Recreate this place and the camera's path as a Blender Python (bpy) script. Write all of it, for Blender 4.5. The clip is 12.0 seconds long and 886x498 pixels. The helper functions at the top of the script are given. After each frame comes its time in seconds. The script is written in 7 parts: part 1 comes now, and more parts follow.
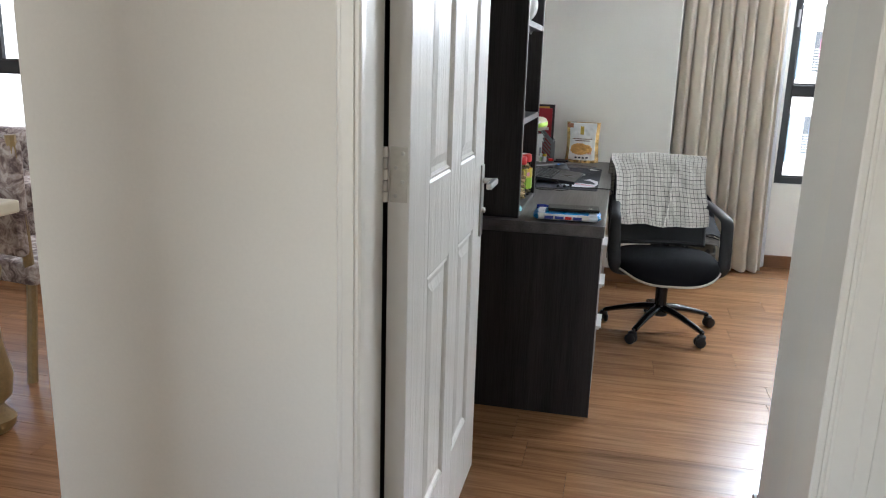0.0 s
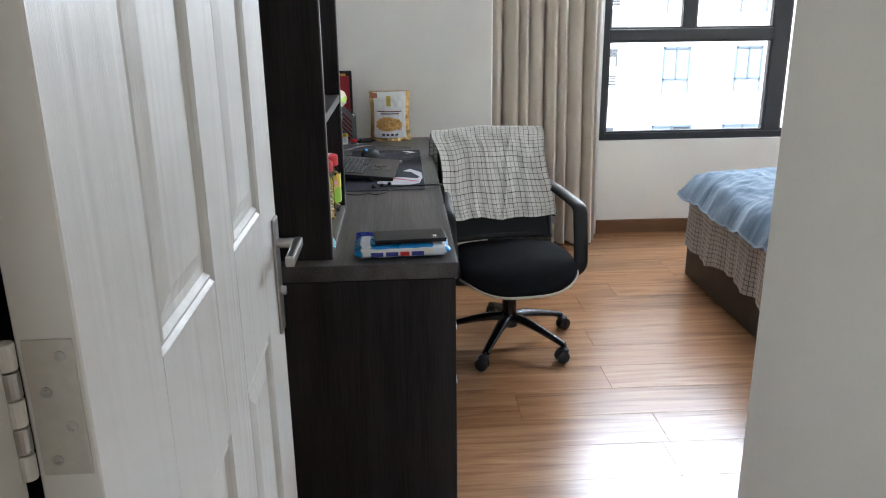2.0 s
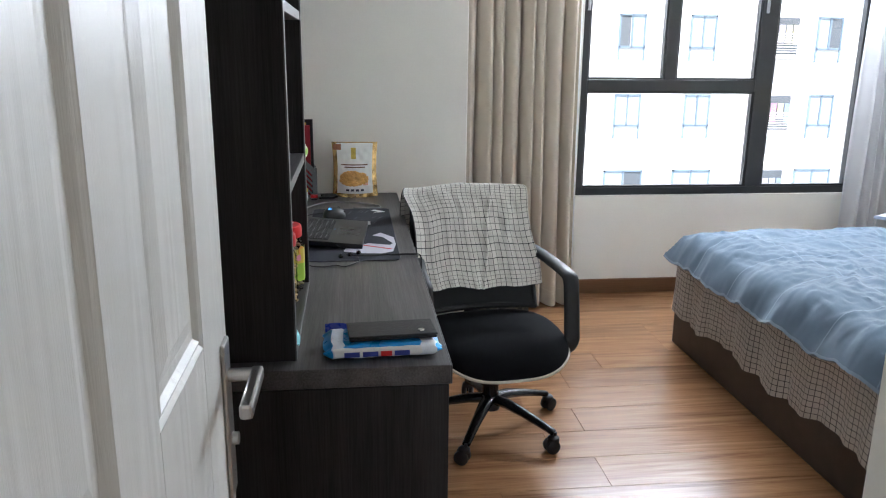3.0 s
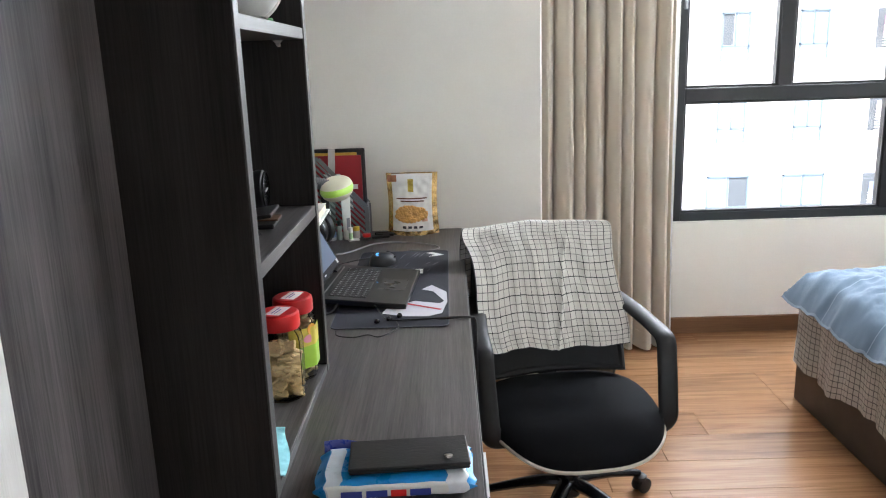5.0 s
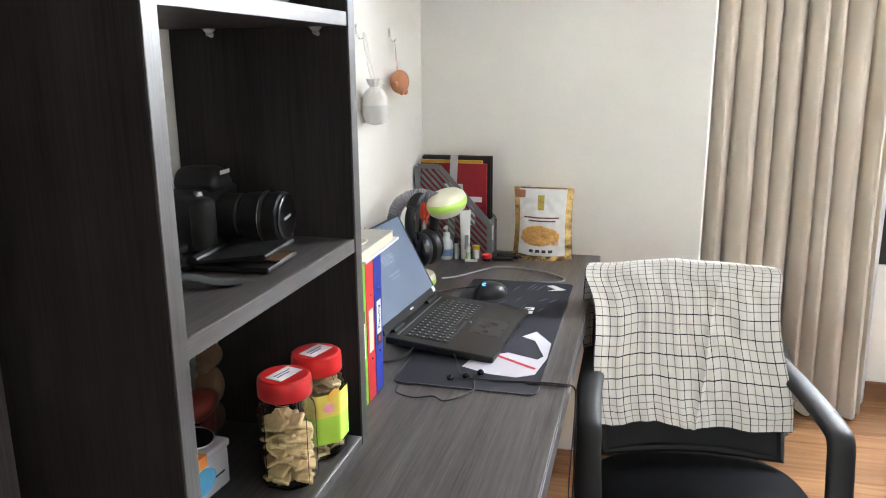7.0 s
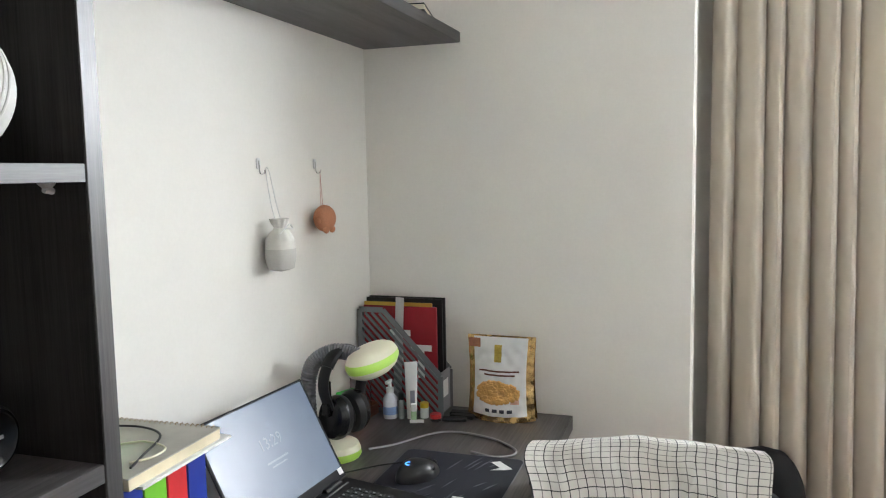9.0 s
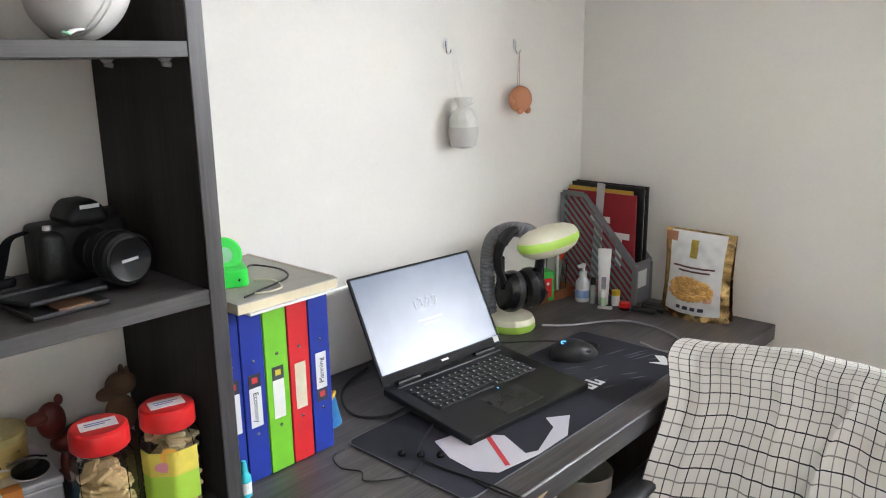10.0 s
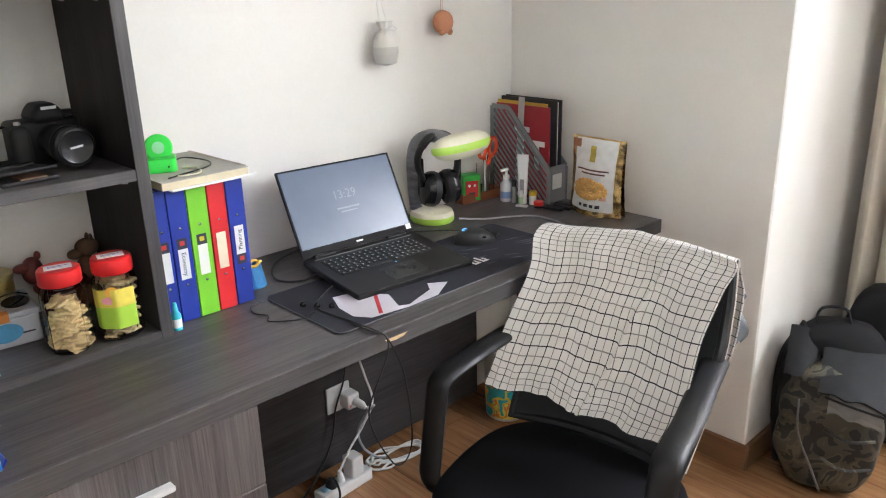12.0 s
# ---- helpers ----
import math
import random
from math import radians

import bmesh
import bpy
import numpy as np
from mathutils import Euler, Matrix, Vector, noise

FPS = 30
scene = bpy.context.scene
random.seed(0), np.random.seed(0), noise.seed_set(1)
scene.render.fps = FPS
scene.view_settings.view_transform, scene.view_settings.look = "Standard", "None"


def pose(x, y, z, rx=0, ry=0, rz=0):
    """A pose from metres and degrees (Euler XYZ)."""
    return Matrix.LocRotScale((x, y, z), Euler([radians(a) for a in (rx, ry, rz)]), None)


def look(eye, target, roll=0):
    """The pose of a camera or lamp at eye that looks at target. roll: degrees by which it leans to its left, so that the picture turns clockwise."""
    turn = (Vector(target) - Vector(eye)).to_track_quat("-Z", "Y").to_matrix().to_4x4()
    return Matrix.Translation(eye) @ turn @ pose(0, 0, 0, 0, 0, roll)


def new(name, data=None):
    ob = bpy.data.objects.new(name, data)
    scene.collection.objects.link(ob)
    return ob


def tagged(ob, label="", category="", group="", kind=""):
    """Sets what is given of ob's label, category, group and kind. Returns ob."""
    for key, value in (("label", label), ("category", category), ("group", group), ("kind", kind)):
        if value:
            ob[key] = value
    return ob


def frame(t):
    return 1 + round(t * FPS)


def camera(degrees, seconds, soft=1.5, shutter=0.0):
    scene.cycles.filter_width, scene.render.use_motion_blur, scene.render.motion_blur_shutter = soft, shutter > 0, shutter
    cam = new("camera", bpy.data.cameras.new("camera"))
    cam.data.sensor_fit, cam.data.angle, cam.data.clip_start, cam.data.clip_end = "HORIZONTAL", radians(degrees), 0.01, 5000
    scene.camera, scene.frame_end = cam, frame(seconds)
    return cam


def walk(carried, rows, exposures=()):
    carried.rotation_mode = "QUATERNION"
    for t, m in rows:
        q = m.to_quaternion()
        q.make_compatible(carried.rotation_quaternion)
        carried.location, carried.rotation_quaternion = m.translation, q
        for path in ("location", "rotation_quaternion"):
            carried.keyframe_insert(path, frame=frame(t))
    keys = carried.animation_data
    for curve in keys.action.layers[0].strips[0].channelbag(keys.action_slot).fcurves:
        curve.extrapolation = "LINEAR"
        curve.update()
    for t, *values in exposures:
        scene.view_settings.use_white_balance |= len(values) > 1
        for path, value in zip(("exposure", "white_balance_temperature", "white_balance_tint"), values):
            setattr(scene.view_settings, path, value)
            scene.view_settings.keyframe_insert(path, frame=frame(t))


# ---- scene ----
cam = camera(59.85, 12.0, soft=1.1)
# seconds, eye, target, roll
PATH = [
    (0, (-0.017, 0.034, 1.309), (-0.442, 1.931, 0.84), 1.7),
    (0.5, (-0.07, 0.241, 1.324), (-0.32, 2.152, 0.789), -0.0),
    (1, (-0.068, 0.503, 1.33), (-0.237, 2.415, 0.77), -0.8),
    (1.5, (-0.093, 0.756, 1.335), (-0.144, 2.661, 0.729), -0.6),
    (2, (-0.18, 0.968, 1.368), (-0.081, 2.874, 0.771), -0.7),
    (2.5, (-0.223, 1.162, 1.378), (-0.047, 3.084, 0.853), -0.2),
    (3, (-0.242, 1.353, 1.378), (-0.014, 3.277, 0.881), 0.6),
    (3.2, (-0.266, 1.417, 1.38), (-0.022, 3.339, 0.882), 0.1),
    (4.8, (-0.09, 1.795, 1.4), (-0.075, 3.745, 0.957), -1.0),
    (5, (-0.088, 1.815, 1.397), (-0.111, 3.759, 0.926), -1.9),
    (5.5, (-0.06, 1.866, 1.392), (-0.242, 3.789, 0.876), -3.1),
    (6, (0.085, 1.975, 1.398), (-0.366, 3.849, 0.865), -2.7),
    (6.5, (0.116, 2.105, 1.404), (-0.43, 3.957, 0.882), -2.4),
    (6.7, (0.077, 2.164, 1.392), (-0.442, 4.028, 0.886), -1.1),
    (8.3, (0.177, 2.511, 1.443), (-0.242, 4.44, 1.123), -0.7),
    (8.5, (0.21, 2.568, 1.439), (-0.235, 4.498, 1.163), -0.8),
    (9, (0.294, 2.677, 1.454), (-0.338, 4.564, 1.255), -1.1),
    (9.5, (0.385, 2.755, 1.451), (-0.643, 4.45, 1.193), -0.9),
    (10, (0.624, 2.819, 1.44), (-0.697, 4.244, 0.966), -0.8),
    (10.5, (0.797, 2.818, 1.418), (-0.621, 4.058, 0.745), -1.9),
    (11, (0.966, 2.757, 1.427), (-0.5, 3.902, 0.695), -2.7),
    (11.5, (1.091, 2.773, 1.441), (-0.404, 3.895, 0.73), -1.9),
    (12, (1.131, 2.793, 1.452), (-0.242, 4.093, 0.799), -1.5),
]
EXPOSURE = [(0.0, 1.5, 6000, 9), (1.0, 1.45, 5950, 9), (3.0, 1.3, 5950, 10), (5.0, 1.75, 6150, 11), (6.5, 2.2, 6350, 11), (8.5, 1.65, 6350, 10), (9.5, 1.5, 6350, 11), (10.5, 1.72, 6450, 14), (12.0, 1.72, 6480, 14)]
walk(cam, [(t, look(eye, target, roll)) for t, eye, target, roll in PATH], EXPOSURE)

# ---- daylight ----
world = bpy.data.worlds.new("sky")
scene.world = world
world.use_nodes = True
wn = world.node_tree.nodes
sky = wn.new("ShaderNodeTexSky")
sky.sky_type, sky.sun_disc = "NISHITA", False
sky.sun_elevation, sky.sun_rotation = radians(48), radians(200)
world.node_tree.links.new(sky.outputs[0], wn["Background"].inputs[0])
wn["Background"].inputs[1].default_value = 0.15


def sun_lamp(strength, elevation, rotation, angle):
    """Sun that stands where the sky's sun stands: rotation runs clockwise from +y."""
    data = bpy.data.lights.new("sun", "SUN")
    data.energy, data.angle, data.color = strength, radians(angle), (1.0, 0.96, 0.9)
    ob = new("sun", data)
    e, r = radians(elevation), radians(rotation)
    way = Vector((math.sin(r) * math.cos(e), math.cos(r) * math.cos(e), math.sin(e)))
    ob.matrix_world = look(way * 30, (0, 0, 0))
    return ob


sun_lamp(4.8, 48, 200, 1.0)


def window_lamp(name, x, y, z, w, h, watts, target, colour=(0.93, 0.96, 1.0)):
    """Area lamp for skylight at a window opening; the hall's opening is an addition."""
    data = bpy.data.lights.new(name, "AREA")
    data.shape, data.size, data.size_y, data.energy, data.color = "RECTANGLE", w, h, watts, colour
    ob = new(name, data)
    ob.matrix_world = look((x, y, z), target)
    return ob


window_lamp("bedroom_skylight", 1.9, 5.72, 1.97, 1.6, 0.44, 38, (1.9, 3.4, 1.5), (0.92, 0.96, 1.0))
window_lamp("living_skylight", -2.95, 4.95, 1.5, 1.9, 1.5, 22, (-3.2, 0, 1.1))
# fill lamp at an unseen opening, added to brighten the hall walls
window_lamp("hall_fill_lamp", -2.3, -2.28, 1.5, 3.7, 1.4, 15, (-2.3, 3, 1.2), (1.0, 0.97, 0.92))

# ---- materials ----
def nodes_of(name):
    m = bpy.data.materials.new(name)
    m.use_nodes = True
    n, l = m.node_tree.nodes, m.node_tree.links
    return m, n, l, n["Principled BSDF"]


def ramp(n, stops):
    r = n.new("ShaderNodeValToRGB")
    r.color_ramp.elements[0].position, r.color_ramp.elements[0].color = stops[0][0], (*stops[0][1], 1)
    r.color_ramp.elements[1].position, r.color_ramp.elements[1].color = stops[-1][0], (*stops[-1][1], 1)
    for p, c in stops[1:-1]:
        e = r.color_ramp.elements.new(p)
        e.color = (*c, 1)
    return r


def coords(n, l, scale, space="Object", turn=(0, 0, 0)):
    tc, mp = n.new("ShaderNodeTexCoord"), n.new("ShaderNodeMapping")
    mp.inputs["Scale"].default_value = scale
    mp.inputs["Rotation"].default_value = turn
    l.new(tc.outputs[space], mp.inputs[0])
    return mp


def noise_of(n, l, mp, scale, detail=4, rough=0.6, distortion=0.0):
    t = n.new("ShaderNodeTexNoise")
    t.inputs["Scale"].default_value, t.inputs["Detail"].default_value = scale, detail
    t.inputs["Roughness"].default_value, t.inputs["Distortion"].default_value = rough, distortion
    l.new(mp.outputs[0], t.inputs["Vector"])
    return t


def bump_of(n, l, b, height, strength, distance):
    k = n.new("ShaderNodeBump")
    k.inputs["Strength"].default_value, k.inputs["Distance"].default_value = strength, distance
    l.new(height, k.inputs["Height"])
    l.new(k.outputs[0], b.inputs["Normal"])


def plain(name, colour, rough=0.5, metal=0.0, vary=0.12, grain=40, bump=0.0, coat=0.0, sheen=0.0, spec=0.5):
    """A surface of one colour with soft stains and fine grain."""
    m, n, l, b = nodes_of(name)
    mp = coords(n, l, (1, 1, 1))
    big, fine = noise_of(n, l, mp, 3.0, 3), noise_of(n, l, mp, grain, 5)
    mix = n.new("ShaderNodeMath")
    mix.operation = "MULTIPLY_ADD"
    mix.inputs[1].default_value = 0.5
    half = n.new("ShaderNodeMath")
    half.operation = "MULTIPLY"
    half.inputs[1].default_value = 0.5
    l.new(fine.outputs[0], half.inputs[0])
    l.new(big.outputs[0], mix.inputs[0])
    l.new(half.outputs[0], mix.inputs[2])
    lo = tuple(max(0, c * (1 - vary)) for c in colour)
    hi = tuple(min(1, c * (1 + vary)) for c in colour)
    r = ramp(n, [(0.3, lo), (0.7, hi)])
    l.new(mix.outputs[0], r.inputs[0])
    l.new(r.outputs[0], b.inputs["Base Color"])
    rr = n.new("ShaderNodeMapRange")
    rr.inputs["To Min"].default_value, rr.inputs["To Max"].default_value = max(0.02, rough - 0.08), min(1, rough + 0.08)
    l.new(fine.outputs[0], rr.inputs[0])
    l.new(rr.outputs[0], b.inputs["Roughness"])
    b.inputs["Metallic"].default_value = metal
    b.inputs["Coat Weight"].default_value = coat
    b.inputs["Sheen Weight"].default_value = sheen
    b.inputs["Specular IOR Level"].default_value = spec
    if bump:
        bump_of(n, l, b, fine.outputs[0], bump, 0.002)
    return m


def laminate(name, dark, light, axis, rough=0.42, bump=0.25, spec=0.5):
    """Wood-grain laminate; the grain runs along axis."""
    m, n, l, b = nodes_of(name)
    s = [90.0, 90.0, 90.0]
    s[axis] = 2.2
    mp = coords(n, l, s)
    s2 = [14.0, 14.0, 14.0]
    s2[axis] = 0.8
    mp2 = coords(n, l, s2)
    fine, wide = noise_of(n, l, mp, 2.6, 4, 0.75), noise_of(n, l, mp2, 1.0, 3, 0.5, 0.4)
    add = n.new("ShaderNodeMath")
    add.operation = "MULTIPLY_ADD"
    add.inputs[1].default_value = 0.45
    l.new(wide.outputs[0], add.inputs[0])
    sc = n.new("ShaderNodeMath")
    sc.operation = "MULTIPLY"
    sc.inputs[1].default_value = 0.55
    l.new(fine.outputs[0], sc.inputs[0])
    l.new(sc.outputs[0], add.inputs[2])
    r = ramp(n, [(0.34, dark), (0.66, light)])
    l.new(add.outputs[0], r.inputs[0])
    l.new(r.outputs[0], b.inputs["Base Color"])
    b.inputs["Roughness"].default_value = rough
    b.inputs["Specular IOR Level"].default_value = spec
    bump_of(n, l, b, fine.outputs[0], bump, 0.0008)
    return m


def checked(name, ground, line, cell, width, pale=None, rough=0.9):
    """Woven cloth with a grid of thin lines; cell and width in metres, in the cloth's own UV; pale tints each second line."""
    m, n, l, b = nodes_of(name)
    tc = n.new("ShaderNodeTexCoord")
    sep = n.new("ShaderNodeSeparateXYZ")
    l.new(tc.outputs["UV"], sep.inputs[0])
    hits, odd = [], []
    for k in (0, 1):
        d = n.new("ShaderNodeMath")
        d.operation = "DIVIDE"
        d.inputs[1].default_value = cell[k]
        fr = n.new("ShaderNodeMath")
        fr.operation = "FRACT"
        lt = n.new("ShaderNodeMath")
        lt.operation = "LESS_THAN"
        lt.inputs[1].default_value = width / cell[k]
        l.new(sep.outputs[k], d.inputs[0])
        l.new(d.outputs[0], fr.inputs[0])
        l.new(fr.outputs[0], lt.inputs[0])
        hits.append(lt)
        hf, fh, ab = n.new("ShaderNodeMath"), n.new("ShaderNodeMath"), n.new("ShaderNodeMath")
        hf.operation, fh.operation, ab.operation = "MULTIPLY", "FRACT", "GREATER_THAN"
        hf.inputs[1].default_value, ab.inputs[1].default_value = 0.5, 0.5
        l.new(d.outputs[0], hf.inputs[0])
        l.new(hf.outputs[0], fh.inputs[0])
        l.new(fh.outputs[0], ab.inputs[0])
        both = n.new("ShaderNodeMath")
        both.operation = "MULTIPLY_ADD"
        both.inputs[1].default_value = -0.32 if pale else 0.0
        l.new(ab.outputs[0], both.inputs[0])
        both.inputs[2].default_value = 1.0
        mul = n.new("ShaderNodeMath")
        mul.operation = "MULTIPLY"
        l.new(both.outputs[0], mul.inputs[0])
        l.new(lt.outputs[0], mul.inputs[1])
        odd.append(mul)
    mx = n.new("ShaderNodeMath")
    mx.operation = "MAXIMUM"
    l.new(odd[0].outputs[0], mx.inputs[0])
    l.new(odd[1].outputs[0], mx.inputs[1])
    mp = coords(n, l, (1, 1, 1), "UV")
    stain, weave = noise_of(n, l, mp, 7, 3), noise_of(n, l, mp, 600, 2)
    r = ramp(n, [(0.3, tuple(c * 0.88 for c in ground)), (0.7, ground)])
    l.new(stain.outputs[0], r.inputs[0])
    mixc = n.new("ShaderNodeMix")
    mixc.data_type = "RGBA"
    l.new(mx.outputs[0], mixc.inputs[0])
    l.new(r.outputs[0], mixc.inputs[6])
    mixc.inputs[7].default_value = (*line, 1)
    l.new(mixc.outputs[2], b.inputs["Base Color"])
    b.inputs["Roughness"].default_value = rough
    b.inputs["Sheen Weight"].default_value = 0.2
    bump_of(n, l, b, weave.outputs[0], 0.25, 0.001)
    return m


def glassy(name, colour=(1, 1, 1), rough=0.0, ior=1.45):
    m, n, l, b = nodes_of(name)
    b.inputs["Base Color"].default_value = (*colour, 1)
    b.inputs["Roughness"].default_value, b.inputs["IOR"].default_value = rough, ior
    b.inputs["Transmission Weight"].default_value = 1.0
    return m


def glowing(name, colour, strength, rough=0.1):
    m, n, l, b = nodes_of(name)
    b.inputs["Base Color"].default_value = (0.02, 0.02, 0.025, 1)
    b.inputs["Emission Color"].default_value = (*colour, 1)
    b.inputs["Emission Strength"].default_value = strength
    b.inputs["Roughness"].default_value = rough
    return m


# ---- mesh tools ----
def link_mesh(name, bm, material, smooth=False):
    me = bpy.data.meshes.new(name)
    bm.normal_update()
    bm.to_mesh(me)
    bm.free()
    if material:
        me.materials.append(material)
    if smooth:
        for p in me.polygons:
            p.use_smooth = True
        me.set_sharp_from_angle(angle=radians(38))
    return new(name, me)


def part(name, bm, material, parent, label="", smooth=False):
    ob = link_mesh(name, bm, material, smooth)
    ob.parent = parent
    if label:
        tagged(ob, label)
    return ob


def structure(name, bm, material, label="", category="", smooth=False):
    return tagged(link_mesh(name, bm, material, smooth), label, category or name.split("_")[0], "", "structure")


def thing(name, m, label, category, group=""):
    ob = new(name)
    ob.empty_display_size = 0.05
    ob.matrix_world = m
    return tagged(ob, label, category, group)


def solo(name, bm, material, m, label, category, group="", smooth=False):
    """A thing that is one mesh."""
    ob = link_mesh(name, bm, material, smooth)
    ob.matrix_world = m
    return tagged(ob, label, category, group)


def box(a, b, bevel=0.0, bm=None, m=None, seg=1):
    """A box from corner a to corner b, edges rounded by bevel."""
    own = bmesh.new()
    a, b = Vector(a), Vector(b)
    mid, size = (a + b) / 2, b - a
    bmesh.ops.create_cube(own, size=1, matrix=Matrix.Translation(mid) @ Matrix.Diagonal((abs(size.x), abs(size.y), abs(size.z), 1)))
    if bevel:
        bmesh.ops.bevel(own, geom=own.edges[:], offset=bevel, segments=seg, affect="EDGES", profile=0.5)
    return put(own, bm, m)


def put(own, bm=None, m=None):
    """Moves own by m and adds it to bm, where bm is given."""
    if m is not None:
        own.transform(m)
    if bm is None:
        return own
    tmp = bpy.data.meshes.new("tmp")
    own.to_mesh(tmp)
    own.free()
    bm.from_mesh(tmp)
    bpy.data.meshes.remove(tmp)
    return bm


def lathe(profile, steps=32, bm=None, m=None, squash=1.0):
    """A solid of revolution about z from (radius, height) pairs."""
    own = bmesh.new()
    rings = []
    for r, z in profile:
        if r < 1e-5:
            rings.append([own.verts.new((0, 0, z))])
        else:
            rings.append([own.verts.new((r * math.cos(2 * math.pi * k / steps), squash * r * math.sin(2 * math.pi * k / steps), z)) for k in range(steps)])
    for p, q in zip(rings, rings[1:]):
        for k in range(steps):
            f = [p[k % len(p)], p[(k + 1) % len(p)], q[(k + 1) % len(q)], q[k % len(q)]]
            f = list(dict.fromkeys(f))
            if len(f) > 2:
                own.faces.new(f)
    bmesh.ops.recalc_face_normals(own, faces=own.faces[:])
    return put(own, bm, m)


def tube(points, radius, steps=8, bm=None, m=None, radii=None, flat=1.0):
    """A rod swept along points; flat squashes its section."""
    own = bmesh.new()
    pts = [Vector(p) for p in points]
    rings, up = [], None
    for i, p in enumerate(pts):
        d = (pts[min(i + 1, len(pts) - 1)] - pts[max(i - 1, 0)]).normalized()
        if up is None:
            up = Vector((0, 0, 1)) if abs(d.z) < 0.9 else Vector((1, 0, 0))
        side = d.cross(up).normalized()
        up = side.cross(d).normalized()
        r = radii[i] if radii else radius
        rings.append([own.verts.new(p + side * (r * math.cos(2 * math.pi * k / steps)) + up * (r * flat * math.sin(2 * math.pi * k / steps))) for k in range(steps)])
    for p, q in zip(rings, rings[1:]):
        for k in range(steps):
            own.faces.new((p[k], p[(k + 1) % steps], q[(k + 1) % steps], q[k]))
    own.faces.new(rings[0][::-1])
    own.faces.new(rings[-1])
    bmesh.ops.recalc_face_normals(own, faces=own.faces[:])
    return put(own, bm, m)


def curve_points(ctrl, per=6):
    """Points on a smooth line through ctrl."""
    c = [Vector(p) for p in ctrl]
    c = [c[0] * 2 - c[1]] + c + [c[-1] * 2 - c[-2]]
    out = []
    for i in range(1, len(c) - 2):
        for k in range(per):
            t = k / per
            a, b, d, e = c[i - 1], c[i], c[i + 1], c[i + 2]
            out.append(0.5 * ((2 * b) + (d - a) * t + (2 * a - 5 * b + 4 * d - e) * t * t + (3 * b - a - 3 * d + e) * t ** 3))
    out.append(c[-2])
    return out


def grid_sheet(nu, nv, place, thick=0.0, uv=None):
    """A sheet of nu x nv cells, place(u, v) for u, v in 0..1; with thickness where thick is given; uv(u, v) in metres."""
    bm = bmesh.new()
    lay = bm.loops.layers.uv.new("UVMap")
    vs = [[bm.verts.new(place(i / nu, j / nv)) for i in range(nu + 1)] for j in range(nv + 1)]
    for j in range(nv):
        for i in range(nu):
            f = bm.faces.new((vs[j][i], vs[j][i + 1], vs[j + 1][i + 1], vs[j + 1][i]))
            for lp, (a, b) in zip(f.loops, ((i, j), (i + 1, j), (i + 1, j + 1), (i, j + 1))):
                lp[lay].uv = uv(a / nu, b / nv) if uv else (a / nu, b / nv)
    bm.normal_update()
    if thick:
        bmesh.ops.solidify(bm, geom=bm.faces[:], thickness=thick)
    return bm


def outline_slab(points, z0, z1, bevel=0.0, bm=None, m=None):
    """A flat slab with the outline points (x, y)."""
    own = bmesh.new()
    low = [own.verts.new((x, y, z0)) for x, y in points]
    f = own.faces.new(low)
    up = bmesh.ops.extrude_face_region(own, geom=[f])
    bmesh.ops.translate(own, vec=(0, 0, z1 - z0), verts=[v for v in up["geom"] if isinstance(v, bmesh.types.BMVert)])
    bmesh.ops.recalc_face_normals(own, faces=own.faces[:])
    if bevel:
        sharp = [e for e in own.edges if abs(e.verts[0].co.z - e.verts[1].co.z) < 1e-6]
        bmesh.ops.bevel(own, geom=sharp, offset=bevel, segments=2, affect="EDGES", profile=0.5)
    return put(own, bm, m)


def rounded(w, h, r, n=5):
    """Outline of a rounded rectangle centred on 0."""
    pts = []
    for cx, cy, a0 in ((w / 2 - r, h / 2 - r, 0), (-w / 2 + r, h / 2 - r, 90), (-w / 2 + r, -h / 2 + r, 180), (w / 2 - r, -h / 2 + r, 270)):
        for k in range(n + 1):
            a = radians(a0 + 90 * k / n)
            pts.append((cx + r * math.cos(a), cy + r * math.sin(a)))
    return pts


def text_mesh(body, size, depth=0.0004):
    """Letters as a bmesh, centred on 0 in the plane z = 0."""
    cu = bpy.data.curves.new("letters", "FONT")
    cu.body, cu.size, cu.align_x, cu.align_y, cu.extrude = body, size, "CENTER", "CENTER", depth
    cu.resolution_u = 2
    ob = bpy.data.objects.new("letters", cu)
    me = bpy.data.meshes.new_from_object(ob)
    bm = bmesh.new()
    bm.from_mesh(me)
    bpy.data.objects.remove(ob)
    bpy.data.curves.remove(cu)
    bpy.data.meshes.remove(me)
    return bm


T = Matrix.Translation

# ---- surfaces of the place ----
wall_paint = plain("warm_white_wall_paint", (0.84, 0.815, 0.755), 0.75, vary=0.03, grain=120, bump=0.05)
trim_paint = plain("white_gloss_paint", (0.78, 0.76, 0.71), 0.32, vary=0.03, grain=60, bump=0.04)
ceiling_paint = plain("white_ceiling_paint", (0.85, 0.845, 0.83), 0.85, vary=0.02)
facade_paint = plain("white_facade_render", (0.82, 0.81, 0.79), 0.85, vary=0.05, grain=2)
dark_metal = plain("black_aluminium", (0.022, 0.023, 0.025), 0.38, 0.0, 0.2)
skirting_wood = laminate("brown_skirting", (0.13, 0.06, 0.025), (0.24, 0.12, 0.055), 0, 0.45)
skirting_wood_y = laminate("brown_skirting_across", (0.13, 0.06, 0.025), (0.24, 0.12, 0.055), 1, 0.45)
clear_glass = glassy("window_glass")


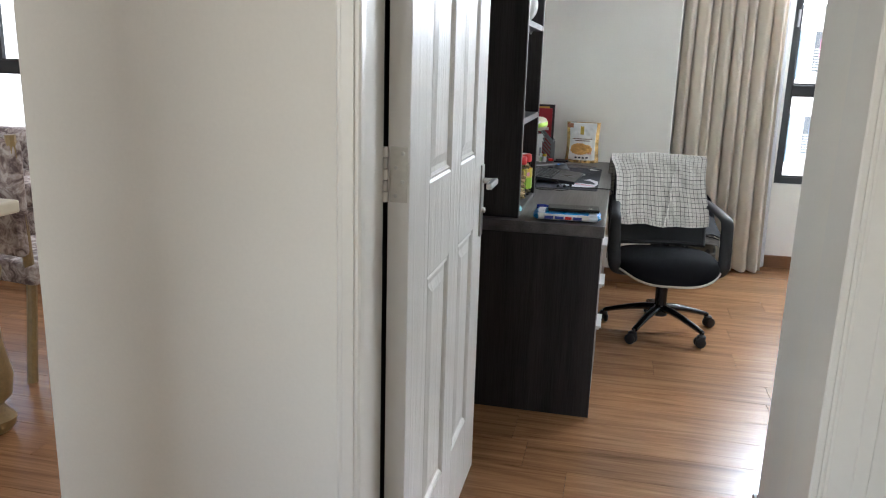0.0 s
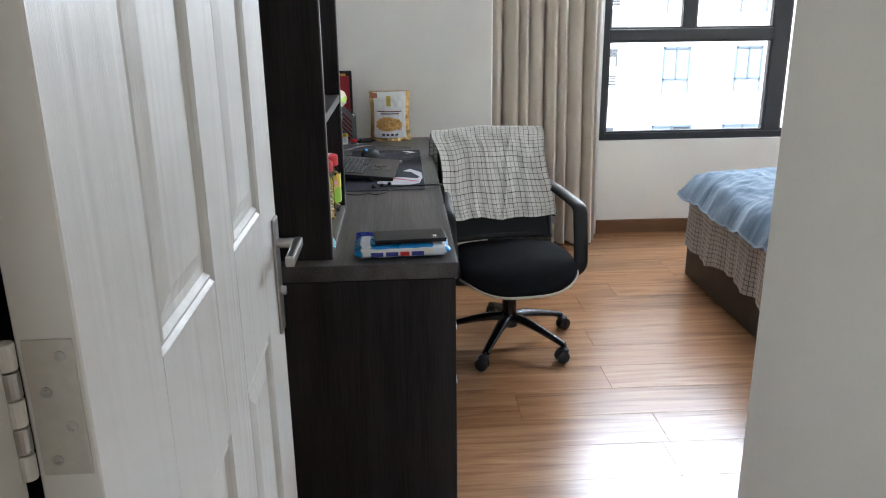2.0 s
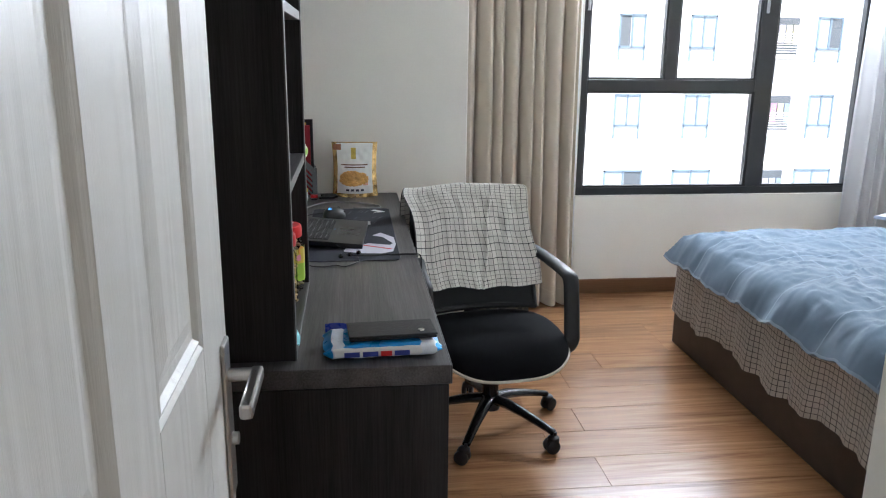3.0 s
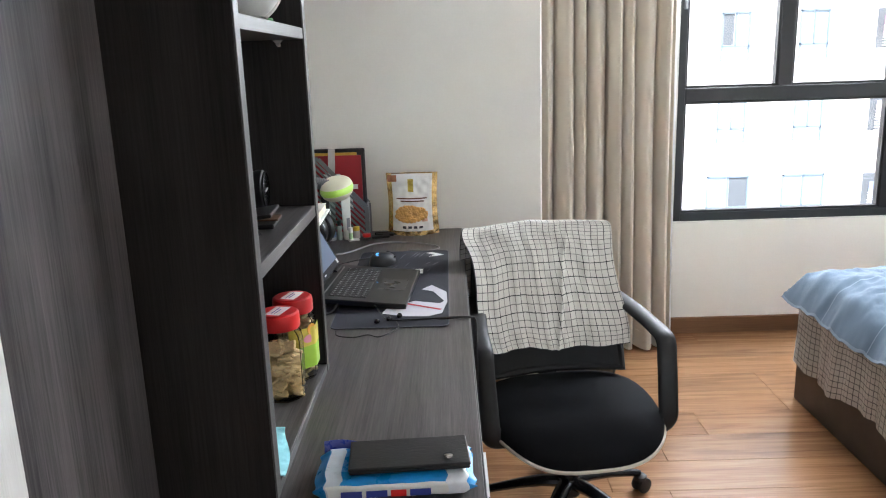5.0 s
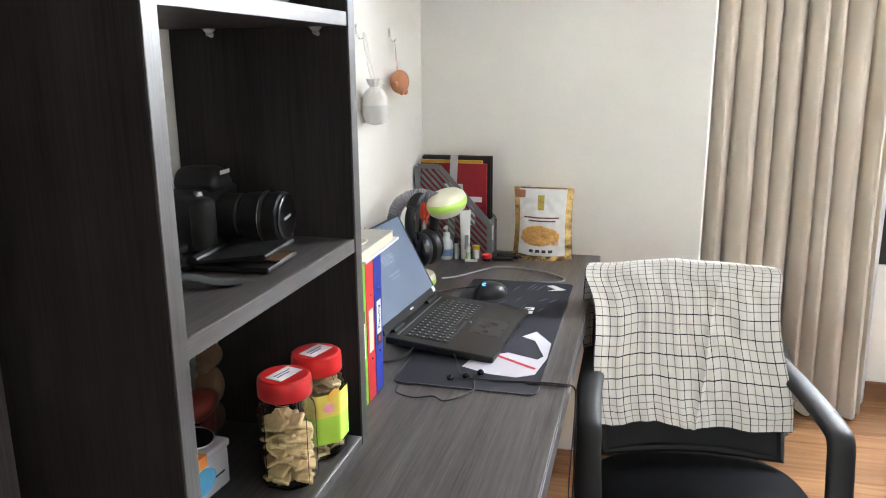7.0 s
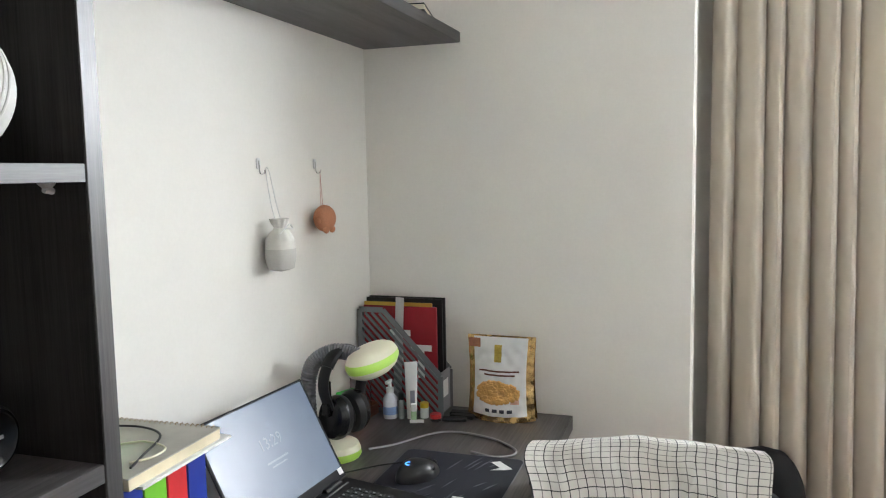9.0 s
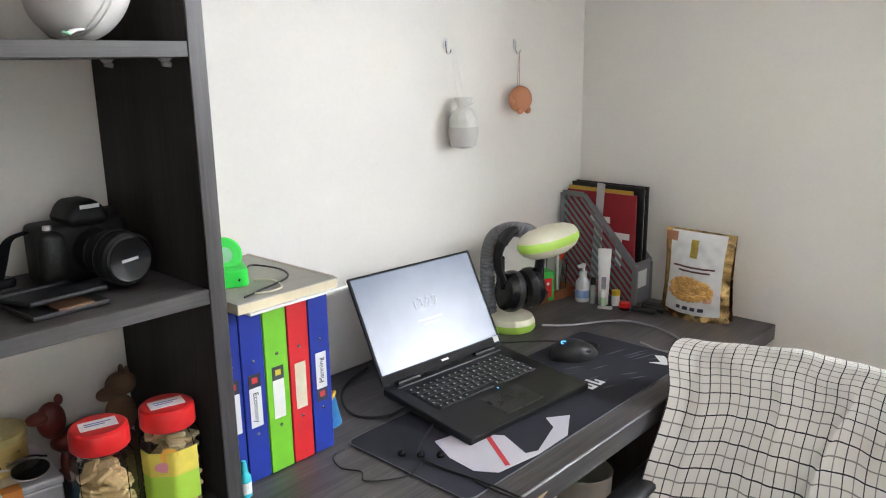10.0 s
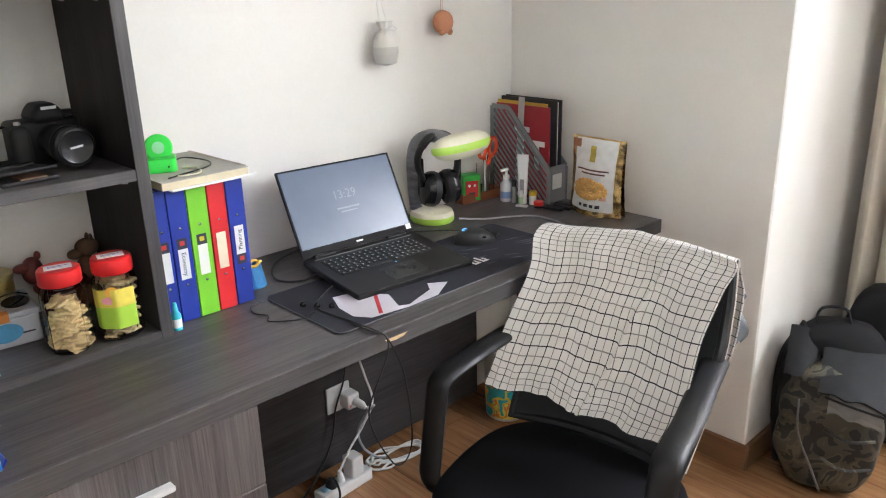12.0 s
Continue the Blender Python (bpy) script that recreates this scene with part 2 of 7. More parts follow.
def floor_wood():
    """Oak-look planks: tone from the piece, grain along x."""
    m, n, l, b = nodes_of("oak_laminate_floor")
    info = n.new("ShaderNodeObjectInfo")
    tc = n.new("ShaderNodeTexCoord")
    off = n.new("ShaderNodeVectorMath")
    off.operation = "MULTIPLY_ADD"
    comb = n.new("ShaderNodeCombineXYZ")
    for k in range(3):
        l.new(info.outputs["Random"], comb.inputs[k])
    off.inputs[1].default_value = (37, 53, 11)
    l.new(comb.outputs[0], off.inputs[0])
    l.new(tc.outputs["Object"], off.inputs[2])
    mp = n.new("ShaderNodeMapping")
    mp.inputs["Scale"].default_value = (1.6, 26, 10)
    l.new(off.outputs[0], mp.inputs[0])
    mp2 = n.new("ShaderNodeMapping")
    mp2.inputs["Scale"].default_value = (2.5, 120, 20)
    l.new(off.outputs[0], mp2.inputs[0])
    wide, fine = noise_of(n, l, mp, 1.0, 5, 0.6, 1.2), noise_of(n, l, mp2, 1.2, 4, 0.7)
    add = n.new("ShaderNodeMath")
    add.operation = "MULTIPLY_ADD"
    add.inputs[1].default_value = 0.65
    sc = n.new("ShaderNodeMath")
    sc.operation = "MULTIPLY"
    sc.inputs[1].default_value = 0.35
    l.new(fine.outputs[0], sc.inputs[0])
    l.new(wide.outputs[0], add.inputs[0])
    l.new(sc.outputs[0], add.inputs[2])
    r = ramp(n, [(0.28, (0.11, 0.046, 0.018)), (0.42, (0.24, 0.115, 0.05)), (0.58, (0.34, 0.175, 0.082)), (0.75, (0.42, 0.23, 0.115))])
    l.new(add.outputs[0], r.inputs[0])
    hsv = n.new("ShaderNodeHueSaturation")
    mr = n.new("ShaderNodeMapRange")
    mr.inputs["To Min"].default_value, mr.inputs["To Max"].default_value = 0.86, 1.12
    l.new(info.outputs["Random"], mr.inputs[0])
    l.new(mr.outputs[0], hsv.inputs["Value"])
    l.new(r.outputs[0], hsv.inputs["Color"])
    l.new(hsv.outputs[0], b.inputs["Base Color"])
    rr = n.new("ShaderNodeMapRange")
    rr.inputs["To Min"].default_value, rr.inputs["To Max"].default_value = 0.19, 0.30
    l.new(wide.outputs[0], rr.inputs[0])
    l.new(rr.outputs[0], b.inputs["Roughness"])
    bump_of(n, l, b, fine.outputs[0], 0.12, 0.0006)
    return m


oak_floor = floor_wood()

XL, FY, PX, WY = -0.678, 4.86, 0.279, 5.59      # desk wall, wall behind the desk's far end, pillar edge, window wall
XR, YB, CEIL = 3.45, 2.254, 2.62                # far right wall, wall behind the bed, ceiling
WX0, WX1, WZ0, WZ1 = 1.02, 2.73, 0.583, 2.2    # window opening

# walls
bm = box((-6.2, -2.2, -0.12), (0.6, WY + 0.16, -0.010))
box((0.6, YB - 0.12, -0.12), (XR + 0.15, WY + 0.16, -0.010), 0, bm)
structure("floor", bm, plain("grey_screed", (0.12, 0.08, 0.05), 0.8), "oak-look laminate floor of long planks", "floor")
bm = box((-6.35, -2.35, CEIL), (0.6, WY + 0.16, CEIL + 0.15))
box((0.6, YB - 0.12, CEIL), (XR + 0.15, WY + 0.16, CEIL + 0.15), 0, bm)
structure("ceiling", bm, ceiling_paint, "plain white ceiling", "ceiling")
structure("wall_west", box((-1.13, 1.47, -0.01), (XL, FY, CEIL), 0.004), wall_paint, "plain warm white wall behind the desk", "wall")
bm = box((-1.13, 1.30, -0.01), (-0.475, 1.47, CEIL), 0.006)
box((-0.475, 1.30, 2.075), (0.372, 1.47, CEIL), 0, bm)
structure("wall_door", bm, wall_paint, "plain beige-white wall around the doorway", "wall")
bm = box((0.372, 1.30, -0.01), (0.62, 1.47, CEIL))
box((0.467, 1.47, -0.01), (0.62, YB, CEIL), 0.006, bm)
structure("wall_entry", bm, wall_paint, "plain white wall end beside the doorway", "wall")
structure("wall_south", box((0.62, YB - 0.12, -0.01), (XR, YB, CEIL)), wall_paint, "plain white wall behind the bed", "wall")
structure("wall_east", box((XR, YB - 0.12, -0.01), (XR + 0.15, WY, CEIL)), wall_paint, "plain white end wall", "wall")
structure("wall_pillar", box((-1.13, FY, -0.01), (PX, WY, CEIL), 0.005), wall_paint, "plain white wall behind the far end of the desk", "wall")
bm = box((PX, WY, -0.01), (WX0, WY + 0.16, CEIL))
box((WX1, WY, -0.01), (XR + 0.15, WY + 0.16, CEIL), 0, bm)
box((WX0, WY, -0.01), (WX1, WY + 0.16, WZ0), 0, bm)
box((WX0, WY, WZ1), (WX1, WY + 0.16, CEIL), 0, bm)
structure("wall_window", bm, wall_paint, "plain white wall below and beside the window", "wall")
structure("wall_hall", box((0.455, -2.2, -0.01), (0.6, 1.30, CEIL)), wall_paint, "plain beige hall wall", "wall")
# the gap in this unseen wall is added to let fill light in
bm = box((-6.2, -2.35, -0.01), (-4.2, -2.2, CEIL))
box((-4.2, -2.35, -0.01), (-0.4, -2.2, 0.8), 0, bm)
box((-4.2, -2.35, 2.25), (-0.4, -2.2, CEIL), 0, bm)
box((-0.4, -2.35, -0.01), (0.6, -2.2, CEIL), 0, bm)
structure("wall_hall_back", bm, wall_paint, "plain beige wall closing the hall, with an added fill-light opening", "wall")
# unseen slab, added only to stop the sun reaching the hall floor
structure("balcony_slab", box((-4.8, -4.1, 2.3), (0.3, -2.355, 2.45)), facade_paint, "unseen slab added to keep sun out of the hall opening", "slab")
structure("wall_living_side", box((-6.35, -2.2, -0.01), (-6.2, 5.0, CEIL)), wall_paint, "plain wall of the living room", "wall")
structure("wall_stub", box((-1.35, 0.70, -0.01), (-0.81, 0.82, CEIL), 0.006), wall_paint, "white wall end between hall and living room", "wall")
LX0, LX1, LZ0, LZ1 = -5.6, -2.2, 0.66, 2.2
peach_paint = plain("peach_wall_paint", (0.62, 0.33, 0.2), 0.8, vary=0.04)
bm = box((-6.2, 5.0, -0.01), (LX0, 5.15, CEIL))
box((LX1, 5.0, -0.01), (-1.13, 5.15, CEIL), 0, bm)
box((LX0, 5.0, -0.01), (LX1, 5.15, LZ0), 0, bm)
box((LX0, 5.0, LZ1), (LX1, 5.15, CEIL), 0, bm)
structure("wall_living_window", bm, peach_paint, "peach-painted living room wall under the window", "wall")

# skirting
def skirting(name, a, b, material):
    return structure(name, box(a, b, 0.004), material, "brown wood-look skirting board", "baseboard")


skirting("baseboard", (PX + 0.014, WY - 0.014, -0.006), (XR, WY, 0.085), skirting_wood)
skirting("baseboard_pillar", (-0.05, FY - 0.014, -0.006), (PX + 0.014, FY, 0.085), skirting_wood)
skirting("baseboard_pillar_side", (PX, FY, -0.006), (PX + 0.014, WY - 0.014, 0.085), skirting_wood_y)
skirting("baseboard_entry", (0.453, 1.49, -0.006), (0.467, YB + 0.014, 0.085), skirting_wood_y)
skirting("baseboard_south", (0.467, YB, -0.006), (XR, YB + 0.014, 0.085), skirting_wood)
skirting("baseboard_west", (XL, 1.47, -0.006), (XL + 0.014, 1.55, 0.085), skirting_wood_y)


# windows
def window(name, x0, x1, y, z0, z1, ups, transom, label, lower_ups=()):
    """A black metal window: outer frame, uprights at ups, a transom, panes with their own sashes."""
    w = thing(name, T((x0, y, z0)), label, "window")
    w["kind"] = "structure"
    W, H = x1 - x0, z1 - z0
    f = 0.042
    bm = box((0, 0, 0), (f, 0.07, H), 0.003)
    box((W - f, 0, 0), (W, 0.07, H), 0.003, bm)
    box((f, 0, 0), (W - f, 0.07, f), 0.003, bm)
    box((f, 0, H - f), (W - f, 0.07, H), 0.003, bm)
    part("window_frame", bm, dark_metal, w)
    t0, t1 = transom[0] - z0, transom[1] - z0
    xs = [f] + [u for a, b in ups for u in (a - x0, b - x0)] + [W - f]
    for a, b in ups:
        whole = (a, b) in lower_ups
        part("mullion", box((a - x0, 0.004, f if whole else t1), (b - x0, 0.064, H - f), 0.003), dark_metal, w)
    lx = [f] + [u for a, b in lower_ups for u in (a - x0, b - x0)] + [W - f]
    for a, b in list(zip(lx, lx[1:]))[::2][:1]:
        part("transom", box((a, -0.004, t0), (b, 0.068, t1), 0.004), dark_metal, w)
    cells = [(a, b, t1, H - f) for a, b in list(zip(xs, xs[1:]))[::2][: len(ups)]]
    cells += [(lx[0], lx[1], f, t0)]
    if len(lx) > 2:
        cells += [(lx[2], lx[3], f, H - f)]
    else:
        cells += [(xs[-2], xs[-1], t1, H - f)]
    for a, b, c, d in cells:
        g = 0.010
        bm = box((a, 0.012, c), (a + g, 0.05, d))
        box((b - g, 0.012, c), (b, 0.05, d), 0, bm)
        box((a + g, 0.012, c), (b - g, 0.05, c + g), 0, bm)
        box((a + g, 0.012, d - g), (b - g, 0.05, d), 0, bm)
        s = part("sash", bm, dark_metal, w)
        p = part("pane", box((a + g, 0.028, c + g), (b - g, 0.032, d - g)), clear_glass, s)
        p.visible_shadow = False
    return w


w1 = window("window_1", WX0, WX1, WY + 0.02, WZ0, WZ1, ((1.506, 1.574), (2.05, 2.150)), (1.170, 1.238), "black aluminium bedroom window with fixed lower and sliding upper panes", ((2.05, 2.150),))
for x in (1.042, 2.07):
    part("latch", box((x - WX0, -0.012, 1.02), (x - WX0 + 0.014, 0.004, 1.13), 0.003), plain("grey_latch", (0.35, 0.36, 0.37), 0.4), w1, "grey sash latch")
structure("window_sill", box((WX0, WY + 0.09, WZ0 - 0.002), (WX1, WY + 0.16, WZ0 + 0.012)), plain("concrete_sill", (0.5, 0.49, 0.47), 0.8), "pale outer window sill", "sill")
window("window_2", LX0, LX1, 5.02, LZ0, LZ1, ((-4.6, -4.54), (-3.4, -3.34)), (1.15, 1.24), "black-framed living room window above a peach wall")


# doorway lining and casing
def lining():
    bm = outline_slab([(-0.475, 1.285), (-0.445, 1.285), (-0.466, 1.479), (-0.475, 1.479)], 0, 2.047, 0.002)
    structure("door_jamb_hinge", bm, trim_paint, "white-painted door lining on the hinge side", "door frame")
    bm = box((0.348, 1.285, 0), (0.372, 1.475, 2.047), 0.003)
    box((0.334, 1.285, 0), (0.348, 1.425, 2.035), 0.003, bm)
    structure("door_jamb_strike", bm, trim_paint, "white-painted door lining with a strike plate", "door frame")
    structure("door_head", box((-0.475, 1.285, 2.047), (0.372, 1.475, 2.075), 0.003), trim_paint, "white-painted door head lining", "door frame")
    for name, x0, x1, y0, y1 in (("casing_hall_hinge", -0.487, -0.442, 1.272, 1.300), ("casing_hall_strike", 0.354, 0.453, 1.278, 1.300), ("casing_room_strike", 0.354, 0.434, 1.470, 1.488), ("casing_room_hinge", -0.545, -0.4755, 1.470, 1.482)):
        bm = box((x0, y0, 0), (x1, y1, 2.13), 0.004)
        mid = (x0 + x1) / 2
        box((mid - 0.012, y0 - 0.004 if y0 < 1.4 else y1, 0), (mid + 0.012 if x0 < 0 else mid + 0.012, y0 if y0 < 1.4 else y1 + 0.004, 2.12), 0.0015, bm)
        structure(name, bm, trim_paint, "white-painted door casing", "trim")
    for name, y0, y1 in (("casing_hall_head", 1.278, 1.300), ("casing_room_head", 1.470, 1.488)):
        structure(name, box((-0.452, y0, 2.05), (0.354, y1, 2.13), 0.004), trim_paint, "white-painted head casing", "trim")


lining()
steel = plain("brushed_steel", (0.55, 0.54, 0.52), 0.3, 1.0, 0.08, 200)
black_gap = plain("black_rubber", (0.015, 0.015, 0.016), 0.7)
sp = thing("strike_plate", T((0.348, 1.456, 0.912)), "worn steel strike plate let into the door lining", "strike plate")
part("plate", box((-0.0025, -0.012, -0.065), (0.0, 0.012, 0.13), 0.001), trim_paint, sp, "painted-over plate")
for z0, z1 in ((-0.02, 0.03), (0.055, 0.10)):
    part("slot", box((-0.0035, -0.006, z0), (-0.002, 0.006, z1)), black_gap, sp, "black latch slot")
for z in (-0.05, 0.118):
    part("screw", lathe([(0, 0), (0.004, 0), (0.004, 0.0012), (0, 0.0016)], 10, m=T((-0.0025, 0, z)) @ pose(0, 0, 0, 0, -90, 0)), steel, sp)

# ---- door ----
def door_paint():
    """White door skin with an embossed wood grain."""
    m, n, l, b = nodes_of("white_embossed_door_skin")
    b.inputs["Base Color"].default_value = (0.79, 0.78, 0.75, 1)
    b.inputs["Roughness"].default_value = 0.34
    mp = coords(n, l, (1, 95, 3.0))
    wv = noise_of(n, l, mp, 2.2, 3, 0.6, 2.5)
    mp2 = coords(n, l, (1, 9, 0.55))
    w2 = noise_of(n, l, mp2, 1.6, 1, 0.4, 0.6)
    k = n.new("ShaderNodeMath")
    k.operation = "MULTIPLY"
    k.inputs[1].default_value = 26
    s = n.new("ShaderNodeMath")
    s.operation = "SINE"
    l.new(w2.outputs[0], k.inputs[0])
    l.new(k.outputs[0], s.inputs[0])
    a = n.new("ShaderNodeMath")
    a.operation = "MULTIPLY_ADD"
    a.inputs[1].default_value = 0.75
    l.new(s.outputs[0], a.inputs[0])
    l.new(wv.outputs[0], a.inputs[2])
    bump_of(n, l, b, a.outputs[0], 0.34, 0.0016)
    return m


door_white = door_paint()
hinge_paint = plain("dull_painted_steel", (0.60, 0.58, 0.53), 0.38, 0.3, 0.12, 80)


def bedroom_door():
    """Leaf in the local frame: y along the leaf from the hinge, x towards the hall face, z up."""
    d = thing("door_1", T((-0.413, 1.484, 0.008)), "white embossed panelled door standing open with a steel lever handle", "door")
    W, H, TH = 0.852, 2.035, 0.045
    cols = ((0.168, 0.384), (0.503, 0.704))
    rows = ((0.23, 0.835), (1.045, 1.60), (1.70, 1.92))
    # leaf core and the flat skins left round the panels
    ys = [0, cols[0][0], cols[0][1], cols[1][0], cols[1][1], W]
    part("leaf", box((-TH + 0.008, 0.004, 0.004), (-0.008, W - 0.004, H - 0.004)), door_white, d)
    for i in (0, 2, 4):
        part("stile", box((-TH, ys[i], 0), (0, ys[i + 1], H), 0.0015), door_white, d)
    zs = [0, rows[0][0], rows[0][1], rows[1][0], rows[1][1], rows[2][0], rows[2][1], H]
    for c0, c1 in cols:
        for i in (0, 2, 4, 6):
            part("rail", box((-TH, c0, zs[i]), (0, c1, zs[i + 1])), door_white, d)
        for r0, r1 in rows:
            bm = bmesh.new()
            for s, x in ((1, -0.008), (-1, -TH + 0.008)):
                own = bmesh.new()
                rings = []
                for inset, h in ((0.0, 0.0075), (0.006, 0.004), (0.012, 0.0065), (0.018, 0.0005), (0.030, 0.0005), (0.052, 0.0065), (0.058, 0.0065)):
                    rings.append([own.verts.new((x + s * h, y, z)) for y, z in ((c0 + inset, r0 + inset), (c1 - inset, r0 + inset), (c1 - inset, r1 - inset), (c0 + inset, r1 - inset))])
                for p, q in zip(rings, rings[1:]):
                    for k in range(4):
                        f = (p[k], p[(k + 1) % 4], q[(k + 1) % 4], q[k])
                        own.faces.new(f if s > 0 else f[::-1])
                own.faces.new(rings[-1] if s > 0 else rings[-1][::-1])
                put(own, bm)
            part("panel", bm, door_white, d)
    # hinges on the edge that faces the hall
    for z in (0.24, 1.085, 1.82):
        bm = box((-0.040, -0.002, z - 0.055), (-0.004, -0.0002, z + 0.055), 0.0006)
        h = part("hinge", bm, hinge_paint, d, "painted-over hinge leaf")
        for k in range(5):
            part("knuckle", lathe([(0, 0), (0.006, 0), (0.0065, 0.001), (0.0065, 0.0195), (0.006, 0.0205), (0, 0.0205)], 14, m=T((-0.050, -0.004, z - 0.055 + k * 0.0222))), steel if k % 2 else trim_paint, h)
        for k in range(4):
            part("screw", lathe([(0, 0), (0.0042, 0), (0.004, 0.001), (0, 0.0014)], 12, m=T((-0.022 + (0.008 if k % 2 else -0.006), -0.002, z - 0.042 + k * 0.028)) @ pose(0, 0, 0, 90, 0, 0)), steel, h)
    # lever handles
    for s in (1, -1):
        x = 0 if s > 0 else -TH
        M = T((x, 0.818, 0.902)) @ Matrix.Diagonal((s, 1, 1, 1))
        def flipped(bm):
            if s < 0:
                bmesh.ops.reverse_faces(bm, faces=bm.faces[:])
            return bm
        hp = part("handle_plate", flipped(box((0, -0.020, -0.11), (0.006, 0.020, 0.108), 0.003, m=M, seg=2)), steel, d, "brushed steel handle plate")
        bm = lathe([(0, 0), (0.009, 0), (0.009, 0.04), (0, 0.04)], 18, m=M @ T((0.004, 0, 0.06)) @ pose(0, 0, 0, 0, 90, 0))
        box((0.034, -0.112, 0.050), (0.05, 0.010, 0.069), 0.004, bm, M, 2)
        part("lever", flipped(bm), steel, hp, "square steel lever")
        part("key_cylinder", flipped(lathe([(0, 0), (0.0085, 0), (0.0085, 0.010), (0.006, 0.011), (0, 0.011)], 18, m=M @ T((0.004, 0, -0.03)) @ pose(0, 0, 0, 0, 90, 0))), steel, hp)
    return d


bedroom_door()

# ---- desk unit ----
D0, D1 = (0.008, 0.0072, 0.0072), (0.050, 0.044, 0.044)
# light put into the laminate colours: uprights and back shaded, desktop, drawer fronts lit
lam_z = laminate("shaded_oak_laminate_upright", (0.012, 0.0105, 0.0105), (0.045, 0.040, 0.041), 2, 0.55, 0.25, 0.14)
lam_y = laminate("lit_oak_laminate_lengthwise", (0.016, 0.0145, 0.015), (0.135, 0.122, 0.122), 1, 0.38, 0.45)
lam_door = laminate("lit_oak_laminate_fronts", (0.030, 0.026, 0.026), (0.160, 0.140, 0.136), 2, 0.42, 0.4, 0.4)
lam_x = laminate("dark_oak_laminate_across", D0, D1, 0, 0.5, 0.25, 0.25)
edge_y = laminate("dark_edge_band", (0.035, 0.033, 0.034), (0.10, 0.094, 0.093), 1, 0.38)
edge_z = laminate("dark_edge_band_upright", (0.035, 0.033, 0.034), (0.10, 0.094, 0.093), 2, 0.38)
lam_back = laminate("shaded_oak_laminate_back", (0.012, 0.011, 0.012), (0.066, 0.060, 0.063), 1, 0.5, 0.35, 0.3)
lam_tall = laminate("matt_dark_oak_laminate", (0.020, 0.018, 0.018), (0.105, 0.093, 0.091), 2, 0.6, 0.35, 0.12)
alu = plain("satin_aluminium", (0.78, 0.78, 0.78), 0.32, 0.35, 0.05, 200)

DX, DY0, DY1 = -0.045, 2.821, 4.835
SX = -0.366                                    # front of the shelf unit
SY1 = 3.408
HY0 = 2.872


def desk():
    d = thing("desk", T((XL, DY0, 0)), "long dark wood-grain desk with three drawers", "desk")
    X = lambda x: x - XL
    Y = lambda y: y - DY0
    part("desktop", box((0.002, 0.002, 0.708), (X(DX) - 0.003, Y(DY1), 0.75), 0.0015), lam_y, d)
    part("edge_band", box((X(DX) - 0.003, 0.002, 0.708), (X(DX), Y(DY1), 0.75), 0.001), edge_y, d)
    # chip in the edge
    part("chip", outline_slab([(0, -0.03), (0.006, -0.02), (0.008, 0.0), (0.006, 0.022), (0, 0.034)], 0, 0.0012, m=T((X(DX) + 0.0002, Y(3.757), 0.731)) @ pose(0, 0, 0, 0, 90, 0)), plain("raw_chipboard", (0.5, 0.36, 0.2), 0.9, vary=0.3, grain=300), d, "bare chipped edge")
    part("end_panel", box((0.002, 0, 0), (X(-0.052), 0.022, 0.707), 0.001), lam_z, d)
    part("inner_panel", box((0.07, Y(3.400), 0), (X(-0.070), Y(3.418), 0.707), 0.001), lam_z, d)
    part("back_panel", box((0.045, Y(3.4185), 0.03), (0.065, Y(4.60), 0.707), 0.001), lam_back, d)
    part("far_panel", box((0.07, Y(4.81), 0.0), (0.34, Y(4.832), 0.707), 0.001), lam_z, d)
    part("plinth", box((0.1, 0.023, 0.0), (X(-0.09), Y(3.399), 0.055)), lam_y, d)
    for z0, z1, hz in ((0.531, 0.703, 0.622), (0.358, 0.527, 0.462), (0.060, 0.354, 0.285)):
        f = part("drawer_front", box((X(-0.070), 0.024, z0), (X(-0.052), Y(3.417), z1), 0.0012), lam_door, d)
        bm = bmesh.new()
        own = outline_slab([(0, -0.009), (0.012, -0.009), (0.012, -0.002), (0.020, -0.002), (0.020, 0.006), (0, 0.006)], -0.082, 0.082)
        put(own, bm, T((X(-0.052), Y(3.150), hz)) @ Matrix(((1, 0, 0, 0), (0, 0, 1, 0), (0, 1, 0, 0), (0, 0, 0, 1))))
        bmesh.ops.recalc_face_normals(bm, faces=bm.faces[:])
        part("handle", bm, alu, f, "white aluminium bar handle")
        part("drawer_box", box((X(-0.5), 0.04, z0 + 0.02), (X(-0.071), Y(3.395), z1 - 0.03)), lam_x, f)
    return d


desk()


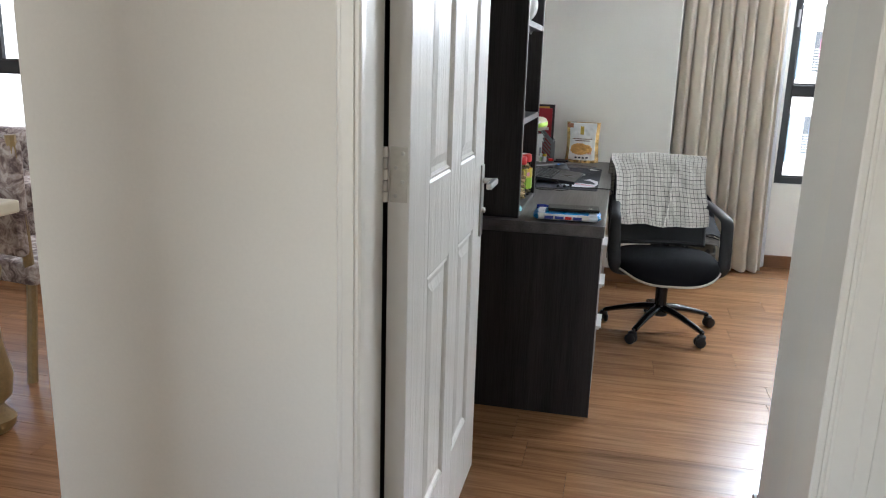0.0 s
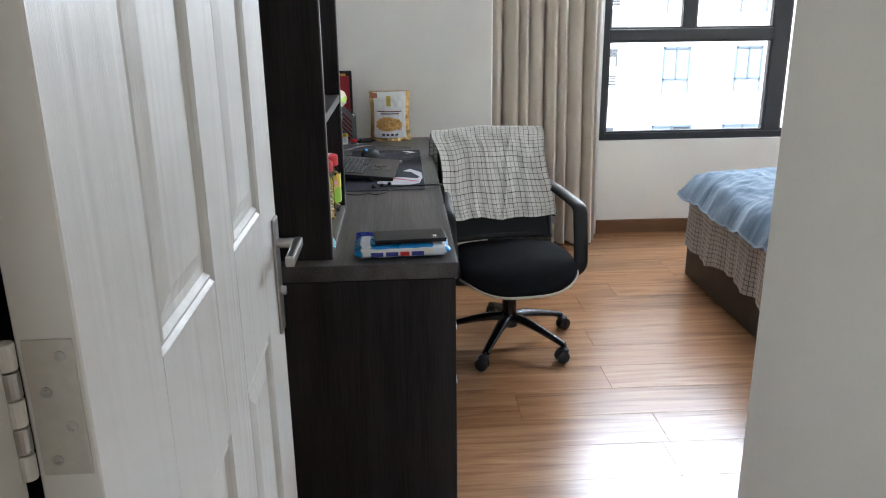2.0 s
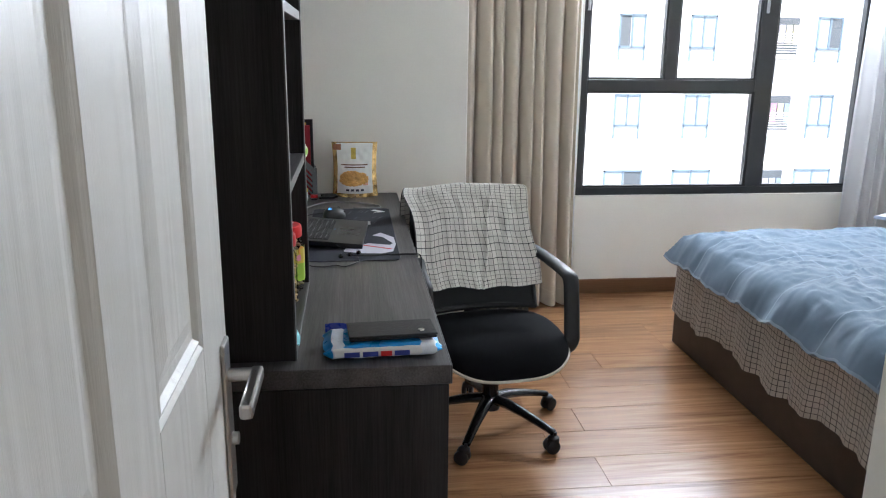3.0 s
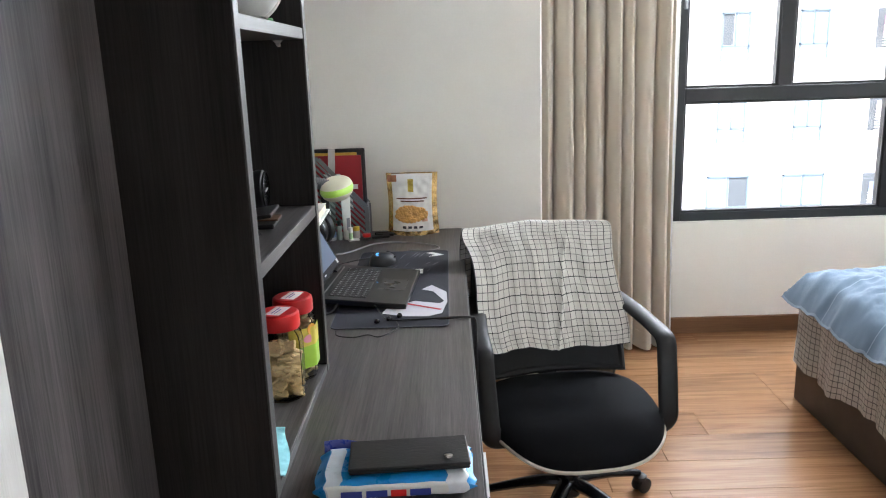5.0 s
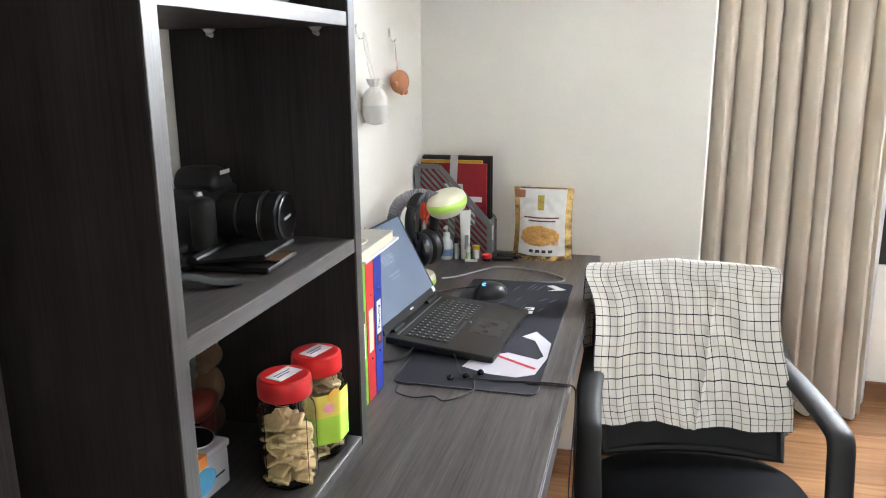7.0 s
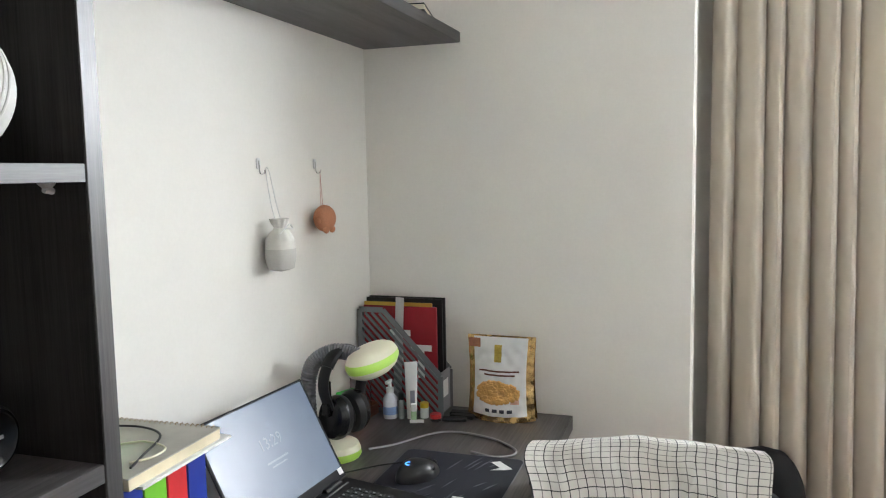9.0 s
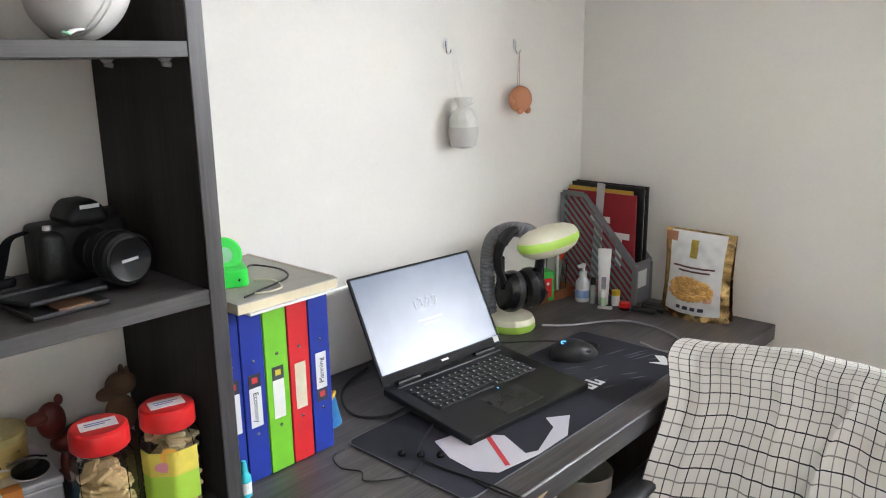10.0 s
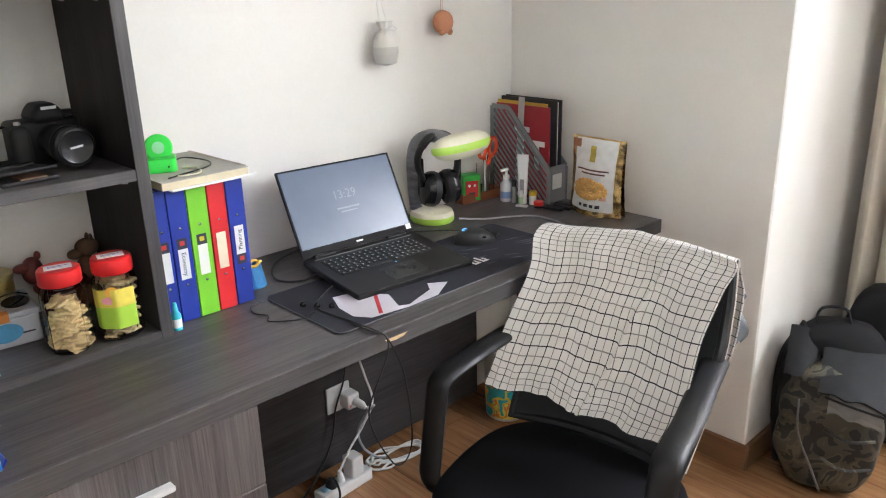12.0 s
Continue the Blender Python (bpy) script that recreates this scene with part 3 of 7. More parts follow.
def hutch():
    h = thing("shelf_unit", T((XL, HY0, 0.75)), "dark wood-grain open shelf unit standing on the desk", "shelf unit")
    X, Y = (lambda x: x - XL), (lambda y: y - HY0)
    W = X(SX)
    for y0 in (0.0, Y(SY1) - 0.026):
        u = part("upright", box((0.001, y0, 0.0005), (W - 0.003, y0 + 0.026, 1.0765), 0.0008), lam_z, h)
        part("edge_band", box((W - 0.003, y0, 0.0005), (W, y0 + 0.026, 1.0765), 0.0008), edge_z, u)
    y0, y1 = 0.0265, Y(SY1) - 0.0265
    for z0, z1, front in ((0.0005, 0.018, W - 0.001), (0.346, 0.3685, W - 0.002), (0.7005, 0.7215, W - 0.002)):
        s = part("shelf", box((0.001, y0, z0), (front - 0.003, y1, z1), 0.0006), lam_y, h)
        part("edge_band", box((front - 0.003, y0, z0), (front, y1, z1), 0.0006), edge_y, s)
    for z in (0.346, 0.7005):
        for y, s in ((y1 - 0.001, -1), (y0 + 0.001, 1)):
            for x in (W - 0.05, 0.08):
                bm = lathe([(0, -0.006), (0.005, -0.006), (0.010, -0.001), (0.010, 0.0), (0, 0.0)], 12, m=T((x, y + s * 0.008, z - 0.0005)))
                tube([(x, y, z - 0.010), (x, y + s * 0.012, z - 0.008)], 0.004, 8, bm)
                part("shelf_pin", bm, plain("clear_plastic_grey", (0.45, 0.45, 0.46), 0.35), h, "grey plastic shelf pin") if z > 0.5 or s < 0 else bm.free()
    return h


hutch()


def wall_shelf():
    s = thing("wall_shelf", T((XL, DY0, 1.827)), "long dark wood-grain shelf running above the desk", "shelf")
    part("board", box((0.001, 0, 0), (-0.372 - XL - 0.003, FY - DY0 - 0.001, 0.030), 0.0008), lam_y, s)
    part("edge_band", box((-0.372 - XL - 0.003, 0, 0), (-0.372 - XL, FY - DY0 - 0.001, 0.030), 0.0008), edge_y, s)
    b = thing("notebook", T((-0.46, 4.62, 1.8575)) @ pose(0, 0, 0, 0, 0, 12), "closed dark notebook lying on the wall shelf", "book")
    part("cover", box((-0.075, -0.1, 0), (0.075, 0.1, 0.003), 0.0006), plain("black_book_cover", (0.02, 0.02, 0.022), 0.5), b)
    part("page_block", box((-0.072, -0.097, 0.003), (0.073, 0.097, 0.016)), plain("cream_pages", (0.7, 0.65, 0.52), 0.9), b)
    part("cover", box((-0.075, -0.1, 0.016), (0.075, 0.1, 0.019), 0.0006), plain("black_book_front", (0.02, 0.02, 0.022), 0.5), b)


wall_shelf()

c = thing("tall_cabinet", T((XL, 1.56, 0)), "tall shallow dark wood-grain cabinet behind the open door", "cabinet")
part("body", box((0.001, 0, 0), (0.130, DY0 - 1.56 - 0.002, 2.06), 0.001), lam_tall, c)
for y0, y1 in ((0.0, 0.635), (0.639, DY0 - 1.56 - 0.003)):
    part("door", box((0.131, y0, 0.06), (0.154, y1, 2.05), 0.001), lam_tall, c)


# ---- bed ----
def bed():
    b = thing("bed", T((1.308, 2.965, 0)), "double bed on a dark box base with a rumpled blue duvet", "bed")
    L, W = 2.0, 1.81
    part("base", box((0, 0, 0), (L, W, 0.24), 0.004), laminate("dark_bed_base", (0.028, 0.02, 0.017), (0.06, 0.043, 0.035), 0, 0.5), b)
    part("mattress", box((0.01, 0.01, 0.24), (L - 0.01, W - 0.01, 0.46), 0.03, seg=3), plain("white_ticking", (0.7, 0.7, 0.7), 0.9), b)
    sheet = checked("grey_checked_bedsheet", (0.50, 0.47, 0.43), (0.05, 0.045, 0.05), (0.022, 0.022), 0.0026)

    def skirt(foot):
        def place(u, v):
            s = u * (W if foot else L)
            z = 0.50 - v * (0.325 + 0.012 * math.sin(s * 9) + 0.006 * math.sin(s * 31))
            wave = (0.004 + 0.010 * v) * math.sin(s * 23 + 1.5 * math.sin(s * 7)) + 0.006 * v * math.sin(s * 61)
            out = 0.008 + 0.022 * v * 0.6 + wave
            return (-out, s, z) if foot else (s, W + out, z)
        return grid_sheet(140, 10, place, 0.002, lambda u, v: (u * W, v * 0.33))
    part("sheet_foot", skirt(True), sheet, b, "grey-white checked bedsheet hanging at the foot", True)
    part("sheet_side", skirt(False), sheet, b, "grey-white checked bedsheet hanging at the side", True)

    blue = checked("pale_blue_duvet_cloth", (0.105, 0.158, 0.225), (0.20, 0.26, 0.34), (0.30, 0.30), 0.004)

    def top(u, v):
        x, y = -0.055 + u * 1.62, -0.02 + v * (W + 0.075)
        edge = min(x + 0.055, W + 0.055 - y, 0.25)
        drop = -0.115 * max(0.0, 1 - edge / 0.10) ** 2.0
        puff = 0.045 * math.sin(min(1.0, edge / 0.25) * math.pi / 2)
        n1 = noise.noise(Vector((x * 3.1, y * 3.4, 0.3))) * 0.024 + (0.35 - abs(noise.noise(Vector((x * 5 + 2 * noise.noise(Vector((x * 3, y * 3, 7))), y * 7, 2.0))))) * 0.022 + (0.3 - abs(noise.noise(Vector((x * 13, y * 9 + x * 4, 5.0))))) * 0.012 + (0.25 - abs(noise.noise(Vector((x * 30 + y * 8, y * 17 - x * 6, 8.0))))) * 0.007 + (0.25 - abs(noise.noise(Vector((x * 15 - y * 9, y * 28, 12.0))))) * 0.007
        hem = 0.006 * math.sin(y * 19 + x * 17 + 2 * math.sin(y * 6)) * max(0.0, 1 - edge / 0.12)
        return (x - hem * 0.5 + noise.noise(Vector((y * 6, x * 6, 9))) * 0.012, y + noise.noise(Vector((x * 6, y * 6, 3))) * 0.012, 0.535 + puff + drop + n1 + hem)
    part("duvet", grid_sheet(170, 180, top, 0.018, lambda u, v: (u * 1.62, v * W)), blue, b, "pale blue duvet with thin white lines", True)

    def fold(u, v):
        x, y = 1.00 + u * 0.62, 0.05 + v * (W - 0.02)
        return (x, y, 0.62 + 0.02 * math.sin(u * math.pi) + noise.noise(Vector((x * 5, y * 5, 7))) * 0.018)
    part("blanket_fold", grid_sheet(40, 70, fold, 0.015, lambda u, v: (u * 0.62, v * W)), checked("white_blue_lining", (0.7, 0.72, 0.76), (0.3, 0.35, 0.45), (0.02, 0.02), 0.002), b, "pale turned-back lining", True)
    return b


bed()

# ---- curtains ----
def curtain_cloth(name, colour, see):
    m, n, l, b = nodes_of(name)
    mp = coords(n, l, (1, 1, 1))
    weave, stain = noise_of(n, l, mp, 500, 2), noise_of(n, l, mp, 4, 3)
    r = ramp(n, [(0.3, tuple(c * 0.92 for c in colour)), (0.7, colour)])
    l.new(stain.outputs[0], r.inputs[0])
    l.new(r.outputs[0], b.inputs["Base Color"])
    b.inputs["Roughness"].default_value, b.inputs["Sheen Weight"].default_value = 0.9, 0.25
    bump_of(n, l, b, weave.outputs[0], 0.2, 0.001)
    tr = n.new("ShaderNodeBsdfTranslucent")
    l.new(r.outputs[0], tr.inputs[0])
    mix = n.new("ShaderNodeMixShader")
    mix.inputs[0].default_value = see
    l.new(b.outputs[0], mix.inputs[1])
    l.new(tr.outputs[0], mix.inputs[2])
    l.new(mix.outputs[0], n["Material Output"].inputs[0])
    return m


def curtain(name, x0, x1, y, z0, z1, folds, depth, material, label, flare=0.0, seed=0.0):
    c = thing(name, T((x0, y, z0)), label, "curtain")
    W, H = x1 - x0, z1 - z0

    def place(u, v):
        z = v * H
        s = u * folds * 2 * math.pi
        loose = 1 - 0.35 * v
        k = s + 0.9 * math.sin(s * 0.37 + seed) + 0.25 * math.sin(3 * v + u * 9 + seed)
        yy = depth * loose * (math.sin(k) + 0.25 * math.sin(2 * k + seed)) + 0.012 * math.sin(5 * v + u * 14)
        xx = u * (W + flare * (1 - v) ** 2) + depth * 0.35 * math.cos(k) * loose
        return (xx, yy, z + 0.006 * math.sin(s))
    part("cloth", grid_sheet(int(folds * 22), 26, place, 0.002), material, c, smooth=True)
    def hem(u, v):
        x, yy, z = place(u, v * 0.035)
        return (x, yy - 0.0025, z)
    part("hem", grid_sheet(int(folds * 16), 2, hem, 0.001), material, c, smooth=True)
    return c


beige_cloth = curtain_cloth("beige_curtain_cloth", (0.72, 0.65, 0.54), 0.25)
sheer_cloth = curtain_cloth("white_sheer_cloth", (0.85, 0.85, 0.86), 0.6)
curtain("curtain", 0.315, 0.945, 5.40, 0.012, 2.5, 8.5, 0.045, beige_cloth, "heavy beige floor-length curtain gathered in deep folds", 0.03)
curtain("sheer_curtain", 0.62, 0.975, 5.52, 0.02, 2.5, 5, 0.022, sheer_cloth, "white sheer curtain behind the beige one", 0.03, 1.0)
curtain("sheer_curtain", 2.60, 3.05, 5.48, 0.02, 2.5, 6, 0.03, sheer_cloth, "white sheer curtain beside the bed", 0.0, 2.0)
rail = thing("curtain_rail", T((PX + 0.02, 5.46, 2.5)), "white double curtain rail along the window wall", "curtain rail")
part("track", box((0, -0.06, 0.0), (3.1, -0.03, 0.02), 0.002), trim_paint, rail)
part("track", box((0, 0.05, 0.0), (3.1, 0.08, 0.02), 0.002), trim_paint, rail)
for x in (0.1, 1.5, 3.0):
    part("bracket", box((x, -0.06, 0.02), (x + 0.03, 0.16, 0.03), 0.001), trim_paint, rail)


# ---- swivel chair ----
black_plastic = plain("black_plastic", (0.011, 0.011, 0.012), 0.5, 0, 0.15, 250, 0.08, spec=0.35)
black_gloss = plain("black_gloss_paint", (0.010, 0.010, 0.011), 0.24, 0, 0.15, 60, spec=0.4)
black_cloth = plain("black_seat_fabric", (0.007, 0.007, 0.0085), 0.92, 0, 0.25, 700, 0.25, spec=0.12)
black_mesh = plain("black_mesh_fabric", (0.02, 0.021, 0.023), 0.75, 0, 0.4, 900, 0.4)
pale_ply = plain("pale_seat_rim", (0.55, 0.5, 0.42), 0.5)
chrome = plain("chrome", (0.7, 0.7, 0.7), 0.12, 1.0, 0.05)


def swivel_chair():
    c = thing("office_chair", T((0.252, 3.968, 0)) @ pose(0, 0, 0, 0, 0, 8), "black swivel office chair with armrests and a draped cloth", "chair")
    # star base
    for k in range(5):
        a = radians(27 + 72 * k - 8)
        ca, sa = math.cos(a), math.sin(a)
        pts = [(ca * r, sa * r, z) for r, z in ((0.02, 0.125), (0.08, 0.122), (0.15, 0.108), (0.225, 0.088), (0.277, 0.072))]
        leg = part("base_leg", tube(pts, 0.02, 10, radii=[0.026, 0.024, 0.020, 0.017, 0.015], flat=0.75), black_gloss, c, smooth=True)
        R = T((ca * 0.282, sa * 0.282, 0)) @ pose(0, 0, 0, 0, 0, 40 * k + 25)
        for s in (-1, 1):
            part("castor_wheel", lathe([(0, -0.009), (0.018, -0.009), (0.0255, -0.005), (0.0265, 0), (0.0255, 0.005), (0.018, 0.009), (0, 0.009)], 22, m=R @ T((0.012, s * 0.0145, 0.0265)) @ pose(0, 0, 0, 90, 0, 0)), black_plastic, leg, smooth=True)
        bm = lathe([(0, 0), (0.022, 0.0), (0.021, 0.012), (0.014, 0.018), (0, 0.019)], 16, m=R @ T((0.006, 0, 0.046)))
        lathe([(0, 0), (0.006, 0), (0.006, 0.022), (0, 0.022)], 10, bm, R @ T((0, 0, 0.055)))
        box((0.004, -0.004, 0.02), (0.030, 0.004, 0.052), 0.002, bm, R)
        part("castor_hood", bm, black_plastic, leg, smooth=True)
    part("hub", lathe([(0, 0.085), (0.036, 0.085), (0.038, 0.10), (0.034, 0.14), (0, 0.14)], 24), black_plastic, c, smooth=True)
    bm = lathe([(0, 0.14), (0.030, 0.14), (0.030, 0.24), (0.0225, 0.245), (0.0225, 0.33), (0, 0.33)], 24)
    part("gas_lift", bm, black_gloss, c, smooth=True)
    bm = box((-0.09, -0.11, 0.315), (0.09, 0.12, 0.338), 0.006)
    tube([(0.05, 0.05, 0.325), (0.13, 0.06, 0.312), (0.20, 0.06, 0.300)], 0.006, 8, bm)
    part("mechanism", bm, black_plastic, c)
    # seat cushion: rounded outline, waterfall front
    def seat(u, v):
        a = 2 * math.pi * u
        e = 0.62
        ux = math.copysign(abs(math.cos(a)) ** e, math.cos(a)) * 0.262
        vy = math.copysign(abs(math.sin(a)) ** e, math.sin(a)) * 0.250 - 0.025
        r = math.cos(v * math.pi / 2) ** 0.38 if v < 1 else 0
        rr = min(1.0, r)
        y = vy * rr
        droop = -0.028 * max(0.0, (-y - 0.15) / 0.1) ** 2
        dish = -0.010 * math.exp(-((ux * rr) ** 2 + y ** 2) / 0.02)
        return (ux * rr * (1 - 0.10 * max(0, -y / 0.25)), y, 0.355 + 0.072 * v ** 0.55 + droop + dish)
    bm = grid_sheet(56, 16, seat)
    bmesh.ops.remove_doubles(bm, verts=bm.verts[:], dist=0.0008)
    holes = [e for e in bm.edges if e.is_boundary]
    bmesh.ops.holes_fill(bm, edges=holes)
    bmesh.ops.recalc_face_normals(bm, faces=bm.faces[:])
    cushion = part("seat", bm, black_cloth, c, "black fabric seat cushion", True)
    def rim(k, grow, z):
        a = 2 * math.pi * k / 56
        e = 0.62
        ux = math.copysign(abs(math.cos(a)) ** e, math.cos(a)) * (0.262 + grow)
        vy = math.copysign(abs(math.sin(a)) ** e, math.sin(a)) * (0.250 + grow) - 0.025
        d = -0.028 * max(0.0, (-vy - 0.15) / 0.1) ** 2
        return (ux * (1 - 0.10 * max(0, -vy / 0.25)), vy, z + d)
    part("seat_rim", tube([rim(k, 0.0, 0.354) for k in range(57)], 0.0055, 8), pale_ply, cushion, "pale rim under the seat", True)
    def pan(u, v):
        x, y, z = rim(u * 56, -0.01 - 0.18 * v, 0.349 - 0.008 * v)
        return (x, y, z)
    part("seat_pan", grid_sheet(56, 3, pan, 0.004), black_plastic, cushion, smooth=True)
    # backrest
    def back(u, v):
        w = 0.215 + 0.015 * math.sin(v * math.pi)
        x = (u * 2 - 1) * w
        curve = 0.045 * (1 - (u * 2 - 1) ** 2)
        z = 0.43 + 0.422 * v
        y = 0.138 + 0.225 * v + 0.03 * math.sin(v * math.pi) + curve - 0.02
        return (x, y, z)
    part("backrest", grid_sheet(20, 16, back, 0.022), black_mesh, c, "black mesh backrest", True)
    edge = [back(u, 1.0) for u in (0, 0.2, 0.4, 0.6, 0.8, 1.0)] + [back(1, v) for v in (0.8, 0.6, 0.4, 0.2, 0.0)] + [back(u, 0.0) for u in (0.8, 0.6, 0.4, 0.2, 0.0)] + [back(0, v) for v in (0.2, 0.4, 0.6, 0.8, 1.0)]
    part("back_frame", tube([(x, y + 0.012, z) for x, y, z in edge], 0.013, 8), black_plastic, c, smooth=True)
    side = [back(1, v) for v in (1.0, 0.8, 0.6, 0.4, 0.2, 0.0)]
    part("edge_trim", tube([(x + 0.008, y + 0.026, z) for x, y, z in side], 0.0035, 6), pale_ply, c, "pale trim on the back shell", True)
    part("back_spine", tube(curve_points([(0, 0.08, 0.322), (0, 0.22, 0.335), (0, 0.272, 0.42), (0, 0.318, 0.60)]), 0.028, 8, flat=0.4), black_plastic, c, smooth=True)
    # armrests
    for s in (-1, 1):
        path = [(s * 0.232, 0.288, 0.640), (s * 0.250, 0.16, 0.632), (s * 0.266, 0.05, 0.618), (s * 0.274, -0.048, 0.606), (s * 0.276, -0.082, 0.590), (s * 0.276, -0.094, 0.54), (s * 0.272, -0.120, 0.43), (s * 0.266, -0.132, 0.375), (s * 0.235, -0.120, 0.348), (s * 0.15, -0.08, 0.335)]
        path = [(x - (0.012 if s > 0 else 0.0), y, z) for x, y, z in path]
        arm = part("armrest", tube(curve_points(path, 5), 0.031, 14, flat=0.48), black_plastic, c, "black plastic armrest", True)
        part("bolt", lathe([(0, 0), (0.006, 0), (0.005, 0.003), (0, 0.004)], 10, m=T((s * 0.281, -0.112, 0.45)) @ pose(0, 0, 0, 0, s * 90, 0)), black_gloss, arm)
    return c


swivel_chair()
grid_cloth = checked("white_black_grid_cloth", (0.66, 0.63, 0.58), (0.018, 0.018, 0.022), (0.0192, 0.0192), 0.0021, True)


def chair_cloth():
    c = thing("throw_cloth", T((0.255, 4.0, 0)) @ pose(0, 0, 0, 0, 0, 8), "white cloth with a black grid draped over the chair back", "cloth")
    prof = curve_points([(y, z, 0) for y, z in ((0.060, 0.543), (0.108, 0.60), (0.182, 0.70), (0.255, 0.79), (0.300, 0.842), (0.332, 0.864), (0.368, 0.848), (0.388, 0.78), (0.378, 0.69), (0.352, 0.59))], 6)
    n = len(prof) - 1

    def at(v):
        k = min(n - 1, int(v * n))
        f = v * n - k
        return prof[k] * (1 - f) + prof[k + 1] * f

    def place(u, v):
        p = at(v)
        front = max(0.0, min(1.0, 1 - v / 0.52))
        x = -0.022 + (u - 0.5) * (0.492 - 0.045 * front + 0.012 * math.sin(v * 17))
        bow = 0.042 * (1 - ((u - 0.5) * 2) ** 2) - 0.02
        crease = 0.0
        for cx, sl, amp, wd in ((0.30, 0.10, 0.007, 0.03), (0.45, -0.06, 0.006, 0.022), (0.63, 0.50, 0.011, 0.013), (0.66, 0.50, 0.006, 0.05), (0.80, 0.16, 0.006, 0.03), (0.14, 0.02, 0.005, 0.025)):
            d = (u - cx - sl * (v - 0.25)) / wd
            crease += amp * math.exp(-d * d) * min(1, front * 2.2)
        wr = noise.noise(Vector((u * 7, v * 9, 1.7))) * 0.007 + (0.3 - abs(noise.noise(Vector((u * 9 + v * 3, v * 6, 3.3))))) * 0.011 * min(1, front * 3) + noise.noise(Vector((u * 18, v * 15, 4.2))) * 0.003
        loose = 0.006 * front * math.sin(u * 16 + 1)
        y = p.x + bow - crease - wr - loose * front - 0.012 * front * front
        z = p.y + 0.012 * (1 - front) + noise.noise(Vector((u * 5, v * 3, 8.8))) * 0.007 - 0.012 * abs(u - 0.5) * 2 * (1 - front) + 0.004 * front * math.sin(u * 5 + 0.5) - 0.018 * front * (1 - (2 * u - 1) ** 2)
        return (x + noise.noise(Vector((v * 8, u * 3, 6.1))) * 0.006, y - 0.006, z)
    part("cloth", grid_sheet(90, 110, place, 0.0018, lambda u, v: (u * 0.485, v * 0.80)), grid_cloth, c, smooth=True)
    def hemline(u, v):
        x, y, z = place(u, v * 0.022)
        return (x, y - 0.0022, z)
    part("hem", grid_sheet(80, 2, hemline, 0.001, lambda u, v: (u * 0.485, v * 0.016)), grid_cloth, c, smooth=True)


chair_cloth()


def hanging_rag():
    c = thing("grey_cloth", T((0.255, 4.0, 0)) @ pose(0, 0, 0, 0, 0, 8), "crumpled blue-grey cloth hanging behind the chair back", "cloth")
    def place(u, v):
        return (0.165 + 0.065 * u + 0.012 * math.sin(v * 7 + u * 3), 0.385 + 0.010 * math.sin(u * 5 + v * 2) + 0.004 * math.sin(v * 7), 0.755 - 0.125 * v + 0.012 * math.sin(u * 9))
    part("cloth", grid_sheet(20, 20, place, 0.0015), plain("blue_grey_cloth", (0.2, 0.24, 0.28), 0.9, 0, 0.25, 200, 0.2), c, smooth=True)


hanging_rag()


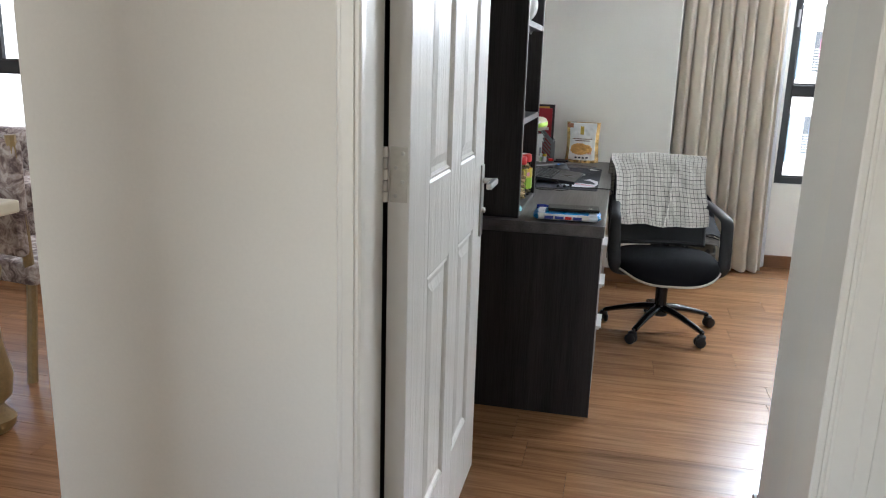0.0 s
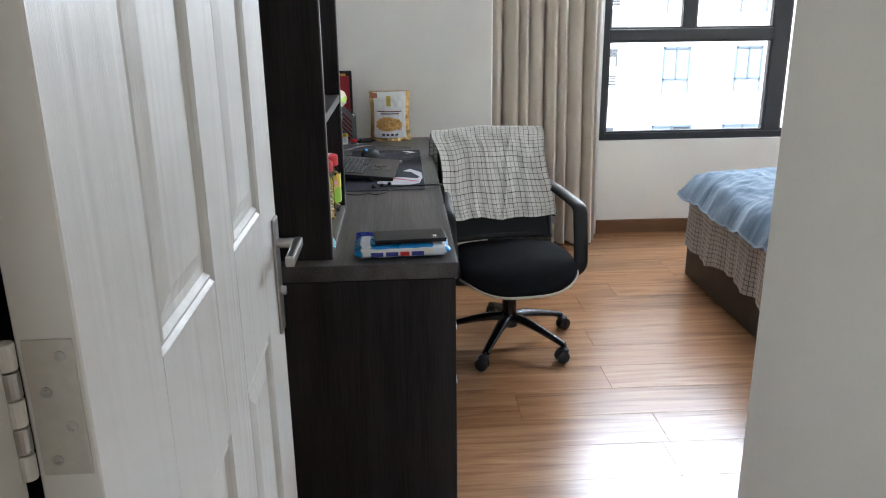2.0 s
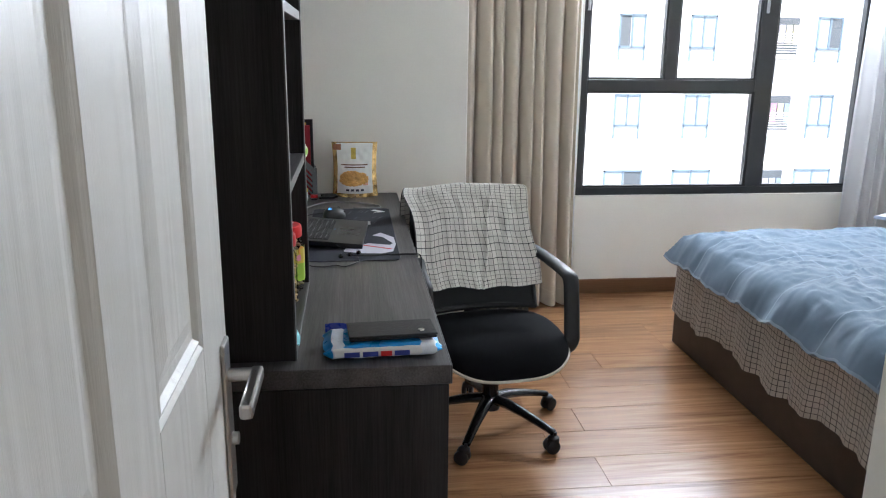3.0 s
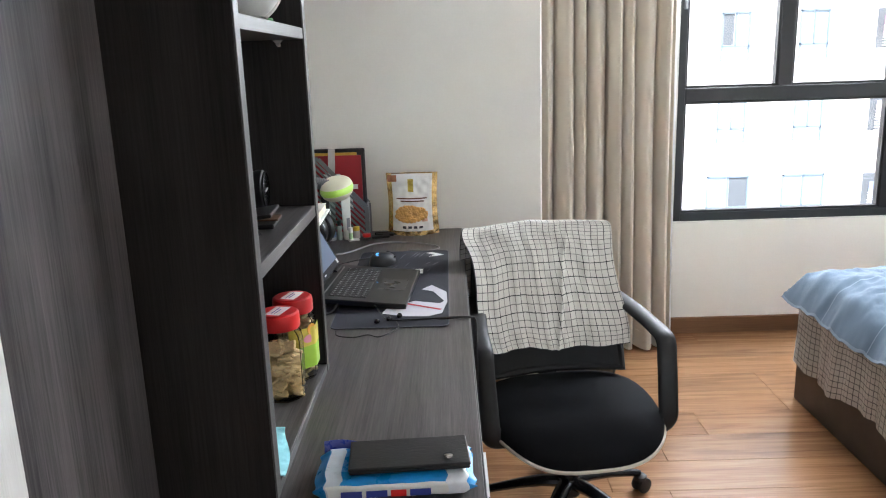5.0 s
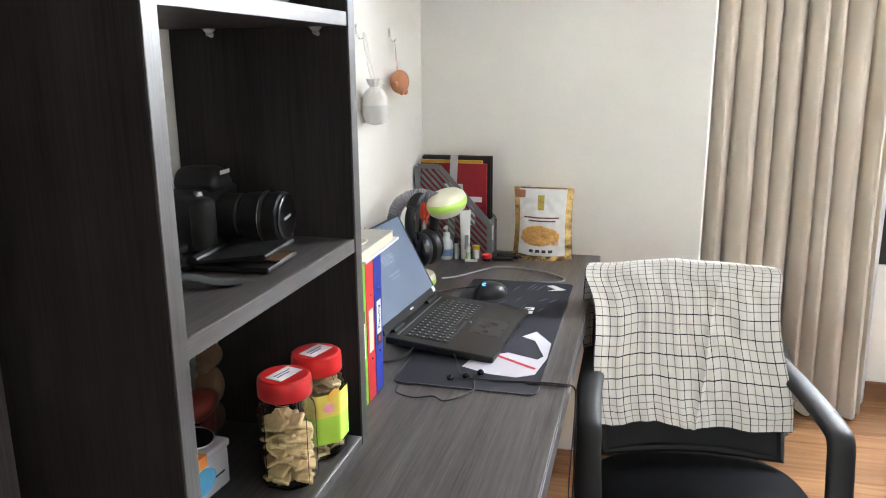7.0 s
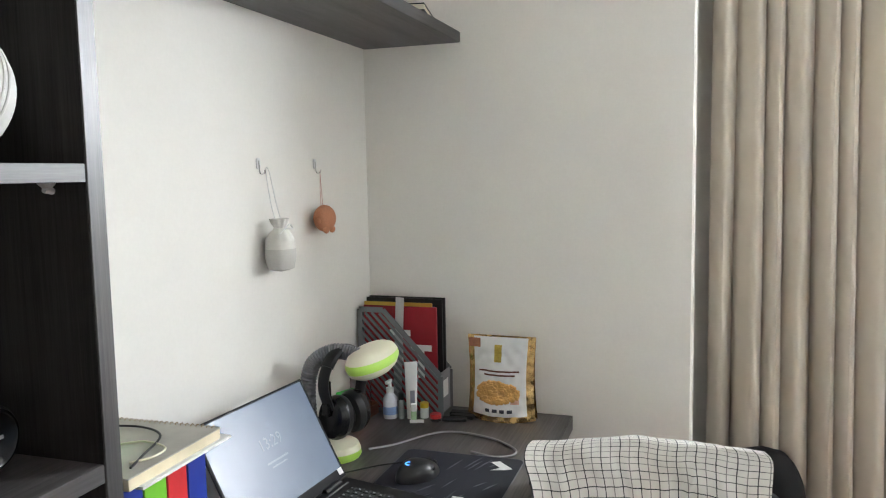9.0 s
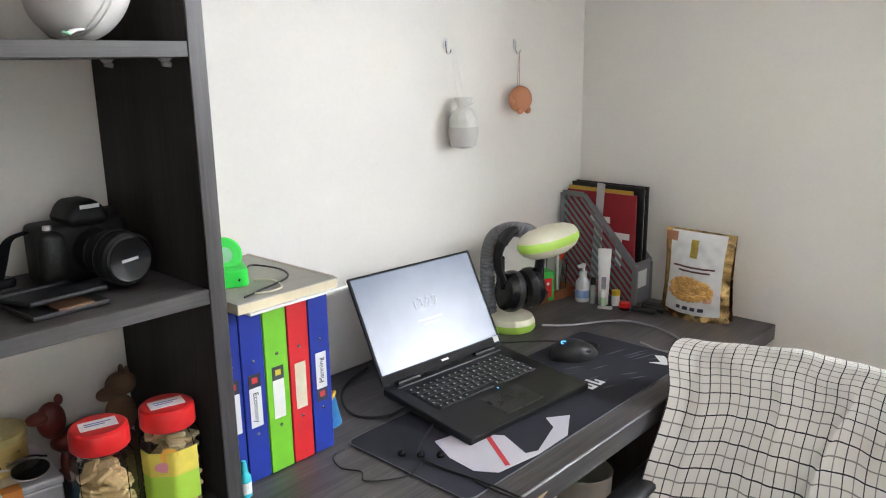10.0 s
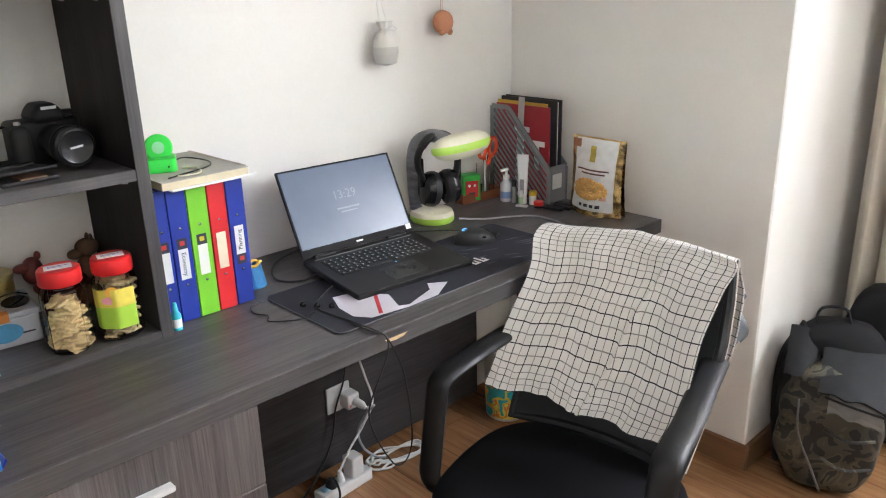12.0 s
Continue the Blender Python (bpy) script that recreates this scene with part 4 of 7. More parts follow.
# ---- backpack in the corner ----
def backpack():
    b = thing("backpack", T((0.466, 4.985, 0)) @ pose(0, 0, 0, 0, 0, 18), "worn black and camouflage backpack leaning in the corner", "backpack")
    dark = plain("black_nylon", (0.014, 0.014, 0.016), 0.7, 0, 0.3, 300, 0.3, spec=0.2)
    m, n, l, bs = nodes_of("dark_camouflage_nylon")
    mp = coords(n, l, (1, 1, 1))
    t = noise_of(n, l, mp, 13, 2, 0.5, 1.2)
    r = ramp(n, [(0.36, (0.015, 0.015, 0.014)), (0.42, (0.06, 0.055, 0.04)), (0.55, (0.09, 0.08, 0.05)), (0.62, (0.02, 0.022, 0.02))])
    r.color_ramp.interpolation = "CONSTANT"
    l.new(t.outputs[0], r.inputs[0])
    l.new(r.outputs[0], bs.inputs["Base Color"])
    bs.inputs["Roughness"].default_value = 0.6
    def bag(w, d, h, y0, z0, lean):
        def place(u, v):
            a = 2 * math.pi * u
            e = 0.55
            k = (math.sin(min(1.0, v * 1.02) * math.pi)) ** 0.22 if 0 < v < 1 else 0
            taper = 1 - 0.22 * v ** 3
            x = math.copysign(abs(math.cos(a)) ** e, math.cos(a)) * w / 2 * k * taper
            y = math.copysign(abs(math.sin(a)) ** e, math.sin(a)) * d / 2 * k
            wr = noise.noise(Vector((x * 11, y * 11, v * 5))) * 0.014
            return (x + wr, y + y0 + lean * v * h + wr, z0 + h * v)
        bm = grid_sheet(40, 22, place)
        bmesh.ops.remove_doubles(bm, verts=bm.verts[:], dist=0.001)
        bmesh.ops.recalc_face_normals(bm, faces=bm.faces[:])
        return bm
    coated = plain("grey_coated_nylon", (0.024, 0.025, 0.027), 0.62, vary=0.3, grain=30, bump=0.3, spec=0.2)
    part("body", bag(0.33, 0.16, 0.50, 0.045, 0.0, 0.05), dark, b, "black nylon body", True)
    part("front_pocket", bag(0.29, 0.15, 0.40, -0.05, 0.004, 0.05), m, b, "crumpled camouflage front pocket", True)
    def flap(x0, x1, y0, z0, y1, z1, sag):
        def place(u, v):
            x = x0 + (x1 - x0) * u
            wr = noise.noise(Vector((u * 4, v * 4, x0 * 20))) * 0.008
            return (x, y0 + (y1 - y0) * v - sag * math.sin(u * math.pi) * (1 - v * 0.5) + wr, z0 + (z1 - z0) * v - 0.03 * u + 0.012 * math.sin(u * math.pi) + wr)
        return grid_sheet(16, 14, place, 0.006)
    part("top_flap", flap(-0.04, 0.145, -0.125, 0.345, 0.03, 0.445, 0.015), coated, b, "grey coated top flap", True)
    part("side_flap", flap(-0.135, -0.045, -0.075, 0.36, 0.03, 0.47, 0.01), coated, b, "grey coated side flap", True)
    part("lining", flap(-0.01, 0.13, -0.130, 0.285, -0.122, 0.335, 0.012), plain("pale_grey_lining", (0.2, 0.19, 0.18), 0.7, vary=0.2), b, "pale grey lining strip", True)
    part("zip", tube(curve_points([(-0.02, -0.130, 0.335), (0.05, -0.148, 0.328), (0.13, -0.130, 0.305)]), 0.0035, 6), dark, b, "black zip")
    part("piping", tube(curve_points([(-0.085, -0.108, 0.30), (-0.075, -0.122, 0.20), (-0.03, -0.128, 0.10), (0.0, -0.128, 0.03)]), 0.0035, 6), plain("grey_piping", (0.12, 0.12, 0.12), 0.5), b, "grey piping")
    for z, y in ((0.22, -0.128), (0.13, -0.132)):
        part("crease_strap", tube(curve_points([(-0.01, y, z + 0.012), (0.05, y - 0.006, z - 0.008), (0.12, y + 0.02, z - 0.004)]), 0.007, 6, flat=0.5), m, b, smooth=True)
    part("haul_loop", tube(curve_points([(-0.075, 0.05, 0.475), (-0.06, 0.055, 0.525), (0.0, 0.06, 0.53), (0.02, 0.055, 0.49)]), 0.008, 6, flat=0.5), dark, b)
    part("strap", tube(curve_points([(-0.10, 0.05, 0.47), (-0.150, 0.04, 0.36), (-0.155, 0.02, 0.2), (-0.13, -0.01, 0.03)]), 0.024, 8, flat=0.35), dark, b, smooth=True)
    k = thing("black_bag", T((0.50, 5.31, 0)) @ pose(0, 0, 0, 0, 0, 8), "soft black bag standing behind the backpack", "bag")
    part("body", bag(0.30, 0.17, 0.54, 0.0, 0.0, 0.03), dark, k, smooth=True)


backpack()


# ---- living room seen past the hall wall ----
def living():
    carved = plain("olive_gold_carved_wood", (0.25, 0.17, 0.07), 0.4, 0, 0.3, 60, 0.2)
    cream = plain("cream_table_top", (0.7, 0.64, 0.5), 0.35, 0, 0.08)
    t = thing("dining_table", T((-2.84, 1.66, 0)), "cream-topped dining table with turned carved legs", "table")
    part("tabletop", box((-0.45, -0.62, 0.775), (0.86, 0.56, 0.82), 0.008, seg=2), cream, t)
    part("apron", box((-0.36, -0.53, 0.66), (0.80, 0.50, 0.774), 0.004), carved, t)
    for x, y in ((0.76, -0.46), (0.76, 0.46), (-0.30, -0.46), (-0.30, 0.46)):
        prof = [(0, 0), (0.03, 0), (0.045, 0.02), (0.05, 0.05), (0.03, 0.08), (0.022, 0.10), (0.045, 0.13), (0.052, 0.2), (0.036, 0.3), (0.03, 0.42), (0.04, 0.5), (0.05, 0.56), (0.045, 0.63), (0, 0.63)]
        part("leg", lathe(prof, 20, m=T((x, y, 0)) @ Matrix.Diagonal((1.35, 1.35, 1.05, 1))), carved, t, "turned olive-gold leg", True)
    solo("table_mat", box((0.2, 0.05, 0.8205), (0.80, 0.48, 0.825), 0.001), plain("pale_paper", (0.72, 0.74, 0.8), 0.7), T((-2.84, 1.66, 0)), "pale sheet of paper lying on the dining table", "paper")
    m, n, l, b = nodes_of("mauve_patterned_upholstery")
    mp = coords(n, l, (1, 1, 1))
    f = noise_of(n, l, mp, 16, 4, 0.6, 1.5)
    r = ramp(n, [(0.38, (0.12, 0.085, 0.08)), (0.5, (0.3, 0.24, 0.22)), (0.62, (0.5, 0.45, 0.42))])
    l.new(f.outputs[0], r.inputs[0])
    l.new(r.outputs[0], b.inputs["Base Color"])
    b.inputs["Roughness"].default_value = 0.9
    s = thing("sofa", T((-3.7, 4.25, 0)), "grey-brown floral upholstered sofa under the window", "sofa")
    part("base", box((-1.0, -0.4, 0.12), (1.0, 0.4, 0.40), 0.03, seg=3), m, s)
    part("backrest", box((-1.0, 0.18, 0.36), (1.0, 0.42, 0.80), 0.07, seg=4), m, s)
    for x in (-0.96, 0.96):
        part("arm", box((x - 0.12, -0.4, 0.12), (x + 0.12, 0.3, 0.62), 0.06, seg=4), m, s)
    for x in (-0.5, 0.5):
        part("seat_cushion", box((x - 0.46, -0.42, 0.40), (x + 0.46, 0.18, 0.55), 0.05, seg=4), m, s)
    for x in (-0.9, 0.9):
        for y in (-0.3, 0.3):
            part("foot", lathe([(0, 0), (0.025, 0), (0.035, 0.12), (0, 0.12)], 12, m=T((x, y, 0))), carved, s)
    ch = thing("dining_chair", T((-2.42, 2.78, 0)) @ pose(0, 0, 0, 0, 0, 170), "carved dining chair with a floral upholstered seat", "chair")
    part("seat", box((-0.24, -0.23, 0.40), (0.24, 0.23, 0.49), 0.03, seg=3), m, ch)
    part("backrest", box((-0.22, 0.19, 0.52), (0.22, 0.25, 0.98), 0.025, seg=3), m, ch)
    for x in (-0.2, 0.2):
        part("leg", tube([(x, -0.18, 0), (x, -0.19, 0.2), (x, -0.18, 0.40)], 0.02, 8, radii=[0.016, 0.02, 0.03]), carved, ch)
        part("back_post", tube([(x, 0.24, 0), (x, 0.20, 0.4), (x, 0.23, 1.0)], 0.02, 8), carved, ch)


living()


# ---- outside ----
structure("ground", box((-400, 6.5, -9.2), (400, 700, -9.0)), plain("pale_concrete_ground", (0.35, 0.34, 0.32), 0.9, 0, 0.2, 1), "pale paved ground between the buildings", "ground")
bluish = plain("blue_grey_window_frame", (0.17, 0.23, 0.29), 0.5)
pane_dark = plain("far_window_glass", (0.36, 0.42, 0.48), 0.12)
# dark colour stands for the shade inside far rooms and balconies
shade_in = plain("far_interior_shade", (0.1, 0.11, 0.12), 0.8)


def apartment_block():
    b = thing("apartment_building", T((0, 32, -9)), "white rendered apartment building with grey-blue window frames", "building")
    part("wall", box((-30, 0, 0), (50, 10, 27)), facade_paint, b)
    part("roof", box((-30.3, -0.3, 27), (50.3, 10.3, 27.4)), facade_paint, b)
    rnd = random.Random(4)
    for k in range(1, 7):
        z = 1.6 + 9 + 3.1 * (k - 4)
        for x in (3.6, 5.7, 10.85, 13.8, 19.2, 21.9, 24.4):
            w, h = (1.65, 1.3) if k == 2 else (1.1, 1.3)
            bm = box((x - w / 2, -0.09, z), (x - w / 2 + 0.07, 0, z + h))
            for x0, x1, z0, z1 in ((x + w / 2 - 0.07, x + w / 2, z, z + h), (x - w / 2, x + w / 2, z, z + 0.07), (x - w / 2, x + w / 2, z + h - 0.07, z + h), (x - 0.03, x + 0.03, z, z + h)):
                box((x0, -0.09, z0), (x1, 0, z1), 0, bm)
            w_ = part("window", bm, bluish, b, "grey-blue framed window")
            for s in (-1, 1):
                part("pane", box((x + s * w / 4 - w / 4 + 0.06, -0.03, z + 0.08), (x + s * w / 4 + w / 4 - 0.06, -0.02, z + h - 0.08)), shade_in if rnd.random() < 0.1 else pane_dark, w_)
            for x0 in (x - w / 2, x + w / 2 - 0.06) if k != 2 else ():
                part("side_strip", box((x0, -0.10, z - 0.5), (x0 + 0.06, 0, z)), bluish, w_)
        for x in (7.6, 17.0):
            # no recess is cut: a flat dark slab paints its shade
            bal = part("balcony", box((x - 0.85, -0.06, z - 0.2), (x + 0.85, -0.004, z + 1.25)), shade_in, b, "balcony opening, its shade a flat dark slab")
            bm = box((x - 0.95, -0.7, z - 0.35), (x + 0.95, -0.01, z - 0.2))
            for q in range(8):
                box((x - 0.95, -0.70, z - 0.12 + q * 0.1), (x + 0.95, -0.66, z - 0.09 + q * 0.1), 0, bm)
            part("railing", bm, facade_paint, bal, "white slatted railing")
            for q in range(5):
                # cloth colours paled to paint in the glare that washes them out
                col = rnd.choice(((0.6, 0.2, 0.35), (0.62, 0.55, 0.3), (0.2, 0.25, 0.4), (0.5, 0.42, 0.5), (0.7, 0.7, 0.7), (0.65, 0.66, 0.68)))
                xx = x - 0.6 + q * 0.3
                part("laundry", box((xx - 0.11, -0.3, z + 0.15 + rnd.random() * 0.2), (xx + 0.11, -0.27, z + 0.95)), plain("laundry_cloth", col, 0.9), bal, "hanging laundry")


apartment_block()

# ---- things on the desk and shelves ----
DZ, BZ, S1, S2 = 0.7505, 0.7685, 1.119, 1.472
white_plastic = plain("white_plastic", (0.75, 0.75, 0.74), 0.35, vary=0.04)
grey_plastic = plain("grey_plastic", (0.21, 0.21, 0.22), 0.5, vary=0.1)
red_plastic = plain("red_plastic", (0.62, 0.018, 0.018), 0.32, vary=0.08)
lime_plastic = plain("lime_plastic", (0.45, 0.72, 0.1), 0.4, vary=0.06)
cream_plastic = plain("cream_plastic", (0.72, 0.69, 0.52), 0.4, vary=0.06)
neon_green = plain("neon_green_plastic", (0.03, 0.75, 0.08), 0.35, vary=0.05)
black_leather = plain("black_leather", (0.010, 0.010, 0.011), 0.42, vary=0.3, grain=220, bump=0.35, spec=0.4)
paper_white = plain("white_paper", (0.8, 0.8, 0.78), 0.8, vary=0.04)
ink = plain("dark_print", (0.04, 0.04, 0.06), 0.7)
gold_foil = plain("gold_foil", (0.62, 0.42, 0.18), 0.26, 1.0, 0.25, 30, 0.3)
cable_black = plain("black_cable", (0.012, 0.012, 0.013), 0.5)
cable_grey = plain("grey_cable", (0.32, 0.32, 0.33), 0.5)
cable_white = plain("white_cable", (0.72, 0.72, 0.7), 0.45)
clear_plastic = glassy("clear_plastic", (0.985, 0.99, 0.985), 0.03, 1.12)
UP_X = Matrix(((0, 0, 1, 0), (1, 0, 0, 0), (0, 1, 0, 0), (0, 0, 0, 1)))       # plane xy -> yz, facing +x
UP_Y = Matrix(((1, 0, 0, 0), (0, 0, -1, 0), (0, 1, 0, 0), (0, 0, 0, 1)))      # plane xy -> xz, facing -y


def slab(w, h, r, z0, z1, m, bevel=0.0):
    return outline_slab(rounded(w, h, r), z0, z1, bevel, m=m)


def bars(parent, m, rows, material, name="print"):
    """Lines of unreadable print: (x, y, w, h) in the plane of m."""
    for x, y, w, h in rows:
        part(name, box((x - w / 2, y - h / 2, 0), (x + w / 2, y + h / 2, 0.0004), m=m), material, parent)


def cable(name, pts, r, material, label, per=6, bm=None):
    return solo(name, tube(curve_points(pts, per), r, 7), material, Matrix.Identity(4), label, "cable", smooth=True)


# mouse mat
def mouse_mat():
    m = thing("mouse_mat", T((-0.252, 4.053, DZ)), "large dark navy mouse mat with white and grey shapes", "mouse mat")
    cloth = plain("navy_mat_cloth", (0.013, 0.014, 0.024), 0.85, vary=0.3, grain=500, bump=0.15)
    part("pad", slab(0.302, 0.80, 0.02, 0, 0.0028, Matrix.Identity(4), 0.0006), cloth, m)
    part("stitched_edge", tube([(x, y, 0.0022) for x, y in rounded(0.302, 0.80, 0.02) + rounded(0.302, 0.80, 0.02)[:1]], 0.0012, 6), plain("grey_stitching", (0.12, 0.12, 0.14), 0.7), m, "grey stitched edge")
    pale = plain("pale_mat_print", (0.55, 0.53, 0.58), 0.8, vary=0.1, grain=300)
    def shape(pts, mat, name, lift=0.0029):
        part(name, outline_slab([(x + 0.235, y - 4.045) for x, y in pts], lift, lift + 0.0003), mat, m)
    shape([(-0.262, 3.755), (-0.20, 3.728), (-0.138, 3.722), (-0.102, 3.746), (-0.088, 3.843), (-0.09, 3.937), (-0.134, 4.011), (-0.163, 3.97), (-0.129, 3.947), (-0.097, 3.853), (-0.108, 3.83), (-0.178, 3.858), (-0.25, 3.81)], pale, "pale_arrow")
    shape([(-0.203, 3.831), (-0.108, 3.771), (-0.103, 3.779), (-0.198, 3.839)], plain("red_mat_print", (0.5, 0.03, 0.04), 0.8), "red_stripe", 0.0033)
    grey = plain("grey_mat_print", (0.085, 0.085, 0.105), 0.8, vary=0.3, grain=60)
    rnd = random.Random(3)
    for k in range(14):
        x, y = -0.33 + rnd.random() * 0.20, 4.14 + rnd.random() * 0.24
        w, h = 0.012 + rnd.random() * 0.02, 0.03 + rnd.random() * 0.05
        shape([(x, y), (x + w * 0.4, y + h * 0.3), (x + w, y + h), (x + w * 0.45, y + h * 0.6)], grey, "grey_shard")
    for y0, s in ((4.145, 1), (4.175, 1)):
        shape([(-0.205, y0), (-0.165, y0), (-0.165, y0 + 0.022), (-0.19, y0 + 0.022), (-0.19, y0 + 0.015), (-0.174, y0 + 0.015), (-0.174, y0 + 0.008), (-0.205, y0 + 0.008)], paper_white, "white_mark", 0.0033)
    shape([(-0.15, 4.36), (-0.13, 4.38), (-0.16, 4.41), (-0.14, 4.42), (-0.10, 4.38), (-0.115, 4.37)], paper_white, "white_mark", 0.0033)


mouse_mat()


def laptop():
    L = thing("laptop", T((-0.457, 3.990, DZ + 0.003)) @ pose(0, 0, 0, 0, 0, -4.2), "open black laptop with a lit pale blue lock screen", "laptop")
    shell = plain("black_anodised_shell", (0.014, 0.014, 0.015), 0.34, 0.3, 0.15, 300)
    B = T((0, 0, 0.026)) @ pose(0, 0, 0, 0, 4.6, 0)
    body = part("base", box((0, -0.179, -0.008), (0.255, 0.179, 0.008), 0.003, m=B, seg=2), shell, L)
    part("keyboard_tray", box((0.036, -0.150, 0.008), (0.140, 0.140, 0.0084), m=B), plain("black_tray", (0.006, 0.006, 0.007), 0.6), body)
    part("speaker_strip", box((0.018, -0.155, 0.008), (0.022, 0.155, 0.0087), m=B), plain("grey_strip", (0.3, 0.3, 0.31), 0.4, 0.6), body, "thin pale strip")
    part("touchpad", box((0.158, -0.055, 0.008), (0.235, 0.055, 0.0084), m=B), plain("touchpad_black", (0.018, 0.018, 0.019), 0.28), body)
    key = plain("black_keycap", (0.012, 0.012, 0.013), 0.45)
    legend = plain("pale_key_legend", (0.5, 0.52, 0.54), 0.6)
    kb = box((-0.0073, -0.0078, 0), (0.0073, 0.0078, 0.0022), 0.0012)
    me = bpy.data.meshes.new("key")
    kb.to_mesh(me)
    kb.free()
    me.materials.append(key)
    lb = box((-0.0022, -0.0016, 0), (0.0022, 0.0016, 0.0002))
    ml = bpy.data.meshes.new("legend")
    lb.to_mesh(ml)
    lb.free()
    ml.materials.append(legend)
    for r in range(6):
        for k in range(16):
            if r == 5 and 4 < k < 9:
                if k == 5:
                    part("space_key", box((0.1245, -0.062, 0.0084), (0.1385, 0.006, 0.0106), 0.001, m=B), key, body)
                continue
            o = new("key", me)
            o.parent = body
            o.matrix_local = B @ T((0.0455 + r * 0.0172, -0.140 + k * 0.018 + (0.003 if r % 2 else 0), 0.0084))
            o2 = new("legend", ml)
            o2.parent = o
            o2.location = (-0.001, -0.001, 0.0022)
    part("power_light", lathe([(0, 0), (0.002, 0), (0.002, 0.0008), (0, 0.001)], 10, m=B @ T((0.147, 0.01, 0.008))), glowing("blue_led", (0.1, 0.5, 1.0), 1.0), body)
    for y in (-0.14, 0.14):
        part("rubber_foot", box((0.02, y - 0.02, -0.0045), (0.05, y + 0.02, -0.0), 0.002, m=T((0, 0, 0.0165))), black_gap, body)
    for y in (-0.115, 0.115):
        part("hinge", lathe([(0, -0.03), (0.007, -0.03), (0.007, 0.03), (0, 0.03)], 14, m=B @ T((0.004, y, 0.008)) @ pose(0, 0, 0, 90, 0, 0)), shell, L)
    S = B @ T((0.0, 0, 0.010)) @ pose(0, 0, 0, 0, -32.5, 0) @ UP_X
    lid = part("lid", box((-0.179, 0, -0.006), (0.179, 0.236, 0.0), 0.002, m=S), shell, L)
    scr, n, l, b = nodes_of("laptop_display")
    mp = coords(n, l, (1, 1, 1))
    t = noise_of(n, l, mp, 5, 3)
    r = ramp(n, [(0.35, (0.16, 0.30, 0.56)), (0.65, (0.30, 0.47, 0.76))])
    l.new(t.outputs[0], r.inputs[0])
    b.inputs["Base Color"].default_value = (0.03, 0.033, 0.038, 1)
    l.new(r.outputs[0], b.inputs["Emission Color"])
    b.inputs["Emission Strength"].default_value = 0.085
    b.inputs["Roughness"].default_value = 0.28
    b.inputs["Specular IOR Level"].default_value = 0.60
    bez = plain("matt_black_bezel", (0.008, 0.008, 0.009), 0.6, spec=0.2)
    for x0, y0, x1, y1 in ((-0.179, 0.001, 0.179, 0.0218), (-0.179, 0.2312, 0.179, 0.236), (-0.179, 0.0218, -0.1732, 0.2312), (0.1732, 0.0218, 0.179, 0.2312)):
        part("bezel", box((x0, y0, 0.0), (x1, y1, 0.001), m=S), bez, lid)
    part("display", box((-0.173, 0.022, 0.0), (0.173, 0.231, 0.0006), m=S), scr, lid, "pale blue lit display")
    glow = glowing("clock_glow", (0.7, 0.83, 1.0), 0.12, 0.4)
    bm = text_mesh("13:29", 0.034)
    bm.transform(S @ T((0.0, 0.145, 0.0012)))
    part("clock", bm, glow, lid, "white clock digits on the display")
    bars(lid, S @ T((0, 0, 0.0008)), [(0.0, 0.108, 0.07, 0.004), (0.0, 0.098, 0.05, 0.003)], glow)
    bars(lid, S @ T((0, 0, 0.0011)), [(0.0, 0.011, 0.020, 0.004)], plain("grey_badge", (0.5, 0.5, 0.5), 0.4, 0.5), "badge")
    part("sticker", box((0.158, 0.008, 0.001), (0.174, 0.022, 0.0018), m=S), paper_white, lid, "white sticker")
    part("webcam", lathe([(0, 0), (0.003, 0), (0.003, 0.0005), (0, 0.0005)], 10, m=S @ T((0, 0.2335, 0.001))), black_gap, lid)


laptop()


def mouse():
    m = thing("computer_mouse", T((-0.318, 4.288, DZ + 0.003)) @ pose(0, 0, 0, 0, 0, 62), "black gaming mouse with a small blue light", "mouse")
    def place(u, v):
        a = 2 * math.pi * u
        k = math.cos(v * math.pi / 2) ** 0.6 if v < 1 else 0
        x = math.cos(a) * 0.062 * k
        w = 0.036 * (1 - 0.12 * math.cos(a * 2))
        y = math.sin(a) * w * k
        h = 0.040 * (1 - 0.35 * ((x + 0.012) / 0.062) ** 2 if x > -0.012 else 1 - 0.25 * ((x + 0.012) / 0.05) ** 2)
        return (x, y, h * math.sin(v * math.pi / 2) ** 0.8 + 0.001)
    bm = grid_sheet(36, 12, place)
    bmesh.ops.remove_doubles(bm, verts=bm.verts[:], dist=0.0004)
    bmesh.ops.recalc_face_normals(bm, faces=bm.faces[:])
    part("shell", bm, plain("matt_black_shell", (0.016, 0.016, 0.017), 0.42, vary=0.15), m, smooth=True)
    part("wheel", lathe([(0, -0.004), (0.010, -0.004), (0.011, 0), (0.010, 0.004), (0, 0.004)], 18, m=T((0.034, 0, 0.026)) @ pose(0, 0, 0, 90, 0, 0)), black_gap, m)
    part("light_ring", tube([(-0.028 + 0.006 * math.cos(a * math.pi / 8), 0.006 * math.sin(a * math.pi / 8), 0.0405 - 0.0003 * a) for a in range(14)], 0.0011, 6), glowing("blue_ring", (0.08, 0.35, 1.0), 1.2), m, "blue light")
    for s in (-1, 1):
        part("side_button", box((-0.005, s * 0.031, 0.018), (0.025, s * 0.036, 0.025), 0.002), black_gloss, m)


mouse()
